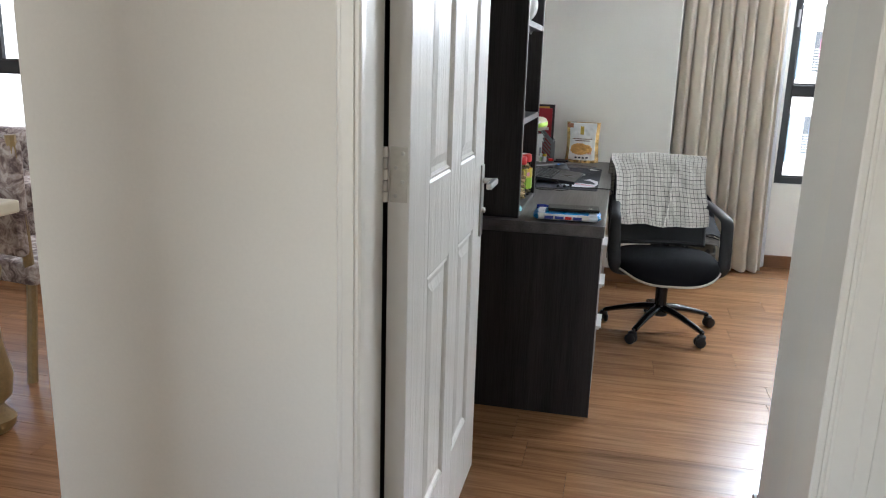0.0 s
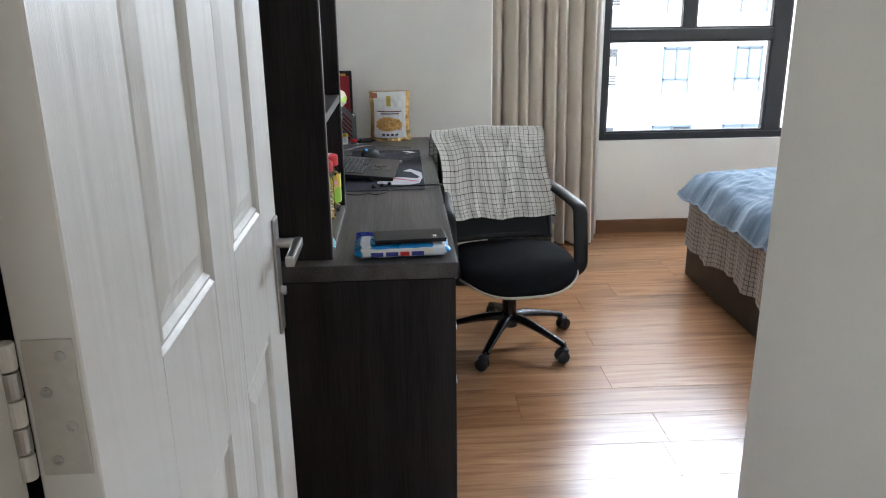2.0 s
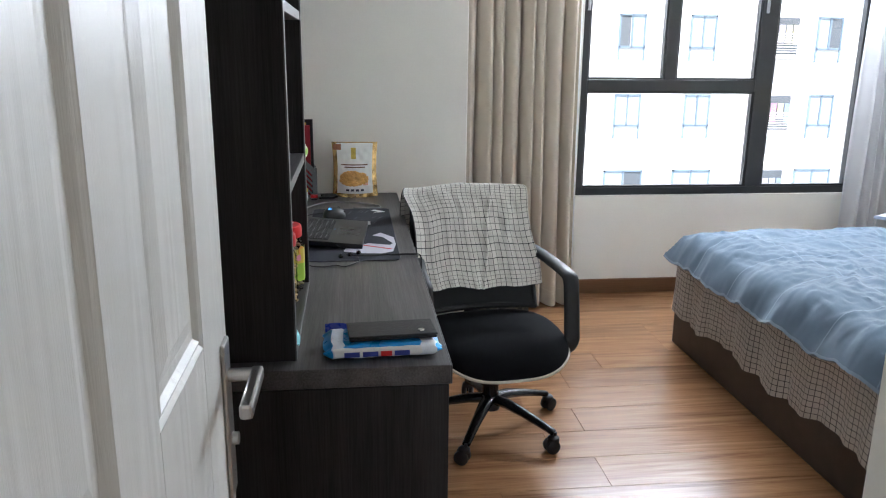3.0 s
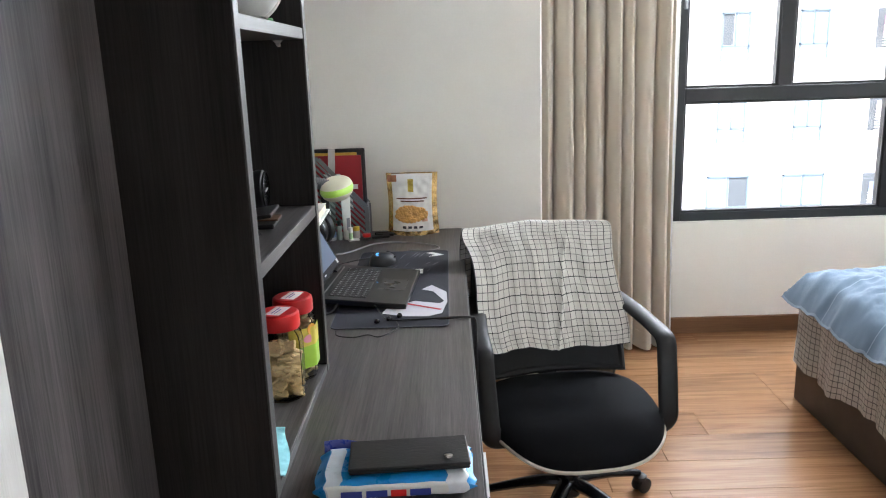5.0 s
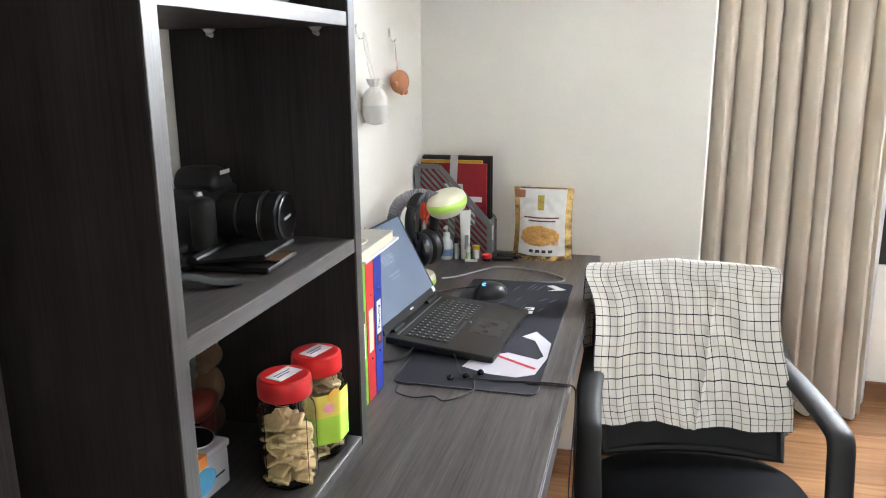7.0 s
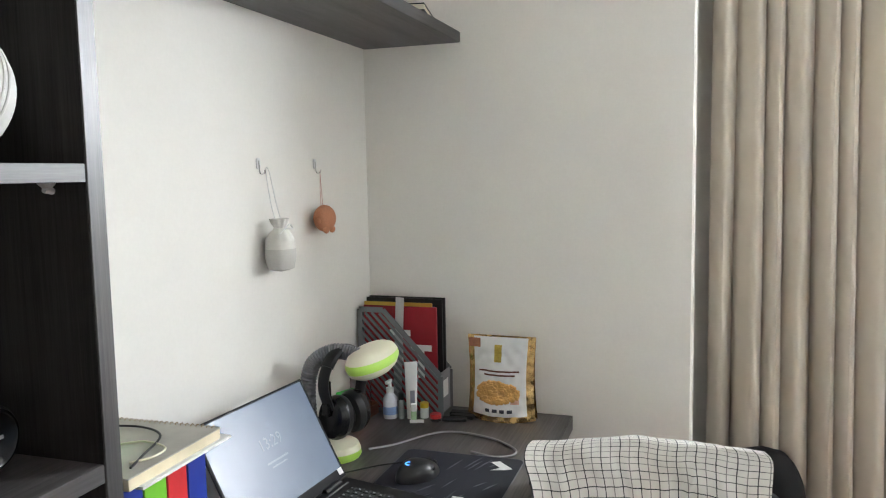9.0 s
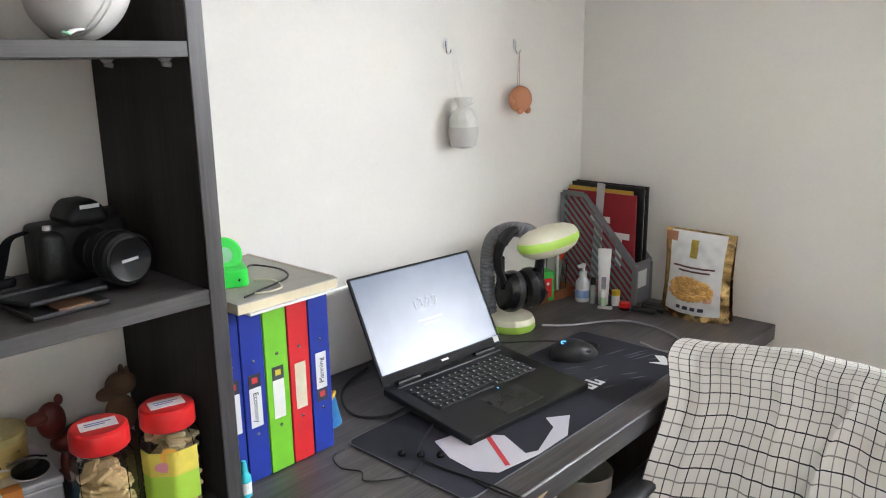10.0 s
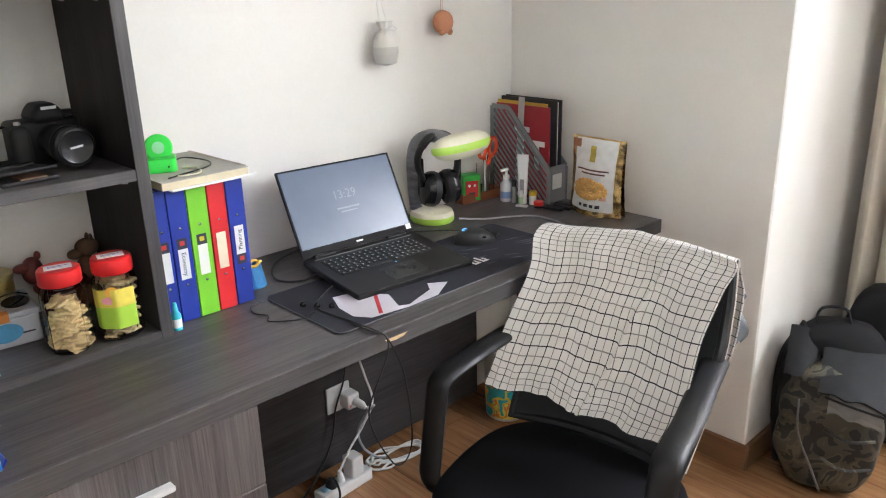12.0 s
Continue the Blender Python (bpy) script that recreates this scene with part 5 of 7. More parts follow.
cable("mouse_cable", [(-0.288, 4.345, DZ + 0.012), (-0.32, 4.385, DZ + 0.006), (-0.42, 4.33, DZ + 0.005), (-0.50, 4.25, DZ + 0.004), (-0.56, 4.20, DZ + 0.004)], 0.0018, cable_black, "thin black mouse cable lying on the desk")


# binders
def binder(y0, y1, colour, tag, label):
    b = thing("ring_binder", T((-0.413, (y0 + y1) / 2 + 0.005, DZ)), label, "binder", "binders beside the shelf unit")
    w = (y1 - y0) / 2 - 0.0008
    mat = plain("binder_board", colour, 0.42, vary=0.06, grain=150, bump=0.05)
    part("spine", box((-0.004, -w, 0), (0, w, 0.305), 0.0012), mat, b)
    for s in (-1, 1):
        part("cover", box((-0.262, s * w - (0.0022 if s > 0 else 0), 0), (-0.004, s * w + (0 if s > 0 else 0.0022), 0.305), 0.0006), mat, b)
    part("page_block", box((-0.235, -w + 0.004, 0.006), (-0.012, w - 0.004, 0.297)), paper_white, b)
    M = T((0.0002, 0, 0)) @ UP_X
    for z in (0.085, 0.215):
        part("rivet", lathe([(0, 0), (0.0032, 0), (0.003, 0.0012), (0, 0.0016)], 12, m=M @ T((0, z, 0))), chrome, b)
    if tag:
        z0, z1, head, word = tag
        lab = part("label_card", box((-0.0115, z0, 0), (0.0115, z1, 0.0005), m=M), paper_white if word != "cream" else plain("cream_label", (0.75, 0.68, 0.5), 0.7), b, "white paper label")
        if head:
            hz = z1 if head > 0 else z0 - 0.024
            part("logo_block", box((-0.0115, hz, 0), (0.0115, hz + 0.024, 0.0006), m=M), ink, b, "black block with a small bright square")
            part("logo_square", box((-0.0055, hz + 0.008, 0.0006), (0.0055, hz + 0.018, 0.0009), m=M), plain("logo_bright", (0.65, 0.5, 0.03) if head == 2 else (0.6, 0.04, 0.03), 0.6), b)
        if word and word != "cream":
            bm = text_mesh(word, 0.0145, 0.0002)
            bm.transform(M @ T((0, (z0 + z1) / 2, 0.0008)) @ pose(0, 0, 0, 0, 0, 90 if head < 0 else -90))
            part("handwriting", bm, ink, lab)
    return b


blue_b, green_b, red_b = (0.012, 0.035, 0.30), (0.18, 0.55, 0.03), (0.62, 0.02, 0.025)
binder(3.4095, 3.4465, blue_b, (0.098, 0.168, 1, ""), "blue ring binder with a white spine label")
binder(3.4470, 3.4915, blue_b, (0.098, 0.168, 1, "Economy"), "blue ring binder with a handwritten spine label")
binder(3.4920, 3.5395, green_b, (0.098, 0.168, 2, ""), "bright green ring binder with a white label")
binder(3.5400, 3.5845, red_b, (0.100, 0.185, 0, "cream"), "red ring binder with a cream spine label")
binder(3.5850, 3.6300, blue_b, (0.122, 0.190, -1, "Planning"), "blue ring binder standing at the row's end")


def sketch_pad():
    p = thing("spiral_notebook", T((-0.504, 3.536, DZ + 0.3055)) @ pose(0, 0, 0, 0, 0, 1.5), "grey-covered spiral notebook lying flat on the binders", "notebook")
    part("loose_paper", box((-0.13, -0.085, 0), (0.125, 0.118, 0.004)), paper_white, p, "white loose paper")
    part("page_block", box((-0.145, -0.103, 0.004), (0.118, 0.100, 0.0195), 0.0005), plain("cream_page_block", (0.68, 0.6, 0.42), 0.8), p, "cream page block")
    part("cover", box((-0.146, -0.104, 0.0195), (0.119, 0.101, 0.0215), 0.0006), plain("grey_card", (0.42, 0.40, 0.35), 0.7), p, "grey card cover")
    for k in range(28):
        x = -0.14 + k * 0.0092
        part("coil", tube([(x, 0.097 + 0.006 * math.cos(a), 0.0125 + 0.0120 * math.sin(a)) for a in [i * math.pi / 5 for i in range(10)]], 0.0007, 5), plain("bronze_wire", (0.3, 0.2, 0.1), 0.4, 0.8) if k == 0 else bpy.data.materials["bronze_wire"], p)


sketch_pad()


def green_stand():
    g = thing("watch_charger", T((-0.500, 3.490, DZ + 0.3272)) @ pose(0, 0, 0, 0, 0, -24) @ Matrix.Scale(1.1, 4), "neon green plastic watch charger with a round disc", "charger")
    part("foot", slab(0.060, 0.062, 0.012, 0, 0.028, Matrix.Identity(4), 0.003), neon_green, g)
    part("disc", lathe([(0, -0.007), (0.022, -0.007), (0.025, -0.004), (0.025, 0.004), (0.022, 0.007), (0, 0.007)], 28, m=T((-0.008, 0, 0.044)) @ pose(0, 0, 0, 0, 75, 0) @ Matrix.Scale(1.1, 4)), neon_green, g, smooth=True)
    part("pad", lathe([(0, 0), (0.012, 0), (0.012, 0.001), (0, 0.0015)], 24, m=T((0.0, 0, 0.046)) @ pose(0, 0, 0, 0, 75, 0)), plain("pale_green_pad", (0.3, 0.7, 0.4), 0.4), g, "pale green charging pad")


green_stand()
cable("charger_cable", [(-0.46, 3.49, 1.0910), (-0.50, 3.53, 1.0960), (-0.545, 3.575, 1.0860), (-0.50, 3.600, 1.0810), (-0.445, 3.575, 1.0810), (-0.415, 3.50, 1.0810), (-0.40, 3.46, 1.0810)], 0.0017, cable_black, "thin black cable looped on the notebook")
cable("pale_charger_cable", [(-0.415, 3.475, 1.0805), (-0.400, 3.50, 1.0805), (-0.405, 3.535, 1.0805), (-0.45, 3.55, 1.0805), (-0.48, 3.53, 1.0805)], 0.0016, cream_plastic, "pale cable looped on the notebook")


def desk_lamp():
    d = thing("desk_lamp", T((-0.572, 4.362, DZ)), "cream and lime desk lamp with a grey gooseneck", "lamp")
    part("base", lathe([(0, 0), (0.068, 0), (0.073, 0.008), (0.072, 0.020)], 36, squash=0.92), lime_plastic, d, "lime base rim", True)
    part("base_top", lathe([(0.072, 0.020), (0.066, 0.034), (0.045, 0.042), (0, 0.045)], 36, squash=0.92), cream_plastic, d, smooth=True)
    neck = curve_points([(-0.040, -0.030, 0.035), (-0.046, -0.032, 0.12), (-0.044, -0.032, 0.20), (-0.026, -0.026, 0.248), (0.018, -0.010, 0.270), (0.066, 0.004, 0.262), (0.094, 0.014, 0.25)], 16)
    part("gooseneck", tube(neck, 0.0165, 14, radii=[0.0205 if k % 2 else 0.0180 for k in range(len(neck))]), grey_plastic, d, "ribbed grey gooseneck")
    H = T((0.100, 0.036, 0.243)) @ pose(0, 0, 0, 1, -7, 4) @ Matrix.Diagonal((0.80, 1.68, 1.15, 1))
    part("shade_under", lathe([(0, -0.030), (0.045, -0.028), (0.062, -0.018), (0.068, -0.009)], 40, m=H), cream_plastic, d, "cream underside", True)
    part("shade_rim", lathe([(0.068, -0.009), (0.071, -0.002), (0.071, 0.004), (0.069, 0.010)], 40, m=H), lime_plastic, d, "lime shade rim", True)
    part("shade_top", lathe([(0.069, 0.010), (0.062, 0.021), (0.045, 0.029), (0.022, 0.033), (0, 0.034)], 40, m=H), cream_plastic, d, "cream shade top", True)


desk_lamp()


def headphones():
    h = thing("headphones", T((-0.537, 4.366, DZ)) @ pose(0, 0, 0, 0, 0, 74) @ Matrix.Scale(1.10, 4), "black over-ear headphones hung from the desk lamp", "headphones")
    band = curve_points([(-0.050, 0, 0.125), (-0.066, 0, 0.168), (-0.060, 0, 0.208), (-0.026, 0, 0.244), (0.020, 0, 0.246), (0.050, 0, 0.212), (0.058, 0, 0.168), (0.050, 0, 0.125)], 8)
    part("headband", tube(band, 0.0145, 10, flat=0.55), black_plastic, h, smooth=True)
    part("band_pad", tube(band[18:39], 0.017, 10, flat=0.62), black_leather, h, "padded band top", True)
    for s in (-1, 1):
        part("slider", box((s * 0.058 - 0.006, -0.011, 0.11), (s * 0.058 + 0.006, 0.011, 0.19), 0.004, seg=2), black_gloss, h)
        M = T((s * 0.034, 0, 0.100)) @ pose(0, 0, 0, 0, s * 84, 0) @ Matrix.Diagonal((1.22, 0.98, 1.15, 1))
        c = part("ear_cup", lathe([(0, 0.020), (0.024, 0.019), (0.036, 0.013), (0.040, 0.004), (0.041, -0.004), (0, -0.004)], 30, m=M), black_gloss, h, smooth=True)
        part("ear_pad", lathe([(0.016, -0.004), (0.018, -0.020), (0.028, -0.025), (0.038, -0.020), (0.041, -0.010), (0.041, -0.004)], 30, m=M), black_leather, c, smooth=True)


headphones()


def magazine_file():
    m = thing("magazine_file", T((-0.662, 4.738, DZ)), "grey slotted plastic magazine file holding red folders", "magazine file")
    L, W, H, LOW = 0.25, 0.09, 0.303, 0.115
    def side(y):
        # sloping side with diagonal slots, as bars between a frame
        bm = bmesh.new()
        fr = [(0, 0), (L, 0), (L, LOW), (0.075, H), (0, H)]
        t = 0.0025
        def bar(p, q, w):
            p, q = Vector((*p, 0)), Vector((*q, 0))
            d = (q - p).normalized()
            nrm = Vector((-d.y, d.x, 0)) * w / 2
            own = outline_slab([(v.x, v.y) for v in (p - nrm, q - nrm, q + nrm, p + nrm)], 0, t)
            put(own, bm, Matrix(((1, 0, 0, 0), (0, 0, 1, y), (0, 1, 0, 0), (0, 0, 0, 1))))
        for p, q in zip(fr, fr[1:] + fr[:1]):
            bar(p, q, 0.016)
        top = lambda x: H if x < 0.075 else H + (LOW - H) * (x - 0.075) / (L - 0.075)
        return bm, bar, top

    def panel(y):
        bm, _, top = side(y)
        pan = part("side_panel", bm, grey_plastic, m)
        c = 0.03
        while c < 0.46:
            pts = []
            for i in range(80):
                x = 0.006 + i * 0.003
                z = c - x * 1.05
                if x < L - 0.006 and 0.008 < z < top(x) - 0.008:
                    pts.append((x, z))
            if len(pts) > 4:
                p, q = Vector((pts[0][0], pts[0][1], 0)), Vector((pts[-1][0], pts[-1][1], 0))
                d = (q - p).normalized()
                nrm = Vector((-d.y, d.x, 0)) * 0.0040
                own = outline_slab([(v.x, v.y) for v in (p - nrm, q - nrm, q + nrm, p + nrm)], 0.0002, 0.0023)
                own.transform(Matrix(((1, 0, 0, 0), (0, 0, 1, y), (0, 1, 0, 0), (0, 0, 0, 1))))
                bmesh.ops.recalc_face_normals(own, faces=own.faces[:])
                part("slat", own, grey_plastic, pan)
            c += 0.0235

    panel(0.0)
    panel(W)
    part("bottom", box((0, 0.003, 0), (L, W, 0.003)), grey_plastic, m)
    part("back", box((0, 0.003, 0.003), (0.003, W, H)), grey_plastic, m)
    fr = part("front", box((L - 0.003, 0.003, 0.003), (L, W, LOW + 0.008), 0.001), grey_plastic, m)
    part("label_card", box((L, 0.022, 0.045), (L + 0.0008, 0.070, 0.095)), paper_white, fr, "white label card")
    crimson = plain("crimson_folder", (0.30, 0.01, 0.02), 0.45, vary=0.1)
    f = thing("red_folder", T((-0.657, 4.753, DZ + 0.0035)), "crimson folder with large white letters in the file", "folder")
    part("cover", box((0.002, 0, 0), (0.232, 0.006, 0.310), 0.001), crimson, f)
    for x0, x1, z0, z1 in ((0.085, 0.150, 0.222, 0.240), (0.108, 0.126, 0.14, 0.222), (0.150, 0.215, 0.180, 0.198), (0.172, 0.192, 0.10, 0.180)):
        part("letter_bar", box((x0, -0.0008, z0), (x1, 0.0, z1)), paper_white, f, "white letter bar")
    for y, h, w, col, lab in ((4.739, 0.320, 0.215, (0.55, 0.34, 0.04), "mustard yellow folder standing in the file"), (4.7475, 0.309, 0.22, (0.06, 0.04, 0.12), "dark violet folder standing in the file"), (4.757, 0.330, 0.24, (0.01, 0.01, 0.012), "black folder standing in the file"), (4.768, 0.324, 0.235, (0.7, 0.7, 0.68), "white paper block standing in the file"), (4.779, 0.331, 0.242, (0.012, 0.012, 0.014), "black document folder standing in the file")):
        solo("document_folder", box((0, 0, 0), (w, 0.006, h), 0.0012), plain("folder_board", col, 0.5, vary=0.08), T((-0.657, y + 0.023, DZ + 0.0035)), lab, "folder", "folders in the file")
    r = thing("steel_ruler", T((-0.552, 4.744, DZ + 0.004)) @ pose(0, 0, 0, 0, 3, 0), "grey steel ruler standing in the file", "ruler")
    part("blade", box((-0.013, 0, 0), (0.013, 0.0012, 0.338), 0.0004), plain("ruler_steel", (0.5, 0.5, 0.5), 0.35, 0.7), r)


magazine_file()


def snack_pouch():
    p = thing("snack_pouch", T((-0.234, 4.762, DZ)) @ pose(0, 0, 0, 0, 0, -2), "gold and white stand-up pouch of caramel popcorn", "food pouch")
    W, H = 0.200, 0.240
    def depth(u, v):
        return 0.046 * (1 - v) ** 0.55 * (1 - (2 * u - 1) ** 2 * 0.75) + 0.0008
    def front(u, v):
        k = 1 - 0.08 * math.sin(v * math.pi) * 0.8
        wr = noise.noise(Vector((u * 9, v * 11, 2))) * 0.0035 * (1 if v < 0.88 else 0.3) + noise.noise(Vector((u * 22, v * 26, 6))) * 0.0012
        return ((u - 0.5) * W * k, -depth(u, v) + wr, v * H + 0.004 * (1 - v) * (2 * u - 1) ** 2)
    def back(u, v):
        x, y, z = front(1 - u, v)
        return (x, -y * 0.8, z)
    bm = grid_sheet(36, 40, front)
    put(grid_sheet(36, 40, back), bm)
    bmesh.ops.remove_doubles(bm, verts=bm.verts[:], dist=0.0018)
    body = part("foil_bag", bm, gold_foil, p, "crinkled gold foil bag", True)
    def skin(u0, u1, v0, v1, lift):
        def pl(u, v):
            x, y, z = front(u0 + (u1 - u0) * u, v0 + (v1 - v0) * v)
            return (x, y - lift, z)
        return pl
    part("white_panel", grid_sheet(28, 32, skin(0.10, 0.90, 0.07, 0.985, 0.0026)), plain("satin_white_print", (0.80, 0.79, 0.78), 0.32, 0.1, 0.05), p, "white printed front", True)
    pop = plain("caramel_popcorn", (0.80, 0.38, 0.11), 0.6, vary=0.5, grain=60)
    rnd = random.Random(8)
    bm = bmesh.new()
    for k in range(300):
        a, r = rnd.random() * 6.28, math.sqrt(rnd.random())
        u, v = 0.47 + 0.31 * r * math.cos(a), 0.335 + 0.135 * r * math.sin(a) * (1 if math.sin(a) > 0 else 0.8)
        x, y, z = front(u, v)
        own = bmesh.new()
        bmesh.ops.create_icosphere(own, subdivisions=1, radius=0.0065 + rnd.random() * 0.005, matrix=T((x, y - 0.0030, z)) @ Matrix.Diagonal((1, 0.32, 0.8, 1)))
        put(own, bm)
    tagged(part("popcorn_picture", bm, pop, p, "printed heap of caramel popcorn"), kind="stuff")
    part("crest", grid_sheet(6, 8, skin(0.42, 0.53, 0.70, 0.90, 0.0036)), plain("gold_print", (0.55, 0.4, 0.08), 0.35, 0.6, 0.3, 200), p, "gold crest")
    brown = plain("brown_print", (0.12, 0.04, 0.02), 0.6)
    for k, (a, b_) in enumerate(((0.18, 0.80), (0.26, 0.74))):
        part("print", grid_sheet(16, 1, skin(a, b_, 0.585 - k * 0.045, 0.605 - k * 0.045, 0.0036)), brown, p)
    part("badge", grid_sheet(6, 4, skin(0.02, 0.20, 0.86, 0.965, 0.0036)), plain("red_brown_badge", (0.4, 0.16, 0.08), 0.5, vary=0.3, grain=300), p, "red-brown round badge")
    part("badge", grid_sheet(5, 4, skin(0.68, 0.80, 0.22, 0.30, 0.0038)), plain("pale_red_badge", (0.7, 0.4, 0.3), 0.5), p)
    for k in range(4):
        part("mark", grid_sheet(2, 2, skin(0.30 + k * 0.11, 0.37 + k * 0.11, 0.115, 0.155, 0.0036)), ink, p)


snack_pouch()


def organiser():
    o = thing("desk_organiser", T((-0.638, 4.632, DZ)) @ pose(0, 0, 0, 0, 0, -6) @ Matrix.Diagonal((0.64, 1, 1, 1)), "small reddish wooden desk tray", "tray")
    wood = laminate("reddish_wood", (0.16, 0.045, 0.018), (0.30, 0.10, 0.04), 1, 0.4)
    part("tray", box((-0.05, -0.085, 0), (0.05, 0.085, 0.006), 0.001), wood, o)
    for a, b_ in (((-0.05, -0.085, 0.006), (-0.044, 0.085, 0.04)), ((0.044, -0.085, 0.006), (0.05, 0.085, 0.03)), ((-0.044, -0.085, 0.006), (0.044, -0.079, 0.035)), ((-0.044, 0.079, 0.006), (0.044, 0.085, 0.035))):
        part("rim", box(a, b_, 0.001), wood, o)
    g = thing("green_box", T((-0.634, 4.598, DZ + 0.0065)) @ pose(0, 0, 0, 0, 0, -24) @ Matrix.Diagonal((0.7, 0.95, 0.95, 1)), "bright green cardboard box with a red front panel in the tray", "box")
    part("carton", box((-0.032, -0.034, 0), (0.032, 0.03, 0.092), 0.001), plain("green_card", (0.03, 0.42, 0.05), 0.5, vary=0.1), g)
    part("face_panel", box((0.0322, -0.026, 0.012), (0.033, 0.022, 0.072), 0.0003), red_plastic, g, "red panel")
    for y in (-0.012, 0.008):
        part("spot", lathe([(0, 0), (0.005, 0), (0.005, 0.0008), (0, 0.001)], 12, m=T((0.033, y, 0.055)) @ pose(0, 0, 0, 0, 90, 0)), paper_white, g)
    part("bar", box((0.033, -0.014, 0.025), (0.0338, 0.010, 0.031)), ink, g)
    c = thing("glass_cup", T((-0.634, 4.672, DZ + 0.0065)) @ Matrix.Diagonal((0.95, 0.95, 1.2, 1)), "clear plastic pen cup with scissors", "cup")
    part("wall", lathe([(0, 0), (0.030, 0), (0.033, 0.09), (0.031, 0.09), (0.028, 0.003), (0, 0.003)], 24), clear_plastic, c, smooth=True)
    s = thing("scissors", T((-0.634, 4.672, DZ + 0.010)) @ pose(0, 0, 0, 4, 8, 0) @ Matrix.Scale(1.35, 4), "scissors with red-orange handles in the cup", "scissors")
    orange = plain("red_orange_plastic", (0.75, 0.07, 0.02), 0.35)
    for k in (-1, 1):
        part("blade", box((-0.002 + k * 0.002, -0.006 + k * 0.003, 0), (0.000 + k * 0.002, 0.006 + k * 0.003, 0.085)), steel, s)
        part("handle", tube([(k * 0.002, k * 0.016 + 0.013 * math.cos(a * math.pi / 8), 0.125 + 0.024 * math.sin(a * math.pi / 8)) for a in range(17)], 0.0045, 8), orange, s, "red-orange loop", True)
        part("shank", tube([(k * 0.002, k * 0.003, 0.08), (k * 0.002, k * 0.010, 0.106)], 0.0045, 8), orange, s)
    for k, (dx, dy, h) in enumerate(((0.012, -0.012, 0.125), (-0.012, 0.012, 0.135))):
        pn = thing("pen", T((-0.634 + dx, 4.672 + dy, DZ + 0.0105)) @ pose(0, 0, 0, 4 - 8 * k, 3, 0), "slim dark pen standing in the cup", "pen", "pens in the cup")
        part("barrel", lathe([(0, 0), (0.0015, 0), (0.004, 0.012), (0.004, h - 0.01), (0.003, h), (0, h)], 10), black_plastic if k else white_plastic, pn)


organiser()


def toiletries():
    b = thing("pump_bottle", T((-0.548, 4.684, DZ)), "clear pump bottle of sanitiser with a white head", "bottle")
    part("flask", lathe([(0, 0), (0.020, 0), (0.021, 0.004), (0.021, 0.058), (0.012, 0.070), (0.010, 0.075), (0, 0.075)], 24), plain("milky_plastic", (0.62, 0.64, 0.68), 0.25), b, smooth=True)
    part("label", lathe([(0.0213, 0.012), (0.0213, 0.035)], 24), plain("blue_label", (0.2, 0.3, 0.55), 0.5), b, "blue and white label")
    bm = lathe([(0, 0.075), (0.011, 0.075), (0.011, 0.088), (0.005, 0.09), (0.005, 0.105), (0, 0.105)], 18)
    box((-0.005, -0.026, 0.103), (0.005, 0.008, 0.112), 0.002, bm)
    part("pump", bm, white_plastic, b)
    t = thing("cream_tube", T((-0.486, 4.696, DZ)) @ pose(0, 0, 0, 0, 0, 30) @ Matrix.Diagonal((1.1, 1.1, 1.2, 1)), "white cream tube standing upright with a printed strip", "tube")
    part("cap", lathe([(0, 0), (0.013, 0), (0.013, 0.022), (0, 0.022)], 20), white_plastic, t)
    def wall(u, v):
        a = 2 * math.pi * u
        return (math.cos(a) * (0.0135 + 0.004 * v), math.sin(a) * 0.0135 * (1 - v) + 0.0006 * math.sin(a), 0.022 + v * 0.115)
    part("body", grid_sheet(24, 10, wall, 0.0005), white_plastic, t, smooth=True)
    part("print_strip", box((-0.006, -0.0142, 0.03), (0.006, -0.0134, 0.07)), plain("grey_print", (0.25, 0.26, 0.3), 0.6), t)
    v = thing("glass_vial", T((-0.514, 4.684, DZ)), "small clear vial with a dark cap", "vial")
    part("glass", lathe([(0, 0), (0.009, 0), (0.009, 0.05), (0.007, 0.055), (0, 0.055)], 16), plain("grey_vial", (0.3, 0.32, 0.3), 0.15), v, smooth=True)
    part("cap", lathe([(0, 0.055), (0.0075, 0.055), (0.0075, 0.075), (0, 0.075)], 16), black_plastic, v)
    y = thing("ointment_jar", T((-0.452, 4.708, DZ)), "small white jar with a yellow cap", "jar")
    part("jar", lathe([(0, 0), (0.012, 0), (0.012, 0.03), (0, 0.03)], 18), white_plastic, y)
    part("cap", lathe([(0, 0.03), (0.0125, 0.03), (0.0125, 0.044), (0, 0.045)], 18), plain("yellow_cap", (0.75, 0.5, 0.03), 0.4), y)
    s = thing("balm_stick", T((-0.470, 4.668, DZ)), "white and green balm stick", "balm")
    part("tube", lathe([(0, 0), (0.008, 0), (0.008, 0.03), (0, 0.03)], 14), plain("green_white", (0.4, 0.6, 0.35), 0.4), s)
    part("cap", lathe([(0, 0.03), (0.0082, 0.03), (0.0082, 0.05), (0, 0.051)], 14), white_plastic, s)
    solo("paper_slip", box((-0.02, -0.008, 0), (0.02, 0.008, 0.006), 0.001), white_plastic, T((-0.458, 4.660, DZ)) @ pose(0, 0, 0, 0, 0, 20), "small white flat box on the desk", "box")
    r = thing("balm_tin", T((-0.412, 4.690, DZ)), "tiny red-lidded balm tin", "tin")
    part("jar", lathe([(0, 0), (0.015, 0), (0.015, 0.008), (0, 0.008)], 20), clear_plastic, r)
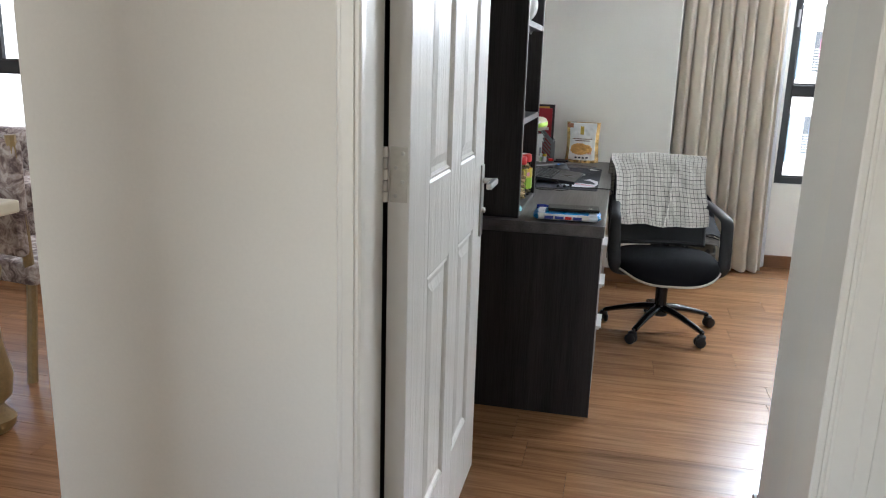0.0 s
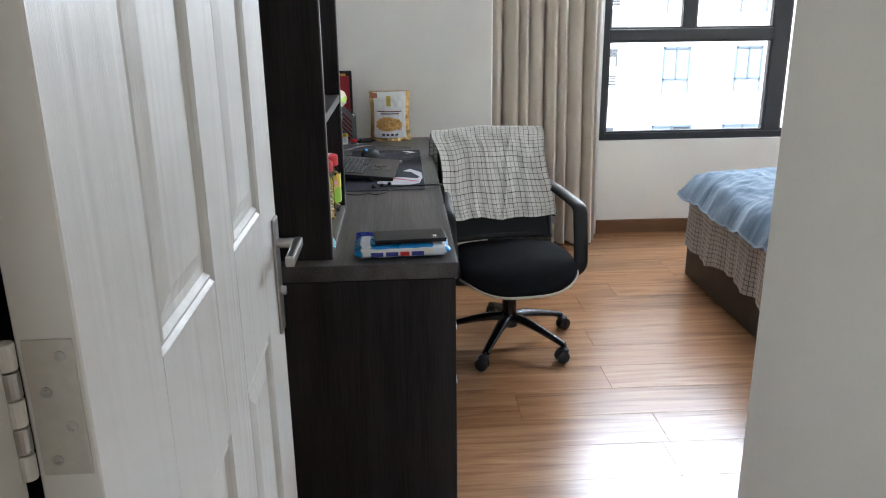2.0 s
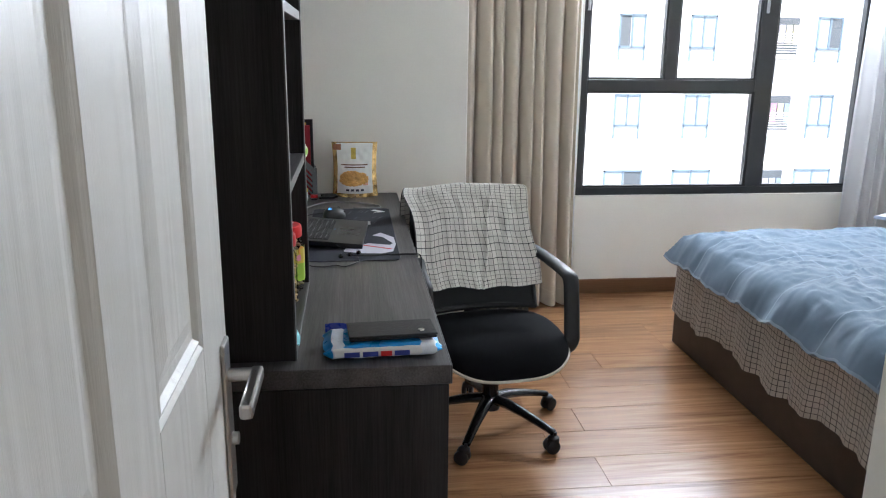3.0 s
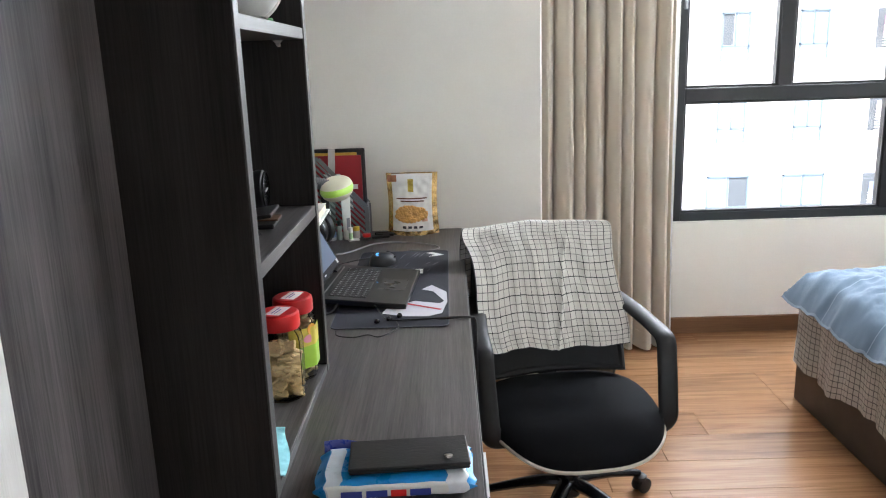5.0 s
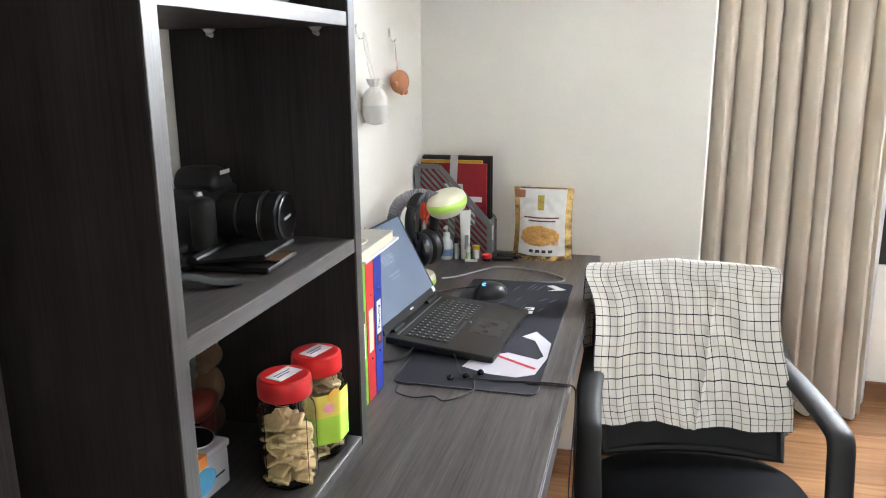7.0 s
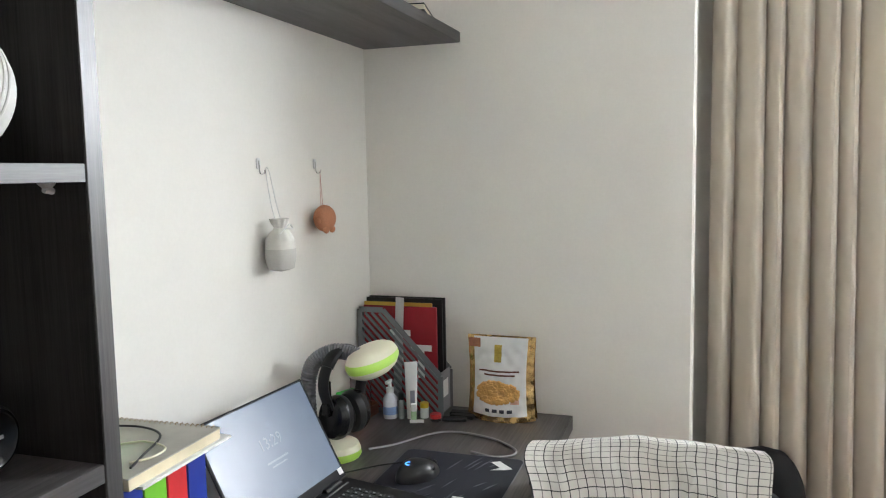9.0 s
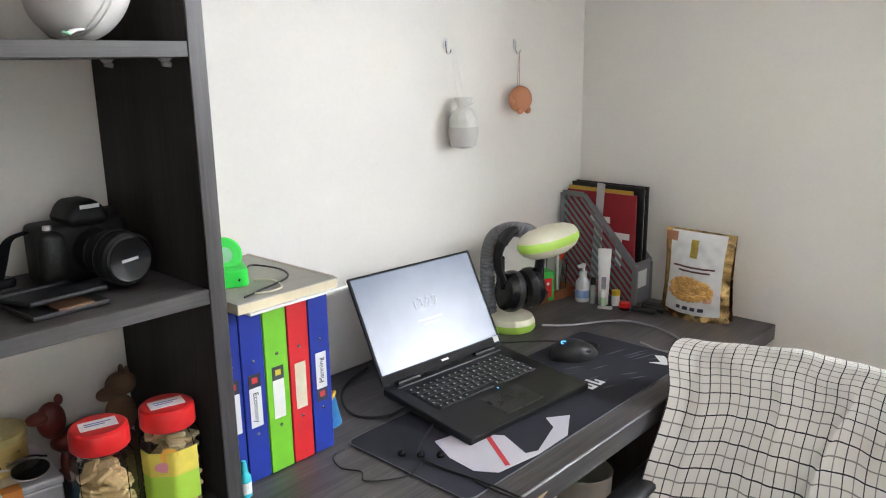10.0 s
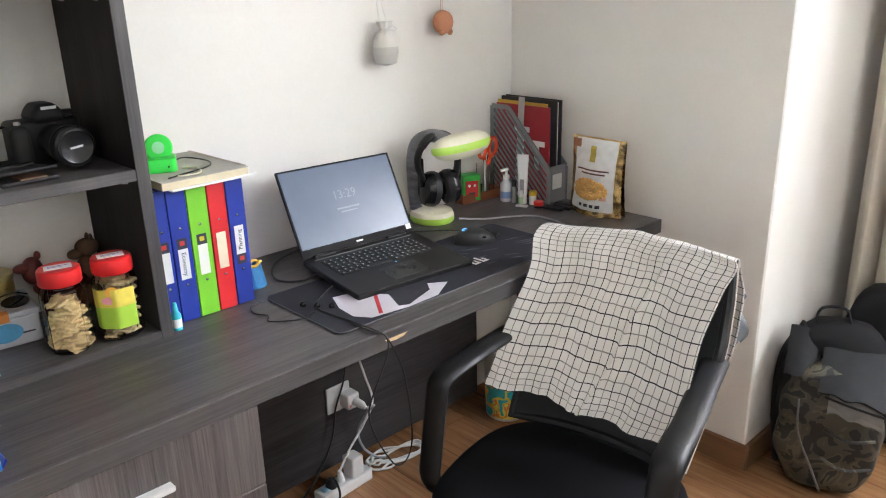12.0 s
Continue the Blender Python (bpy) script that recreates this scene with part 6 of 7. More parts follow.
    part("lid", lathe([(0, 0.008), (0.0165, 0.008), (0.0165, 0.018), (0.015, 0.02), (0, 0.02)], 20), red_plastic, r)
    for k, (x, y_, a, h) in enumerate(((-0.352, 4.755, 5, 0.012), (-0.345, 4.735, -4, 0.010), (-0.36, 4.705, 10, 0.008))):
        solo("memory_card_case", box((-0.035, -0.014, 0), (0.035, 0.014, h), 0.002), black_plastic, T((x, y_, DZ)) @ pose(0, 0, 0, 0, 0, a), "small flat black case lying on the desk", "case", "flat black cases by the pouch")


toiletries()
cable("lamp_cable", [(-0.49, 4.40, DZ + 0.012), (-0.45, 4.47, DZ + 0.003), (-0.36, 4.595, DZ + 0.003), (-0.24, 4.59, DZ + 0.003), (-0.15, 4.53, DZ + 0.003), (-0.135, 4.48, DZ + 0.003), (-0.18, 4.455, DZ + 0.003), (-0.245, 4.475, DZ + 0.003)], 0.0028, cable_grey, "grey lamp cable looped across the desk")


# jars of biscuits
def biscuit_jar(x, y, biscuit, tall, label, wrap, seed):
    j = thing("biscuit_jar", T((x, y, BZ)) @ Matrix.Diagonal((1.06, 1.06, 1, 1)), label, "jar", "jars on the shelf unit")
    H = 0.172 * tall
    prof = [(0, 0.001), (0.036, 0.001), (0.041, 0.006), (0.042, 0.02), (0.042, H - 0.045), (0.040, H - 0.032), (0.034, H - 0.022), (0.034, H - 0.008), (0.0325, H - 0.008), (0.0325, H - 0.024), (0.0385, H - 0.034), (0.0405, H - 0.045), (0.0405, 0.008), (0.036, 0.003), (0, 0.003)]
    part("jar_wall", lathe(prof, 8, m=pose(0, 0, 0, 0, 0, 22.5)), clear_plastic, j, "clear octagonal plastic jar")
    lid = part("lid", lathe([(0, H + 0.014), (0.034, H + 0.014), (0.0375, H + 0.011), (0.0385, H + 0.004), (0.0385, H - 0.016), (0.037, H - 0.018), (0, H - 0.018)], 36), red_plastic, j, "red screw lid", True)
    part("lid_label", box((-0.014, -0.024, H + 0.0142), (0.014, 0.024, H + 0.0147), m=pose(0, 0, 0, 0, 0, -14)), paper_white, lid, "white label")
    bars(lid, T((0, 0, H + 0.0148)) @ pose(0, 0, 0, 0, 0, 76), [(0.0, 0.004, 0.034, 0.002), (-0.004, -0.002, 0.026, 0.002)], plain("blue_print", (0.1, 0.12, 0.35), 0.7))
    rnd = random.Random(seed)
    mat = plain("biscuit_%s" % seed, biscuit, 0.8, vary=0.35, grain=140, bump=0.5)
    z = 0.006
    while z < (H - 0.055 if not wrap else H - 0.035):
        for k in range(9):
            a, r = rnd.random() * 6.28, 0.026 * math.sqrt(rnd.random())
            part("biscuit", box((-0.013, -0.012, -0.0035), (0.013, 0.012, 0.0035), 0.002, m=T((r * math.cos(a), r * math.sin(a), z + rnd.random() * 0.006)) @ pose(0, 0, 0, rnd.uniform(-28, 28), rnd.uniform(-28, 28), rnd.uniform(0, 180))), mat, j)
        z += 0.0105
    if wrap:
        def w(u, v):
            a = radians(-95 + 120 * u)
            k = 0.0425 / max(abs(math.cos(((math.degrees(a) + 22.5) % 45 - 22.5) * math.pi / 180)), 0.92) * 0.995
            return (k * math.cos(a), k * math.sin(a), 0.030 + v * 0.085)
        lab = part("wrapper", grid_sheet(24, 6, w, 0.0004), plain("green_yellow_wrapper", (0.38, 0.62, 0.06), 0.4, vary=0.15, grain=14), j, "green and yellow printed label", True)
        part("wrapper_top", grid_sheet(24, 3, lambda u, v: (lambda q: (q[0] * 1.008, q[1] * 1.008, q[2]))(w(u, 0.55 + 0.45 * v)), 0.0004), plain("yellow_wrapper_print", (0.72, 0.60, 0.10), 0.4, vary=0.25, grain=30), lab, "yellow upper label band", True)
        part("oval_mark", lathe([(0, 0), (0.014, 0), (0.014, 0.0006), (0, 0.0008)], 20, m=T((0.0425 * math.cos(radians(-40)), 0.0425 * math.sin(radians(-40)), 0.092)) @ pose(0, 0, 0, 0, 0, -40) @ UP_X @ Matrix.Diagonal((1.0, 0.6, 1, 1))), plain("pink_white_mark", (0.75, 0.3, 0.4), 0.5), lab)
        part("sun_patch", lathe([(0, 0), (0.012, 0), (0.012, 0.0005), (0, 0.0006)], 20, m=T((0.0425 * math.cos(radians(-30)), 0.0425 * math.sin(radians(-30)), 0.110)) @ pose(0, 0, 0, 0, 0, -30) @ UP_X), plain("orange_patch", (0.8, 0.4, 0.05), 0.5), lab)
    return j


biscuit_jar(-0.426, 3.222, (0.84, 0.58, 0.30), 0.935, "red-lidded clear jar half full of golden biscuits", False, 5)
biscuit_jar(-0.418, 3.322, (0.50, 0.40, 0.22), 0.935, "red-lidded clear jar of brown biscuits with a green label", True, 6)


def tin_box():
    t = thing("tin_box", T((-0.520, 3.118, BZ)) @ pose(0, 0, 0, 0, 0, -5) @ Matrix.Diagonal((1.32, 0.96, 1.08, 1)), "white tin box with blue oval picture and orange seal", "tin")
    tin = plain("white_printed_tin", (0.62, 0.62, 0.66), 0.3, 0.3, 0.12, 30)
    part("body", box((-0.105, -0.08, 0), (0.0, 0.08, 0.056), 0.003, seg=2), tin, t)
    part("lid", box((-0.107, -0.082, 0.0565), (0.002, 0.082, 0.068), 0.003, seg=2), tin, t)
    part("oval_picture", lathe([(0, 0), (0.034, 0), (0.034, 0.0006), (0, 0.0008)], 32, m=T((0.0002, 0.010, 0.030)) @ UP_X @ Matrix.Diagonal((1, 0.55, 1, 1))), plain("blue_lake_print", (0.10, 0.36, 0.62), 0.4, vary=0.4, grain=30), t, "blue lake picture")
    part("seal", box((-0.014, -0.006, 0.0682), (0.003, 0.022, 0.0692), 0.0003), plain("orange_seal", (0.75, 0.24, 0.04), 0.5), t, "orange seal")
    part("seal_flap", box((0.0022, -0.006, 0.052), (0.003, 0.022, 0.069), 0.0003), plain("orange_flap", (0.75, 0.24, 0.04), 0.5), t)
    bars(t, T((0.0002, 0, 0)) @ UP_X, [(-0.045, 0.014, 0.03, 0.003), (0.052, 0.024, 0.03, 0.003)], ink)
    g = thing("round_tin", T((-0.613, 3.136, BZ + 0.0740)) @ Matrix.Diagonal((1.22, 1.22, 0.56, 1)), "round gold tin with a green patterned lid", "tin")
    part("body", lathe([(0, 0), (0.038, 0), (0.038, 0.098), (0, 0.098)], 36), plain("gold_tin", (0.62, 0.44, 0.16), 0.3, 0.7, 0.2), g, smooth=True)
    part("lid", lathe([(0.0385, 0.085), (0.0395, 0.086), (0.0395, 0.106), (0.037, 0.108), (0, 0.108)], 36), plain("green_gold_lid", (0.42, 0.33, 0.13), 0.32, 0.6, 0.5, 30), g, smooth=True)
    s = thing("sunglasses", T((-0.548, 3.128, BZ + 0.0745)) @ pose(0, 0, 0, 0, 0, -8), "thin-framed dark sunglasses lying on the tin box", "sunglasses")
    lens = plain("dark_lens", (0.012, 0.010, 0.010), 0.08)
    for y in (-0.034, 0.034):
        M = T((0.0, y, 0.010)) @ pose(0, 0, 0, 0, 18, 0)
        part("lens", lathe([(0, 0), (0.026, 0), (0.026, 0.0015), (0, 0.002)], 26, m=M @ Matrix.Diagonal((0.85, 1.05, 1, 1))), lens, s, "dark round lens")
        part("rim", tube([M @ Vector((0.022 * math.cos(a * math.pi / 12), 0.0275 * math.sin(a * math.pi / 12), 0.001)) for a in range(25)], 0.0012, 6), steel, s)
        part("temple", tube(curve_points([(-0.018, y * 1.8, 0.016), (-0.006, y * 1.0, 0.030), (0.0, y * 0.1, 0.026)]), 0.0016, 6), black_gloss, s)
    part("bridge", tube(curve_points([(-0.010, -0.010, 0.013), (-0.012, 0.0, 0.016), (-0.010, 0.010, 0.013)]), 0.0013, 6), steel, s)


tin_box()


def shelf_bits():
    # blue spray bottle
    b = thing("spray_bottle", T((-0.642, 3.012, BZ)) @ Matrix.Scale(1.09, 4), "blue bottle with a white nozzle and green label", "bottle")
    blue = plain("blue_bottle", (0.01, 0.16, 0.55), 0.25, vary=0.06)
    part("flask", lathe([(0, 0), (0.021, 0), (0.022, 0.005), (0.022, 0.075), (0.014, 0.090), (0.011, 0.094), (0, 0.094)], 26), blue, b, smooth=True)
    part("nozzle", lathe([(0, 0.094), (0.0125, 0.094), (0.0115, 0.112), (0.005, 0.125), (0, 0.127)], 20), white_plastic, b, smooth=True)
    part("label", lathe([(0.0223, 0.02), (0.0223, 0.062)], 26), plain("green_label", (0.25, 0.45, 0.2), 0.5, vary=0.4, grain=60), b, "green label")
    # yellow tub
    t = thing("yellow_tub", T((-0.645, 2.958, BZ)), "white and yellow tub with a printed wrapper", "tub")
    part("tub", lathe([(0, 0), (0.026, 0), (0.027, 0.004), (0.027, 0.068), (0, 0.068)], 28), plain("yellow_wrapper", (0.7, 0.5, 0.05), 0.4, vary=0.3, grain=20), t, smooth=True)
    part("lid", lathe([(0, 0.068), (0.028, 0.068), (0.028, 0.082), (0, 0.083)], 28), cream_plastic, t, smooth=True)
    g = solo("lime_packet", box((-0.03, -0.02, 0), (0.03, 0.02, 0.062), 0.006, seg=2), plain("lime_packet", (0.35, 0.7, 0.08), 0.4, vary=0.2, grain=20), T((-0.640, 2.918, BZ)) @ pose(0, 0, 0, 0, 0, 20) @ Matrix.Scale(0.7, 4), "lime green packet leaning in the shelf corner", "packet")
    # hole punch
    p = thing("hole_punch", T((-0.530, 2.957, BZ)) @ pose(0, 0, 0, 0, 0, -72) @ Matrix.Diagonal((0.80, 0.9, 1.15, 1)), "white and grey metal hole punch", "hole punch")
    cream_metal = plain("cream_metal", (0.62, 0.61, 0.57), 0.5, 0.0)
    part("base", box((-0.055, -0.03, 0), (0.055, 0.03, 0.014), 0.004, seg=2), cream_metal, p)
    part("lever", tube(curve_points([(0.03, 0, 0.012), (0.045, 0, 0.04), (0.01, 0, 0.066), (-0.04, 0, 0.070)]), 0.024, 10, flat=0.18), cream_metal, p, smooth=True)
    # face mask packet
    def place(u, v):
        return ((u - 0.5) * 0.116 + 0.006 * math.sin(v * 5), (v - 0.5) * 0.172 + 0.006 * math.sin(u * 4), 0.003 + 0.010 * math.sin(u * math.pi) * math.sin(v * math.pi) + abs(noise.noise(Vector((u * 5, v * 7, 3)))) * 0.006)
    solo("face_mask", grid_sheet(24, 36, place, 0.002), plain("turquoise_nonwoven", (0.33, 0.76, 0.83), 0.75, vary=0.12, grain=300, bump=0.2), T((-0.434, 2.990, BZ + 0.0002)) @ pose(0, 0, 0, 0, 0, 9.5), "pale turquoise folded face mask on the shelf", "face mask", smooth=True)
    # toy animals as plain shapes
    def blob(parts):
        bm = bmesh.new()
        for (x, y, z), (rx, ry, rz) in parts:
            own = bmesh.new()
            bmesh.ops.create_icosphere(own, subdivisions=3, radius=1, matrix=T((x, y, z)) @ Matrix.Diagonal((rx, ry, rz, 1)))
            put(own, bm)
        return bm
    solo("toy_horse", blob((((0, 0, 0.06), (0.018, 0.034, 0.02)), ((0, -0.03, 0.095), (0.011, 0.013, 0.026)), ((0.002, -0.040, 0.104), (0.008, 0.013, 0.009)), ((0.002, -0.022, 0.122), (0.003, 0.004, 0.008)), ((0, -0.02, 0.025), (0.007, 0.007, 0.027)), ((0, 0.022, 0.025), (0.007, 0.007, 0.027)))), plain("red_brown_carving", (0.13, 0.018, 0.012), 0.35, vary=0.3), T((-0.622, 3.278, BZ)) @ Matrix.Diagonal((1.7, 1.75, 1.22, 1)), "red-brown carved horse figurine", "figurine", smooth=True)
    solo("toy_animal", blob((((0, 0, 0.07), (0.020, 0.022, 0.03)), ((0, 0.004, 0.115), (0.018, 0.022, 0.018)), ((0.006, -0.020, 0.108), (0.010, 0.015, 0.010)), ((0.006, 0.012, 0.132), (0.004, 0.004, 0.009)), ((-0.008, 0.010, 0.132), (0.004, 0.004, 0.009)), ((0, 0.0, 0.022), (0.018, 0.02, 0.024)))), plain("brown_plush", (0.13, 0.075, 0.04), 0.9, vary=0.4, grain=300, bump=0.4), T((-0.630, 3.342, BZ)) @ Matrix.Scale(1.2, 4), "small brown plush toy animal", "toy", smooth=True)
    # drops bottle beside the binders
    d = thing("dropper_bottle", T((-0.390, 3.428, DZ)), "tiny turquoise bottle standing against the binders", "bottle")
    part("flask", lathe([(0, 0), (0.0105, 0), (0.0105, 0.034), (0.005, 0.044), (0, 0.044)], 16), plain("turquoise_plastic", (0.03, 0.5, 0.58), 0.3), d, smooth=True)
    part("cap", lathe([(0, 0.044), (0.006, 0.044), (0.004, 0.062), (0, 0.063)], 14), plain("turquoise_cap", (0.05, 0.6, 0.62), 0.3), d, smooth=True)
    part("label", lathe([(0.0107, 0.006), (0.0107, 0.026)], 16), paper_white, d)
    # mesh pouch
    m = thing("mesh_pouch", T((-0.492, 3.684, DZ)) @ pose(0, 0, 0, 0, 0, 25), "small blue mesh pouch with a yellow rim", "pouch")
    def pm(u, v):
        a = 2 * math.pi * u
        k = 1 - 0.25 * v
        return (math.cos(a) * 0.026 * k * (0.6 + 0.4 * (1 - v)), math.sin(a) * 0.030 * k, v * 0.058 + 0.003 * math.sin(a * 3) * v)
    part("mesh", grid_sheet(28, 8, pm, 0.0015), plain("blue_mesh", (0.015, 0.18, 0.42), 0.6, vary=0.5, grain=260, bump=0.6), m, smooth=True)
    part("rim", tube([pm(k / 28, 1.0) for k in range(29)], 0.004, 6), plain("yellow_binding", (0.7, 0.42, 0.03), 0.6), m, "yellow rim")


shelf_bits()


def wipes_and_wallet():
    w = thing("wet_wipes", T((-0.188, 2.926, DZ)) @ pose(0, 0, 0, 0, 0, 2.5) @ Matrix.Diagonal((1.07, 0.88, 1, 1)), "blue and white packet of wet wipes with red print", "packet")
    def skin(u, v):
        a = 2 * math.pi * v
        x = (u - 0.5) * 0.232
        end = max(0.0, abs(u - 0.5) * 2 - 0.86) / 0.14
        k = 1 - 0.85 * end
        e = 0.5
        y = math.copysign(abs(math.cos(a)) ** e, math.cos(a)) * 0.070
        z = math.copysign(abs(math.sin(a)) ** e, math.sin(a)) * 0.016 * k
        return (x + 0.002 * math.sin(v * 40), y * (1 - 0.05 * end), z + 0.0165 + noise.noise(Vector((u * 9, v * 9, 1))) * 0.0018)
    blue = plain("blue_wrapper", (0.010, 0.24, 0.60), 0.28, vary=0.3, grain=18)
    part("wrapper", grid_sheet(40, 40, skin), blue, w, smooth=True)
    part("white_band", grid_sheet(30, 12, lambda u, v: (lambda q: (q[0], q[1] - 0.0012, q[2] + 0.0006))(skin(0.08 + 0.74 * u, 0.60 - 0.17 * v)), 0.0004), paper_white, w, "white printed band")
    bars(w, T((0, -0.0722, 0)) @ UP_Y, [(-0.062, 0.014, 0.03, 0.011), (-0.026, 0.014, 0.03, 0.011), (0.036, 0.014, 0.03, 0.011)], plain("navy_print", (0.03, 0.05, 0.3), 0.6))
    bars(w, T((0, -0.0722, 0)) @ UP_Y, [(0.005, 0.014, 0.022, 0.011)], red_plastic)
    part("printed_end", grid_sheet(6, 40, lambda u, v: (lambda q: (q[0], q[1] * 1.012, (q[2] - 0.0165) * 1.04 + 0.0167))(skin(0.82 + 0.13 * u, v))), plain("white_print", (0.7, 0.74, 0.8), 0.35, vary=0.2, grain=60), w, "white printed strip", True)
    def fin(u, v):
        return (-0.112 + 0.222 * u, 0.066 + 0.010 * v + 0.003 * math.sin(u * 9), 0.010 + (0.028 - 0.016 * u) * v + 0.003 * math.sin(u * 14))
    part("sealed_fin", grid_sheet(24, 5, fin, 0.0012), plain("royal_blue_film", (0.01, 0.035, 0.36), 0.28, vary=0.15), w, "raised royal blue film seam", True)
    part("white_end", grid_sheet(8, 40, lambda u, v: (lambda q: (q[0], q[1] * 1.01, (q[2] - 0.0165) * 1.03 + 0.0167))(skin(0.07 + 0.10 * u, v))), plain("milky_film", (0.62, 0.66, 0.72), 0.3, vary=0.2, grain=40), w, "white crinkled end", True)
    k = thing("wallet", T((-0.166, 2.931, DZ + 0.0345)) @ pose(0, 0, 0, 0, 0, 4) @ Matrix.Diagonal((1.1, 0.92, 1, 1)), "black leather wallet with a silver stud", "wallet")
    part("flap", box((-0.086, -0.050, 0.0065), (0.086, 0.050, 0.0115), 0.002, seg=2), black_leather, k)
    part("body", box((-0.085, -0.048, 0), (0.085, 0.050, 0.006), 0.0018), black_leather, k)
    part("stud", lathe([(0, 0), (0.007, 0), (0.0065, 0.002), (0.003, 0.003), (0, 0.003)], 20, m=T((0.056, -0.026, 0.0115))), chrome, k, "silver stud", True)


wipes_and_wallet()


# ---- middle shelf ----
def slr():
    c = thing("slr_camera", T((-0.588, 3.294, S1)) @ pose(0, 0, 0, 0, 0, 3), "black reflex camera with a long zoom lens", "camera")
    part("body", box((-0.035, -0.072, 0), (0.035, 0.062, 0.092), 0.010, seg=3), black_plastic, c, smooth=True)
    part("grip", box((0.02, -0.080, 0.004), (0.052, -0.042, 0.086), 0.013, seg=3), plain("black_rubber_grip", (0.013, 0.013, 0.013), 0.7, grain=400, bump=0.4), c, smooth=True)
    hump = bmesh.new()
    own = box((-0.030, -0.034, 0.084), (0.044, 0.034, 0.124), 0.015, seg=4)
    for v in own.verts:
        if v.co.z > 0.100:
            v.co.y *= 1 - 0.42 * min(1.0, (v.co.z - 0.100) / 0.024)
            v.co.x -= 0.35 * max(0.0, v.co.x) * (v.co.z - 0.100) / 0.024 * 0.5
    put(own, hump)
    p = part("prism_housing", hump, black_plastic, c, smooth=True)
    part("name_plate", box((0.0442, -0.015, 0.113), (0.0448, 0.015, 0.119)), plain("white_badge", (0.7, 0.7, 0.7), 0.5), p, "white badge")
    part("mode_dial", lathe([(0, 0.092), (0.012, 0.092), (0.012, 0.103), (0, 0.104)], 20, m=T((0, 0.048, 0))), black_plastic, c)
    part("shutter_button", lathe([(0, 0.088), (0.007, 0.088), (0.006, 0.094), (0, 0.095)], 16, m=T((0.03, -0.060, 0))), steel, c)
    A = T((0.034, 0.004, 0.047)) @ pose(0, 0, 0, 0, 90, 0) @ Matrix.Diagonal((0.97, 0.97, 1.16, 1))
    lens = part("lens_barrel", lathe([(0, 0), (0.034, 0), (0.036, 0.004), (0.036, 0.03), (0.034, 0.032), (0.034, 0.036), (0.038, 0.04), (0.040, 0.062), (0.0405, 0.066), (0.0385, 0.068), (0.0385, 0.074), (0.0405, 0.077), (0.0405, 0.088), (0.037, 0.090), (0, 0.090)], 40, m=A), black_plastic, c, smooth=True)
    part("lens_ring", lathe([(0.0408, 0.0635), (0.0412, 0.0642), (0.0408, 0.065)], 40, m=A), steel, lens)
    part("lens_cap", lathe([(0, 0.0905), (0.0365, 0.0905), (0.0365, 0.0925), (0.033, 0.0935), (0.030, 0.0925), (0, 0.0925)], 40, m=A), black_gloss, lens, smooth=True)
    part("cap_badge", box((-0.013, -0.0022, 0), (0.013, 0.0022, 0.0004), m=A @ T((0, 0, 0.0926)) @ pose(0, 0, 0, 0, 0, 96)), plain("pale_badge", (0.55, 0.55, 0.55), 0.5), lens, "pale badge")
    strap = curve_points([(-0.01, -0.075, 0.082), (0.0, -0.105, 0.075), (0.02, -0.125, 0.045), (0.035, -0.145, 0.012), (0.045, -0.165, 0.006), (0.07, -0.165, 0.006)], 6)
    part("strap", tube(strap, 0.009, 8, flat=0.2), black_cloth, c, "black webbing strap", True)
    part("buckle", box((0.018, -0.145, 0.008), (0.040, -0.115, 0.022), 0.003, m=pose(0, 0, 0.008, 0, 0, 0)), black_gloss, c)


slr()


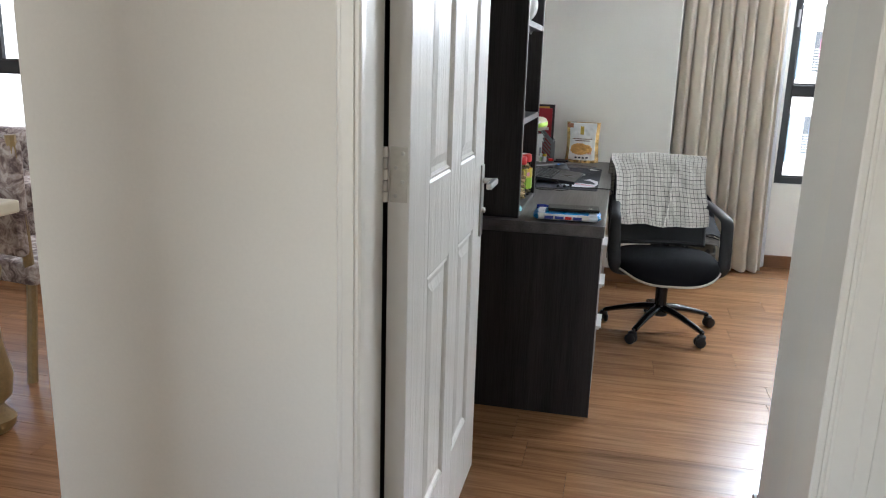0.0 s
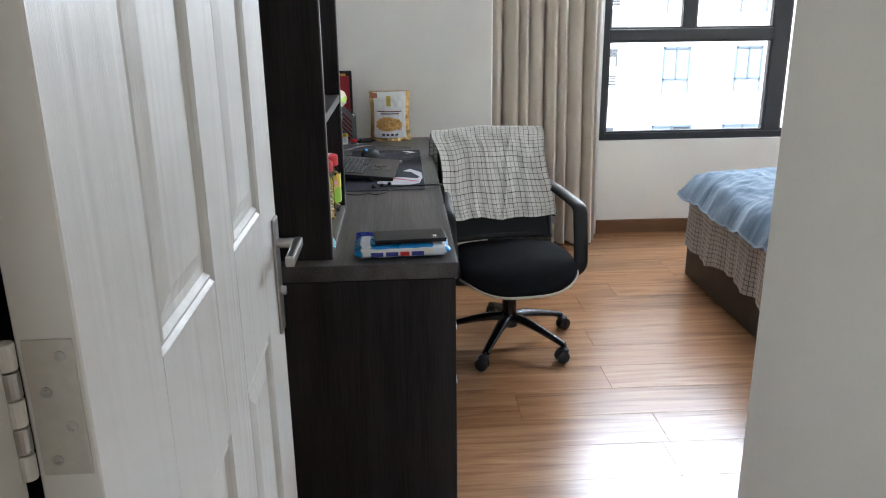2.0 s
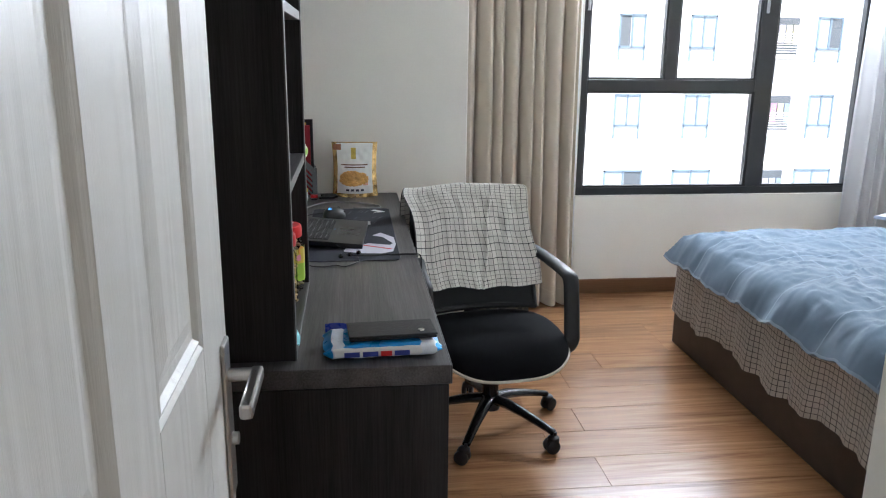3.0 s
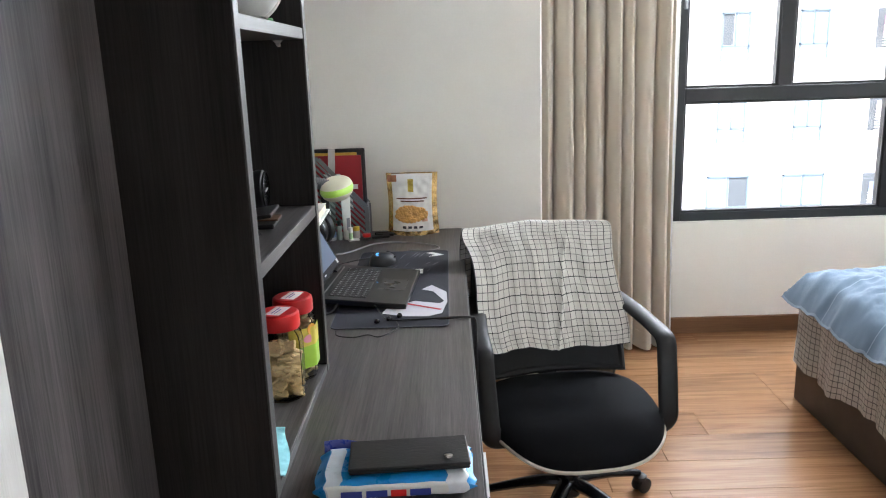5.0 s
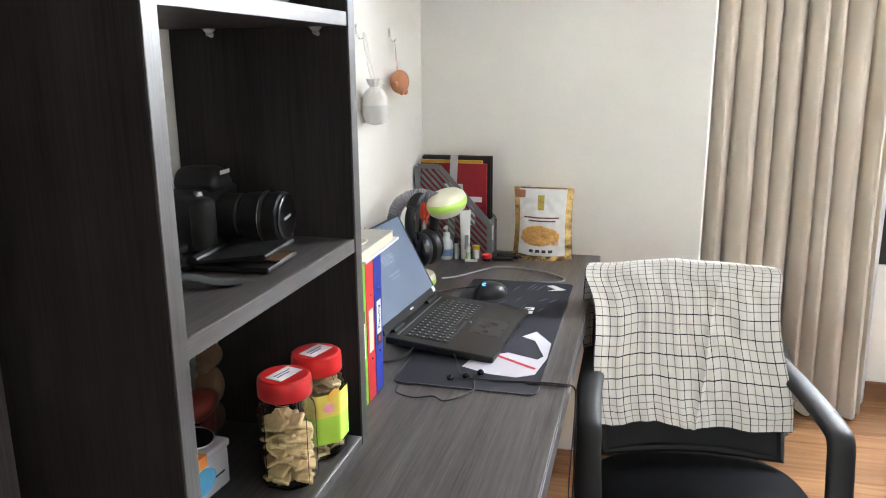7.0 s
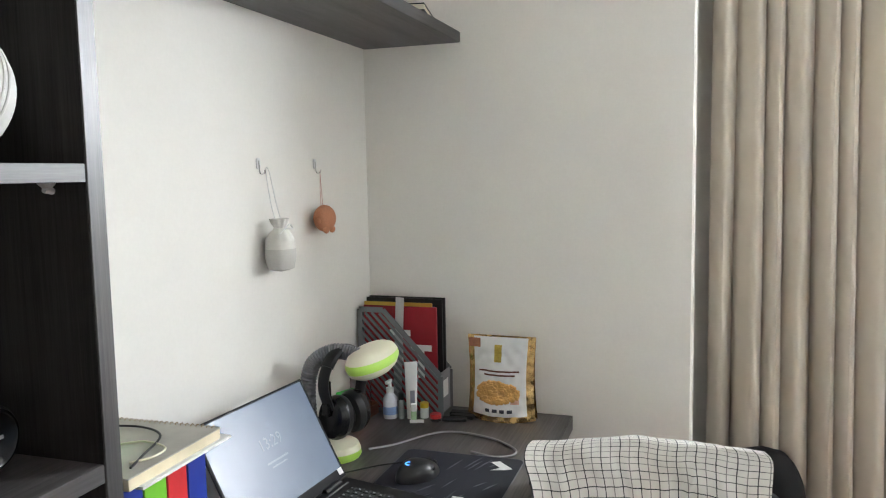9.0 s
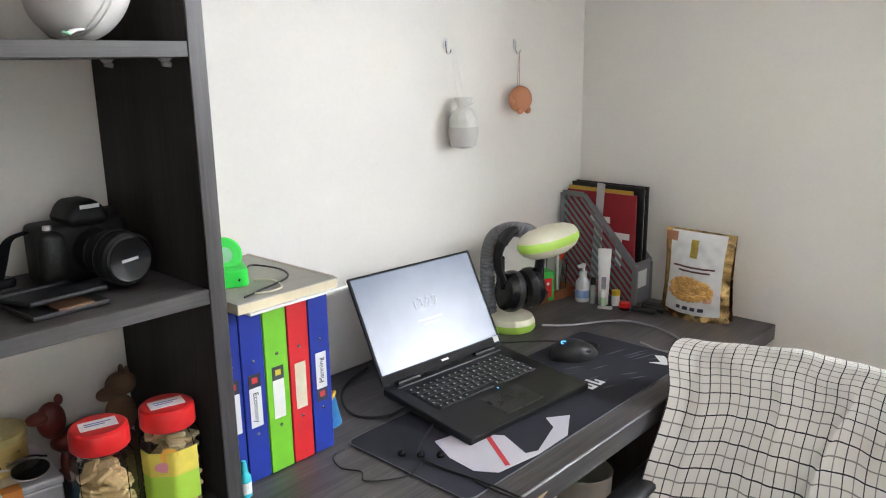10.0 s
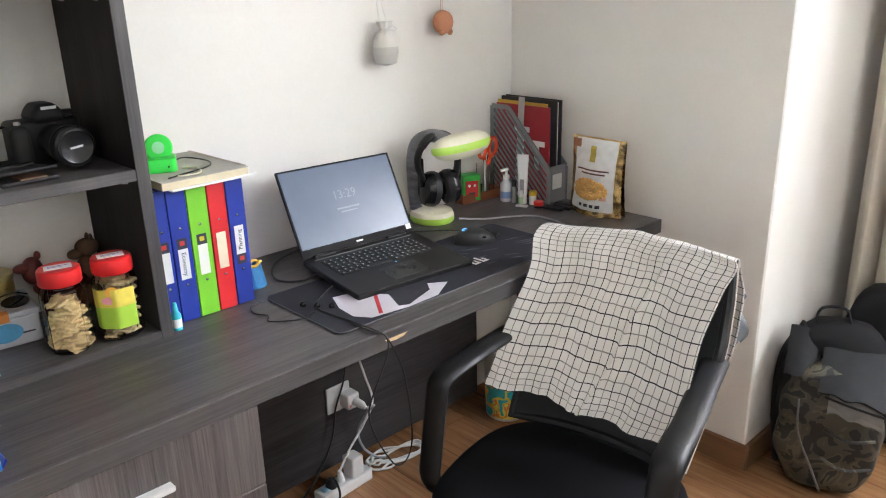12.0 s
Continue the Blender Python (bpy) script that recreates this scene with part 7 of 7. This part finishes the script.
def shelf_pocket_things():
    w = thing("open_wallet", T((-0.462, 3.198, S1)) @ pose(0, 0, 0, 0, 0, 4) @ Matrix.Diagonal((1.25, 0.95, 1.35, 1)), "black bifold wallet lying half open on the shelf", "wallet")
    part("lower_flap", box((-0.045, -0.055, 0), (0.045, 0.055, 0.006), 0.002, seg=2), black_leather, w)
    part("upper_flap", box((-0.045, -0.055, 0), (0.043, 0.055, 0.005), 0.002, m=T((0, 0, 0.010)) @ pose(0, 0, 0, 0, -7, 0), seg=2), black_leather, w)
    part("fold", tube([(-0.046, -0.05, 0.008), (-0.046, 0.05, 0.008)], 0.007, 8, flat=0.9), black_leather, w)
    part("card", box((-0.03, -0.02, 0.0065), (0.047, 0.030, 0.0085)), plain("brown_leather", (0.14, 0.07, 0.035), 0.6), w, "brown leather tab")
    k = thing("wrist_watch", T((-0.530, 3.088, S1)) @ pose(0, 0, 0, 0, 0, 4) @ Matrix.Scale(1.2, 4), "steel wrist watch with a grey strap", "watch")
    part("case", lathe([(0, 0.004), (0.018, 0.004), (0.020, 0.007), (0.020, 0.013), (0.017, 0.016), (0, 0.016)], 28), steel, k, smooth=True)
    part("dial", lathe([(0, 0.0162), (0.0155, 0.0162), (0, 0.0166)], 28), plain("white_dial", (0.6, 0.6, 0.58), 0.3), k)
    part("strap", tube(curve_points([(0.015, -0.006, 0.008), (0.045, -0.012, 0.010), (0.075, -0.006, 0.004), (0.095, 0.005, 0.003)]), 0.010, 8, flat=0.18), plain("grey_strap", (0.07, 0.075, 0.08), 0.55), k, "grey rubber strap", True)
    part("strap", tube(curve_points([(-0.015, 0.004, 0.008), (-0.035, 0.006, 0.010), (-0.055, 0.0, 0.004)]), 0.010, 8, flat=0.18), bpy.data.materials["grey_strap"], k, smooth=True)
    c = thing("glasses_case", T((-0.515, 2.998, S1)) @ pose(0, 0, 0, 0, 0, -14), "glossy black oval case on the shelf", "case")
    def egg(u, v):
        a, b_ = 2 * math.pi * u, math.pi * v
        return (math.sin(b_) * math.cos(a) * 0.035, -math.cos(b_) * 0.052, 0.022 + math.sin(b_) ** 0.8 * math.sin(a) * 0.0218)
    bm = grid_sheet(32, 18, egg)
    bmesh.ops.remove_doubles(bm, verts=bm.verts[:], dist=0.0003)
    part("shell", bm, black_gloss, c, smooth=True)
    part("clasp", box((0.034, -0.006, 0.019), (0.0365, 0.006, 0.022), 0.001), chrome, c)
    b = thing("sling_bag", T((-0.612, 2.976, S1)) @ pose(0, 0, 0, 0, 0, 8), "black nylon sling bag standing on the shelf", "bag")
    nyl = plain("black_coated_nylon", (0.020, 0.021, 0.023), 0.45, vary=0.2, grain=300, bump=0.2)
    part("body", box((-0.04, -0.075, 0.0), (0.030, 0.070, 0.255), 0.028, seg=4), nyl, b, smooth=True)
    part("front_pocket", box((0.022, -0.06, 0.015), (0.046, 0.058, 0.205), 0.016, seg=3), nyl, b, smooth=True)
    part("piping", tube([(0.044, y, z + 0.11) for y, z in rounded(0.105, 0.18, 0.02) + rounded(0.105, 0.18, 0.02)[:1]], 0.0022, 6), black_gloss, b)
    part("zip_pull", box((0.046, -0.004, 0.10), (0.049, 0.006, 0.15), 0.001), grey_plastic, b, "grey zip pull")
    part("zip", box((0.0455, -0.002, 0.045), (0.0475, 0.004, 0.12), 0.0006), black_gloss, b)
    part("side_pocket", box((-0.03, 0.066, 0.0), (0.022, 0.092, 0.15), 0.016, seg=3), nyl, b, smooth=True)


shelf_pocket_things()


# ---- upper shelf ----
def upper_shelf():
    h = thing("headphone_case", T((-0.457, 3.256, S2 + 0.001)) @ pose(0, 0, 0, 0, 0, -78) @ pose(0, 0, 0, 0, -20, 0) @ Matrix.Diagonal((1.0, 0.90, 1.03, 1)), "white zipped oval hard case with a green mark", "case")
    pale = plain("pale_grey_shell", (0.68, 0.67, 0.64), 0.55, vary=0.06, grain=300, bump=0.12)
    def shell(u, v):
        a, b_ = 2 * math.pi * u, math.pi * v
        r = math.sin(b_) ** 0.75
        return (-math.cos(b_) * 0.056, r * math.cos(a) * 0.088, 0.0755 + r * math.sin(a) * 0.075)
    bm = grid_sheet(48, 24, shell)
    bmesh.ops.remove_doubles(bm, verts=bm.verts[:], dist=0.0004)
    bmesh.ops.recalc_face_normals(bm, faces=bm.faces[:])
    part("shell", bm, pale, h, smooth=True)
    for dx in (-0.004, 0.004):
        part("zip_track", tube([(dx, 0.0885 * math.cos(a * math.pi / 24), 0.0755 + 0.0752 * math.sin(a * math.pi / 24)) for a in range(49)], 0.0017, 6), pale, h)
    part("zip_pull", tube([(0.006, 0.045, 0.012), (0.022, 0.053, 0.004), (0.034, 0.06, -0.006)], 0.005, 8, flat=0.35), white_plastic, h, "white zip pull")
    part("pull_tip", lathe([(0, 0), (0.006, 0), (0.005, 0.003), (0, 0.004)], 14, m=T((0.034, 0.06, -0.006))), plain("mint_plastic", (0.25, 0.6, 0.35), 0.4), h, "mint tip")
    part("mark", lathe([(0, 0), (0.019, 0), (0.019, 0.0006), (0, 0.001)], 24, m=T((0.0556, 0.004, 0.082)) @ pose(0, 0, 0, 0, 86, 2)), neon_green, h, "green round mark")
    solo("pink_pouch", box((-0.05, -0.04, 0), (0.05, 0.05, 0.14), 0.03, seg=4), plain("pink_fabric", (0.55, 0.28, 0.30), 0.85, vary=0.3, grain=60, bump=0.3), T((-0.60, 3.12, S2)), "dusty pink soft pouch on the shelf", "pouch", smooth=True)


upper_shelf()


# ---- wall hooks ----
def hook(y, z):
    h = thing("wall_hook", T((XL, y, z)), "small white adhesive wall hook with a metal wire", "hook", "hooks on the wall")
    part("pad", slab(0.016, 0.026, 0.006, 0, 0.003, T((0.0005, 0, 0.012)) @ UP_X, 0.0008), white_plastic, h)
    part("wire", tube(curve_points([(0.003, 0, 0.018), (0.005, 0, -0.006), (0.010, 0.0, -0.013), (0.018, 0.0, -0.010), (0.020, 0.0, -0.003)]), 0.0016, 6), chrome, h)
    return h


hook(4.240, 1.470)
hook(4.516, 1.470)


def sachet():
    s = thing("linen_sachet", T((XL + 0.040, 4.260, 1.228)) @ Matrix.Diagonal((1.1, 1.14, 1.06, 1)), "white and grey linen sachet hanging from a hook", "sachet")
    def bag(u, v):
        a = 2 * math.pi * u
        prof = ((0, 0.0), (0.05, 0.028), (0.3, 0.034), (0.6, 0.032), (0.75, 0.022), (0.82, 0.011), (0.9, 0.017), (1.0, 0.021))
        for (v0, r0), (v1, r1) in zip(prof, prof[1:]):
            if v <= v1:
                r = r0 + (r1 - r0) * (v - v0) / (v1 - v0)
                break
        k = 1 + 0.07 * math.sin(a * 9) * max(0, v - 0.45) * 2
        return (math.cos(a) * r * 0.95 * k, math.sin(a) * r * k, v * 0.118)
    bm = grid_sheet(54, 30, bag)
    low = bmesh.new()
    part("linen_bag", bm, plain("white_linen", (0.72, 0.70, 0.65), 0.9, vary=0.08, grain=400, bump=0.3), s, smooth=True)
    low.free()
    def band(u, v):
        x, y, z = bag(u, 0.02 + v * 0.42)
        return (x * 1.012, y * 1.012, z)
    part("grey_band", grid_sheet(54, 10, band), plain("grey_linen", (0.58, 0.56, 0.52), 0.9, vary=0.1, grain=400, bump=0.3), s, "grey lower band", True)
    part("cord", tube(curve_points([(0.0, -0.008, 0.098), (-0.012, -0.010, 0.15), (-0.024, -0.006, 0.222), (-0.018, -0.004, 0.223), (-0.008, 0.004, 0.15), (0.004, 0.008, 0.098)]), 0.0009, 5), paper_white, s, "white cord")
    part("bow", tube(curve_points([(0.012, -0.02, 0.085), (0.014, 0.0, 0.098), (0.014, 0.018, 0.104), (0.016, 0.024, 0.094), (0.014, 0.0, 0.096), (0.012, 0.012, 0.078)]), 0.0022, 6, flat=0.4), paper_white, s)


sachet()
bm = bmesh.new()
for (x, y, z), r in (((0, 0, 0), 0.029), ((0.010, -0.014, -0.024), 0.008), ((0.010, 0.014, -0.024), 0.008), ((0.0, 0.026, -0.004), 0.007), ((0, -0.026, -0.004), 0.007)):
    own = bmesh.new()
    bmesh.ops.create_icosphere(own, subdivisions=3, radius=r, matrix=T((x, y, z)) @ Matrix.Diagonal((0.8, 1, 1, 1)))
    put(own, bm)
solo("plush_charm", bm, plain("salmon_plush", (0.55, 0.24, 0.13), 0.9, vary=0.15, grain=300, bump=0.3), T((XL + 0.036, 4.497, 1.339)) @ Matrix.Scale(1.22, 4), "round salmon plush charm hanging from a hook", "charm", smooth=True)
cable("charm_string", [(XL + 0.028, 4.494, 1.371), (XL + 0.022, 4.504, 1.42), (XL + 0.017, 4.516, 1.4575), (XL + 0.016, 4.518, 1.4575), (XL + 0.022, 4.51, 1.42), (XL + 0.030, 4.500, 1.371)], 0.0008, plain("pink_cord", (0.6, 0.35, 0.3), 0.7), "thin pink cord of the plush charm")
solo("charm_tag", box((-0.001, -0.005, -0.012), (0.001, 0.005, 0.0), 0.0005), cable_black, T((XL + 0.034, 4.501, 1.315)), "small black fabric tag under the charm", "tag")


# ---- under the desk ----
PXB = XL + 0.065


def power():
    o = thing("wall_socket", T((PXB, 3.981, 0.262)), "white double socket with a plug adapter", "socket")
    part("plate", box((0.0005, -0.043, -0.043), (0.009, 0.043, 0.043), 0.003, seg=2), white_plastic, o)
    a = part("adapter", box((0.009, 0.0, -0.028), (0.055, 0.045, 0.022), 0.006, seg=2), white_plastic, o, "white plug adapter")
    part("indicator", box((0.055, 0.006, -0.018), (0.056, 0.012, -0.010)), plain("pink_neon", (0.7, 0.25, 0.25), 0.4), a)
    part("plug", tube([(0.055, 0.028, -0.004), (0.085, 0.030, -0.006), (0.10, 0.032, -0.012)], 0.011, 10, radii=[0.013, 0.012, 0.005]), white_plastic, o, "white plug", True)
    s = thing("power_strip", T((-0.528, 3.928, 0.0)) @ pose(0, 0, 0, 0, 0, 4), "white power strip with two plugs on the floor", "power strip")
    part("body", box((-0.027, -0.10, 0), (0.027, 0.09, 0.038), 0.006, seg=2), white_plastic, s)
    part("charger", box((-0.022, 0.012, 0.038), (0.026, 0.058, 0.105), 0.006, seg=2), white_plastic, s, "white charger block")
    part("switch", box((-0.012, -0.088, 0.038), (0.012, -0.066, 0.042), 0.002), plain("pale_blue_switch", (0.3, 0.55, 0.7), 0.4), s, "pale blue switch")
    part("black_plug", lathe([(0, 0.038), (0.018, 0.038), (0.018, 0.052), (0.010, 0.066), (0, 0.068)], 18, m=T((0, -0.052, 0))), black_plastic, s, smooth=True)
    part("white_plug", tube([(0.0, -0.015, 0.038), (0.0, -0.017, 0.075)], 0.011, 10, radii=[0.013, 0.006]), white_plastic, s)


power()
cable("white_power_cord", [(-0.600, 4.045, 0.52), (-0.595, 4.048, 0.42), (-0.575, 4.062, 0.32), (-0.548, 4.066, 0.24), (-0.540, 4.02, 0.18), (-0.538, 3.96, 0.12), (-0.530, 3.914, 0.072)], 0.0035, cable_white, "white cord from the socket to the power strip")
cable("grey_power_cord", [(-0.513, 4.013, 0.250), (-0.520, 4.050, 0.242), (-0.555, 4.045, 0.20), (-0.585, 4.030, 0.13), (-0.588, 4.050, 0.06), (-0.570, 4.085, 0.02), (-0.552, 4.110, 0.012)], 0.0042, cable_grey, "pale cord looping down from the plug")
coil = []
for k in range(64):
    a = k * 2 * math.pi / 16
    r = 0.052 + 0.008 * math.sin(k * 0.7)
    coil.append((-0.545 + r * 0.75 * math.cos(a) + 0.004 * (k % 5), 4.140 + r * 1.75 * math.sin(a + 0.12 * (k // 16)) + 0.02 * math.cos(a), 0.006 + 0.0022 * (k // 10) + 0.003 * (1 + math.sin(k * 1.3))))
solo("coiled_cord", tube(curve_points(coil, 4), 0.0036, 7), cable_white, Matrix.Identity(4), "coiled white extension cord on the floor", "cable", smooth=True)
cable("black_power_cord", [(-0.525, 3.876, 0.066), (-0.490, 3.872, 0.070), (-0.470, 3.865, 0.03), (-0.475, 3.82, 0.006), (-0.49, 3.76, 0.006), (-0.50, 3.68, 0.006), (-0.46, 3.60, 0.006)], 0.0035, cable_black, "black cord running along the floor")
cable("black_hanging_cord", [(-0.600, 4.035, 0.55), (-0.598, 4.005, 0.34), (-0.594, 3.960, 0.24), (-0.588, 3.935, 0.15), (-0.585, 3.88, 0.06), (-0.570, 3.80, 0.008), (-0.545, 3.72, 0.006)], 0.003, cable_black, "black cord hanging against the desk back")
cable("audio_cable", [(-0.20, 3.70, DZ + 0.005), (-0.12, 3.712, DZ + 0.004), (-0.060, 3.715, DZ + 0.004), (-0.034, 3.722, DZ - 0.004), (-0.030, 3.745, 0.70), (-0.030, 3.765, 0.64), (-0.032, 3.780, 0.54), (-0.034, 3.782, 0.46), (-0.034, 3.765, 0.422), (-0.034, 3.735, 0.420), (-0.034, 3.706, 0.462), (-0.034, 3.676, 0.53), (-0.032, 3.664, 0.59), (-0.030, 3.690, 0.65), (-0.030, 3.722, 0.71), (-0.034, 3.722, DZ - 0.003), (-0.060, 3.706, DZ + 0.004), (-0.13, 3.704, DZ + 0.004)], 0.0018, cable_black, "black cord looping over the desk's front edge")
cable("audio_cable", [(-0.20, 3.70, DZ + 0.005), (-0.26, 3.70, DZ + 0.007), (-0.285, 3.745, DZ + 0.018), (-0.30, 3.78, DZ + 0.022)], 0.0016, cable_black, "black earphone cord on the mat")
cable("grey_thin_cord", [(-0.235, 3.685, DZ + 0.006), (-0.23, 3.64, DZ + 0.003), (-0.27, 3.585, DZ + 0.003), (-0.30, 3.60, DZ + 0.003), (-0.335, 3.585, DZ + 0.003), (-0.375, 3.60, DZ + 0.003), (-0.385, 3.635, DZ + 0.003)], 0.0015, cable_black, "thin black cord curling on the desk")
cable("laptop_power_cord", [(-0.40, 3.805, DZ + 0.02), (-0.42, 3.77, DZ + 0.006), (-0.47, 3.735, DZ + 0.004), (-0.54, 3.76, DZ + 0.004), (-0.60, 3.82, DZ + 0.004), (-0.64, 3.92, DZ + 0.004)], 0.003, cable_black, "black laptop power cord on the desk")
for x, y in ((-0.255, 3.702), (-0.285, 3.682), (-0.228, 3.725)):
    e = thing("earphone", T((x, y, DZ + 0.003)) @ pose(0, 0, 0, 0, 20, x * 900), "small black earphone lying on the mat", "earphone", "earphones on the mat")
    part("bud", lathe([(0, 0), (0.006, 0.001), (0.0075, 0.005), (0.006, 0.010), (0.0035, 0.012), (0, 0.012)], 14), black_gloss, e, smooth=True)
    part("stem", tube([(0.004, 0, 0.004), (0.014, 0, 0.003)], 0.0022, 6), black_plastic, e)


def bin_tub():
    b = thing("plastic_tub", T((-0.472, 4.602, 0)), "milky plastic tub with bright yellow and turquoise print", "tub")
    milky = plain("milky_tub", (0.5, 0.48, 0.42), 0.35, vary=0.1)
    part("wall", lathe([(0, 0), (0.068, 0), (0.072, 0.004), (0.082, 0.26), (0.084, 0.262), (0.084, 0.266), (0.079, 0.266), (0.070, 0.006), (0, 0.006)], 36), milky, b, smooth=True)
    m, n, l, bs = nodes_of("bright_tub_print")
    mp = coords(n, l, (1, 1, 1))
    t = noise_of(n, l, mp, 26, 1, 0.4, 0.8)
    r = ramp(n, [(0.36, (0.03, 0.42, 0.45)), (0.44, (0.75, 0.55, 0.05)), (0.56, (0.72, 0.2, 0.03)), (0.64, (0.75, 0.6, 0.08))])
    r.color_ramp.interpolation = "CONSTANT"
    l.new(t.outputs[0], r.inputs[0])
    l.new(r.outputs[0], bs.inputs["Base Color"])
    bs.inputs["Roughness"].default_value = 0.4
    part("printed_sleeve", lathe([(0.0728, 0.012), (0.0775, 0.135)], 36), m, b, "bright printed sleeve", True)


bin_tub()

# ---- floor planks ----
def planks():
    """Rows of long planks; the last one of a row is cut to the wall."""
    base = bpy.data.objects["floor"]
    rnd = random.Random(11)

    def plank_mesh(length):
        bm = box((0, 0, -0.009), (length, 0.1888, 0.0), 0.0006)
        me = bpy.data.meshes.new("plank")
        bm.to_mesh(me)
        bm.free()
        me.materials.append(oak_floor)
        return me

    whole = plank_mesh(1.2125)
    y = -2.17
    while y < WY - 0.02:
        first = PX if y > 5.0 else -6.1
        last = 0.47 if y < YB - 0.19 else XR
        x = first - rnd.random() * 1.15
        while x < last - 0.02:
            a, b = max(x, first), min(x + 1.2125, last)
            if b - a > 0.03:
                ob = new("plank", whole if b - a > 1.2 else plank_mesh(b - a))
                ob.parent = base
                ob.location = (a, y, 0)
            x += 1.2135
        y += 0.190


planks()
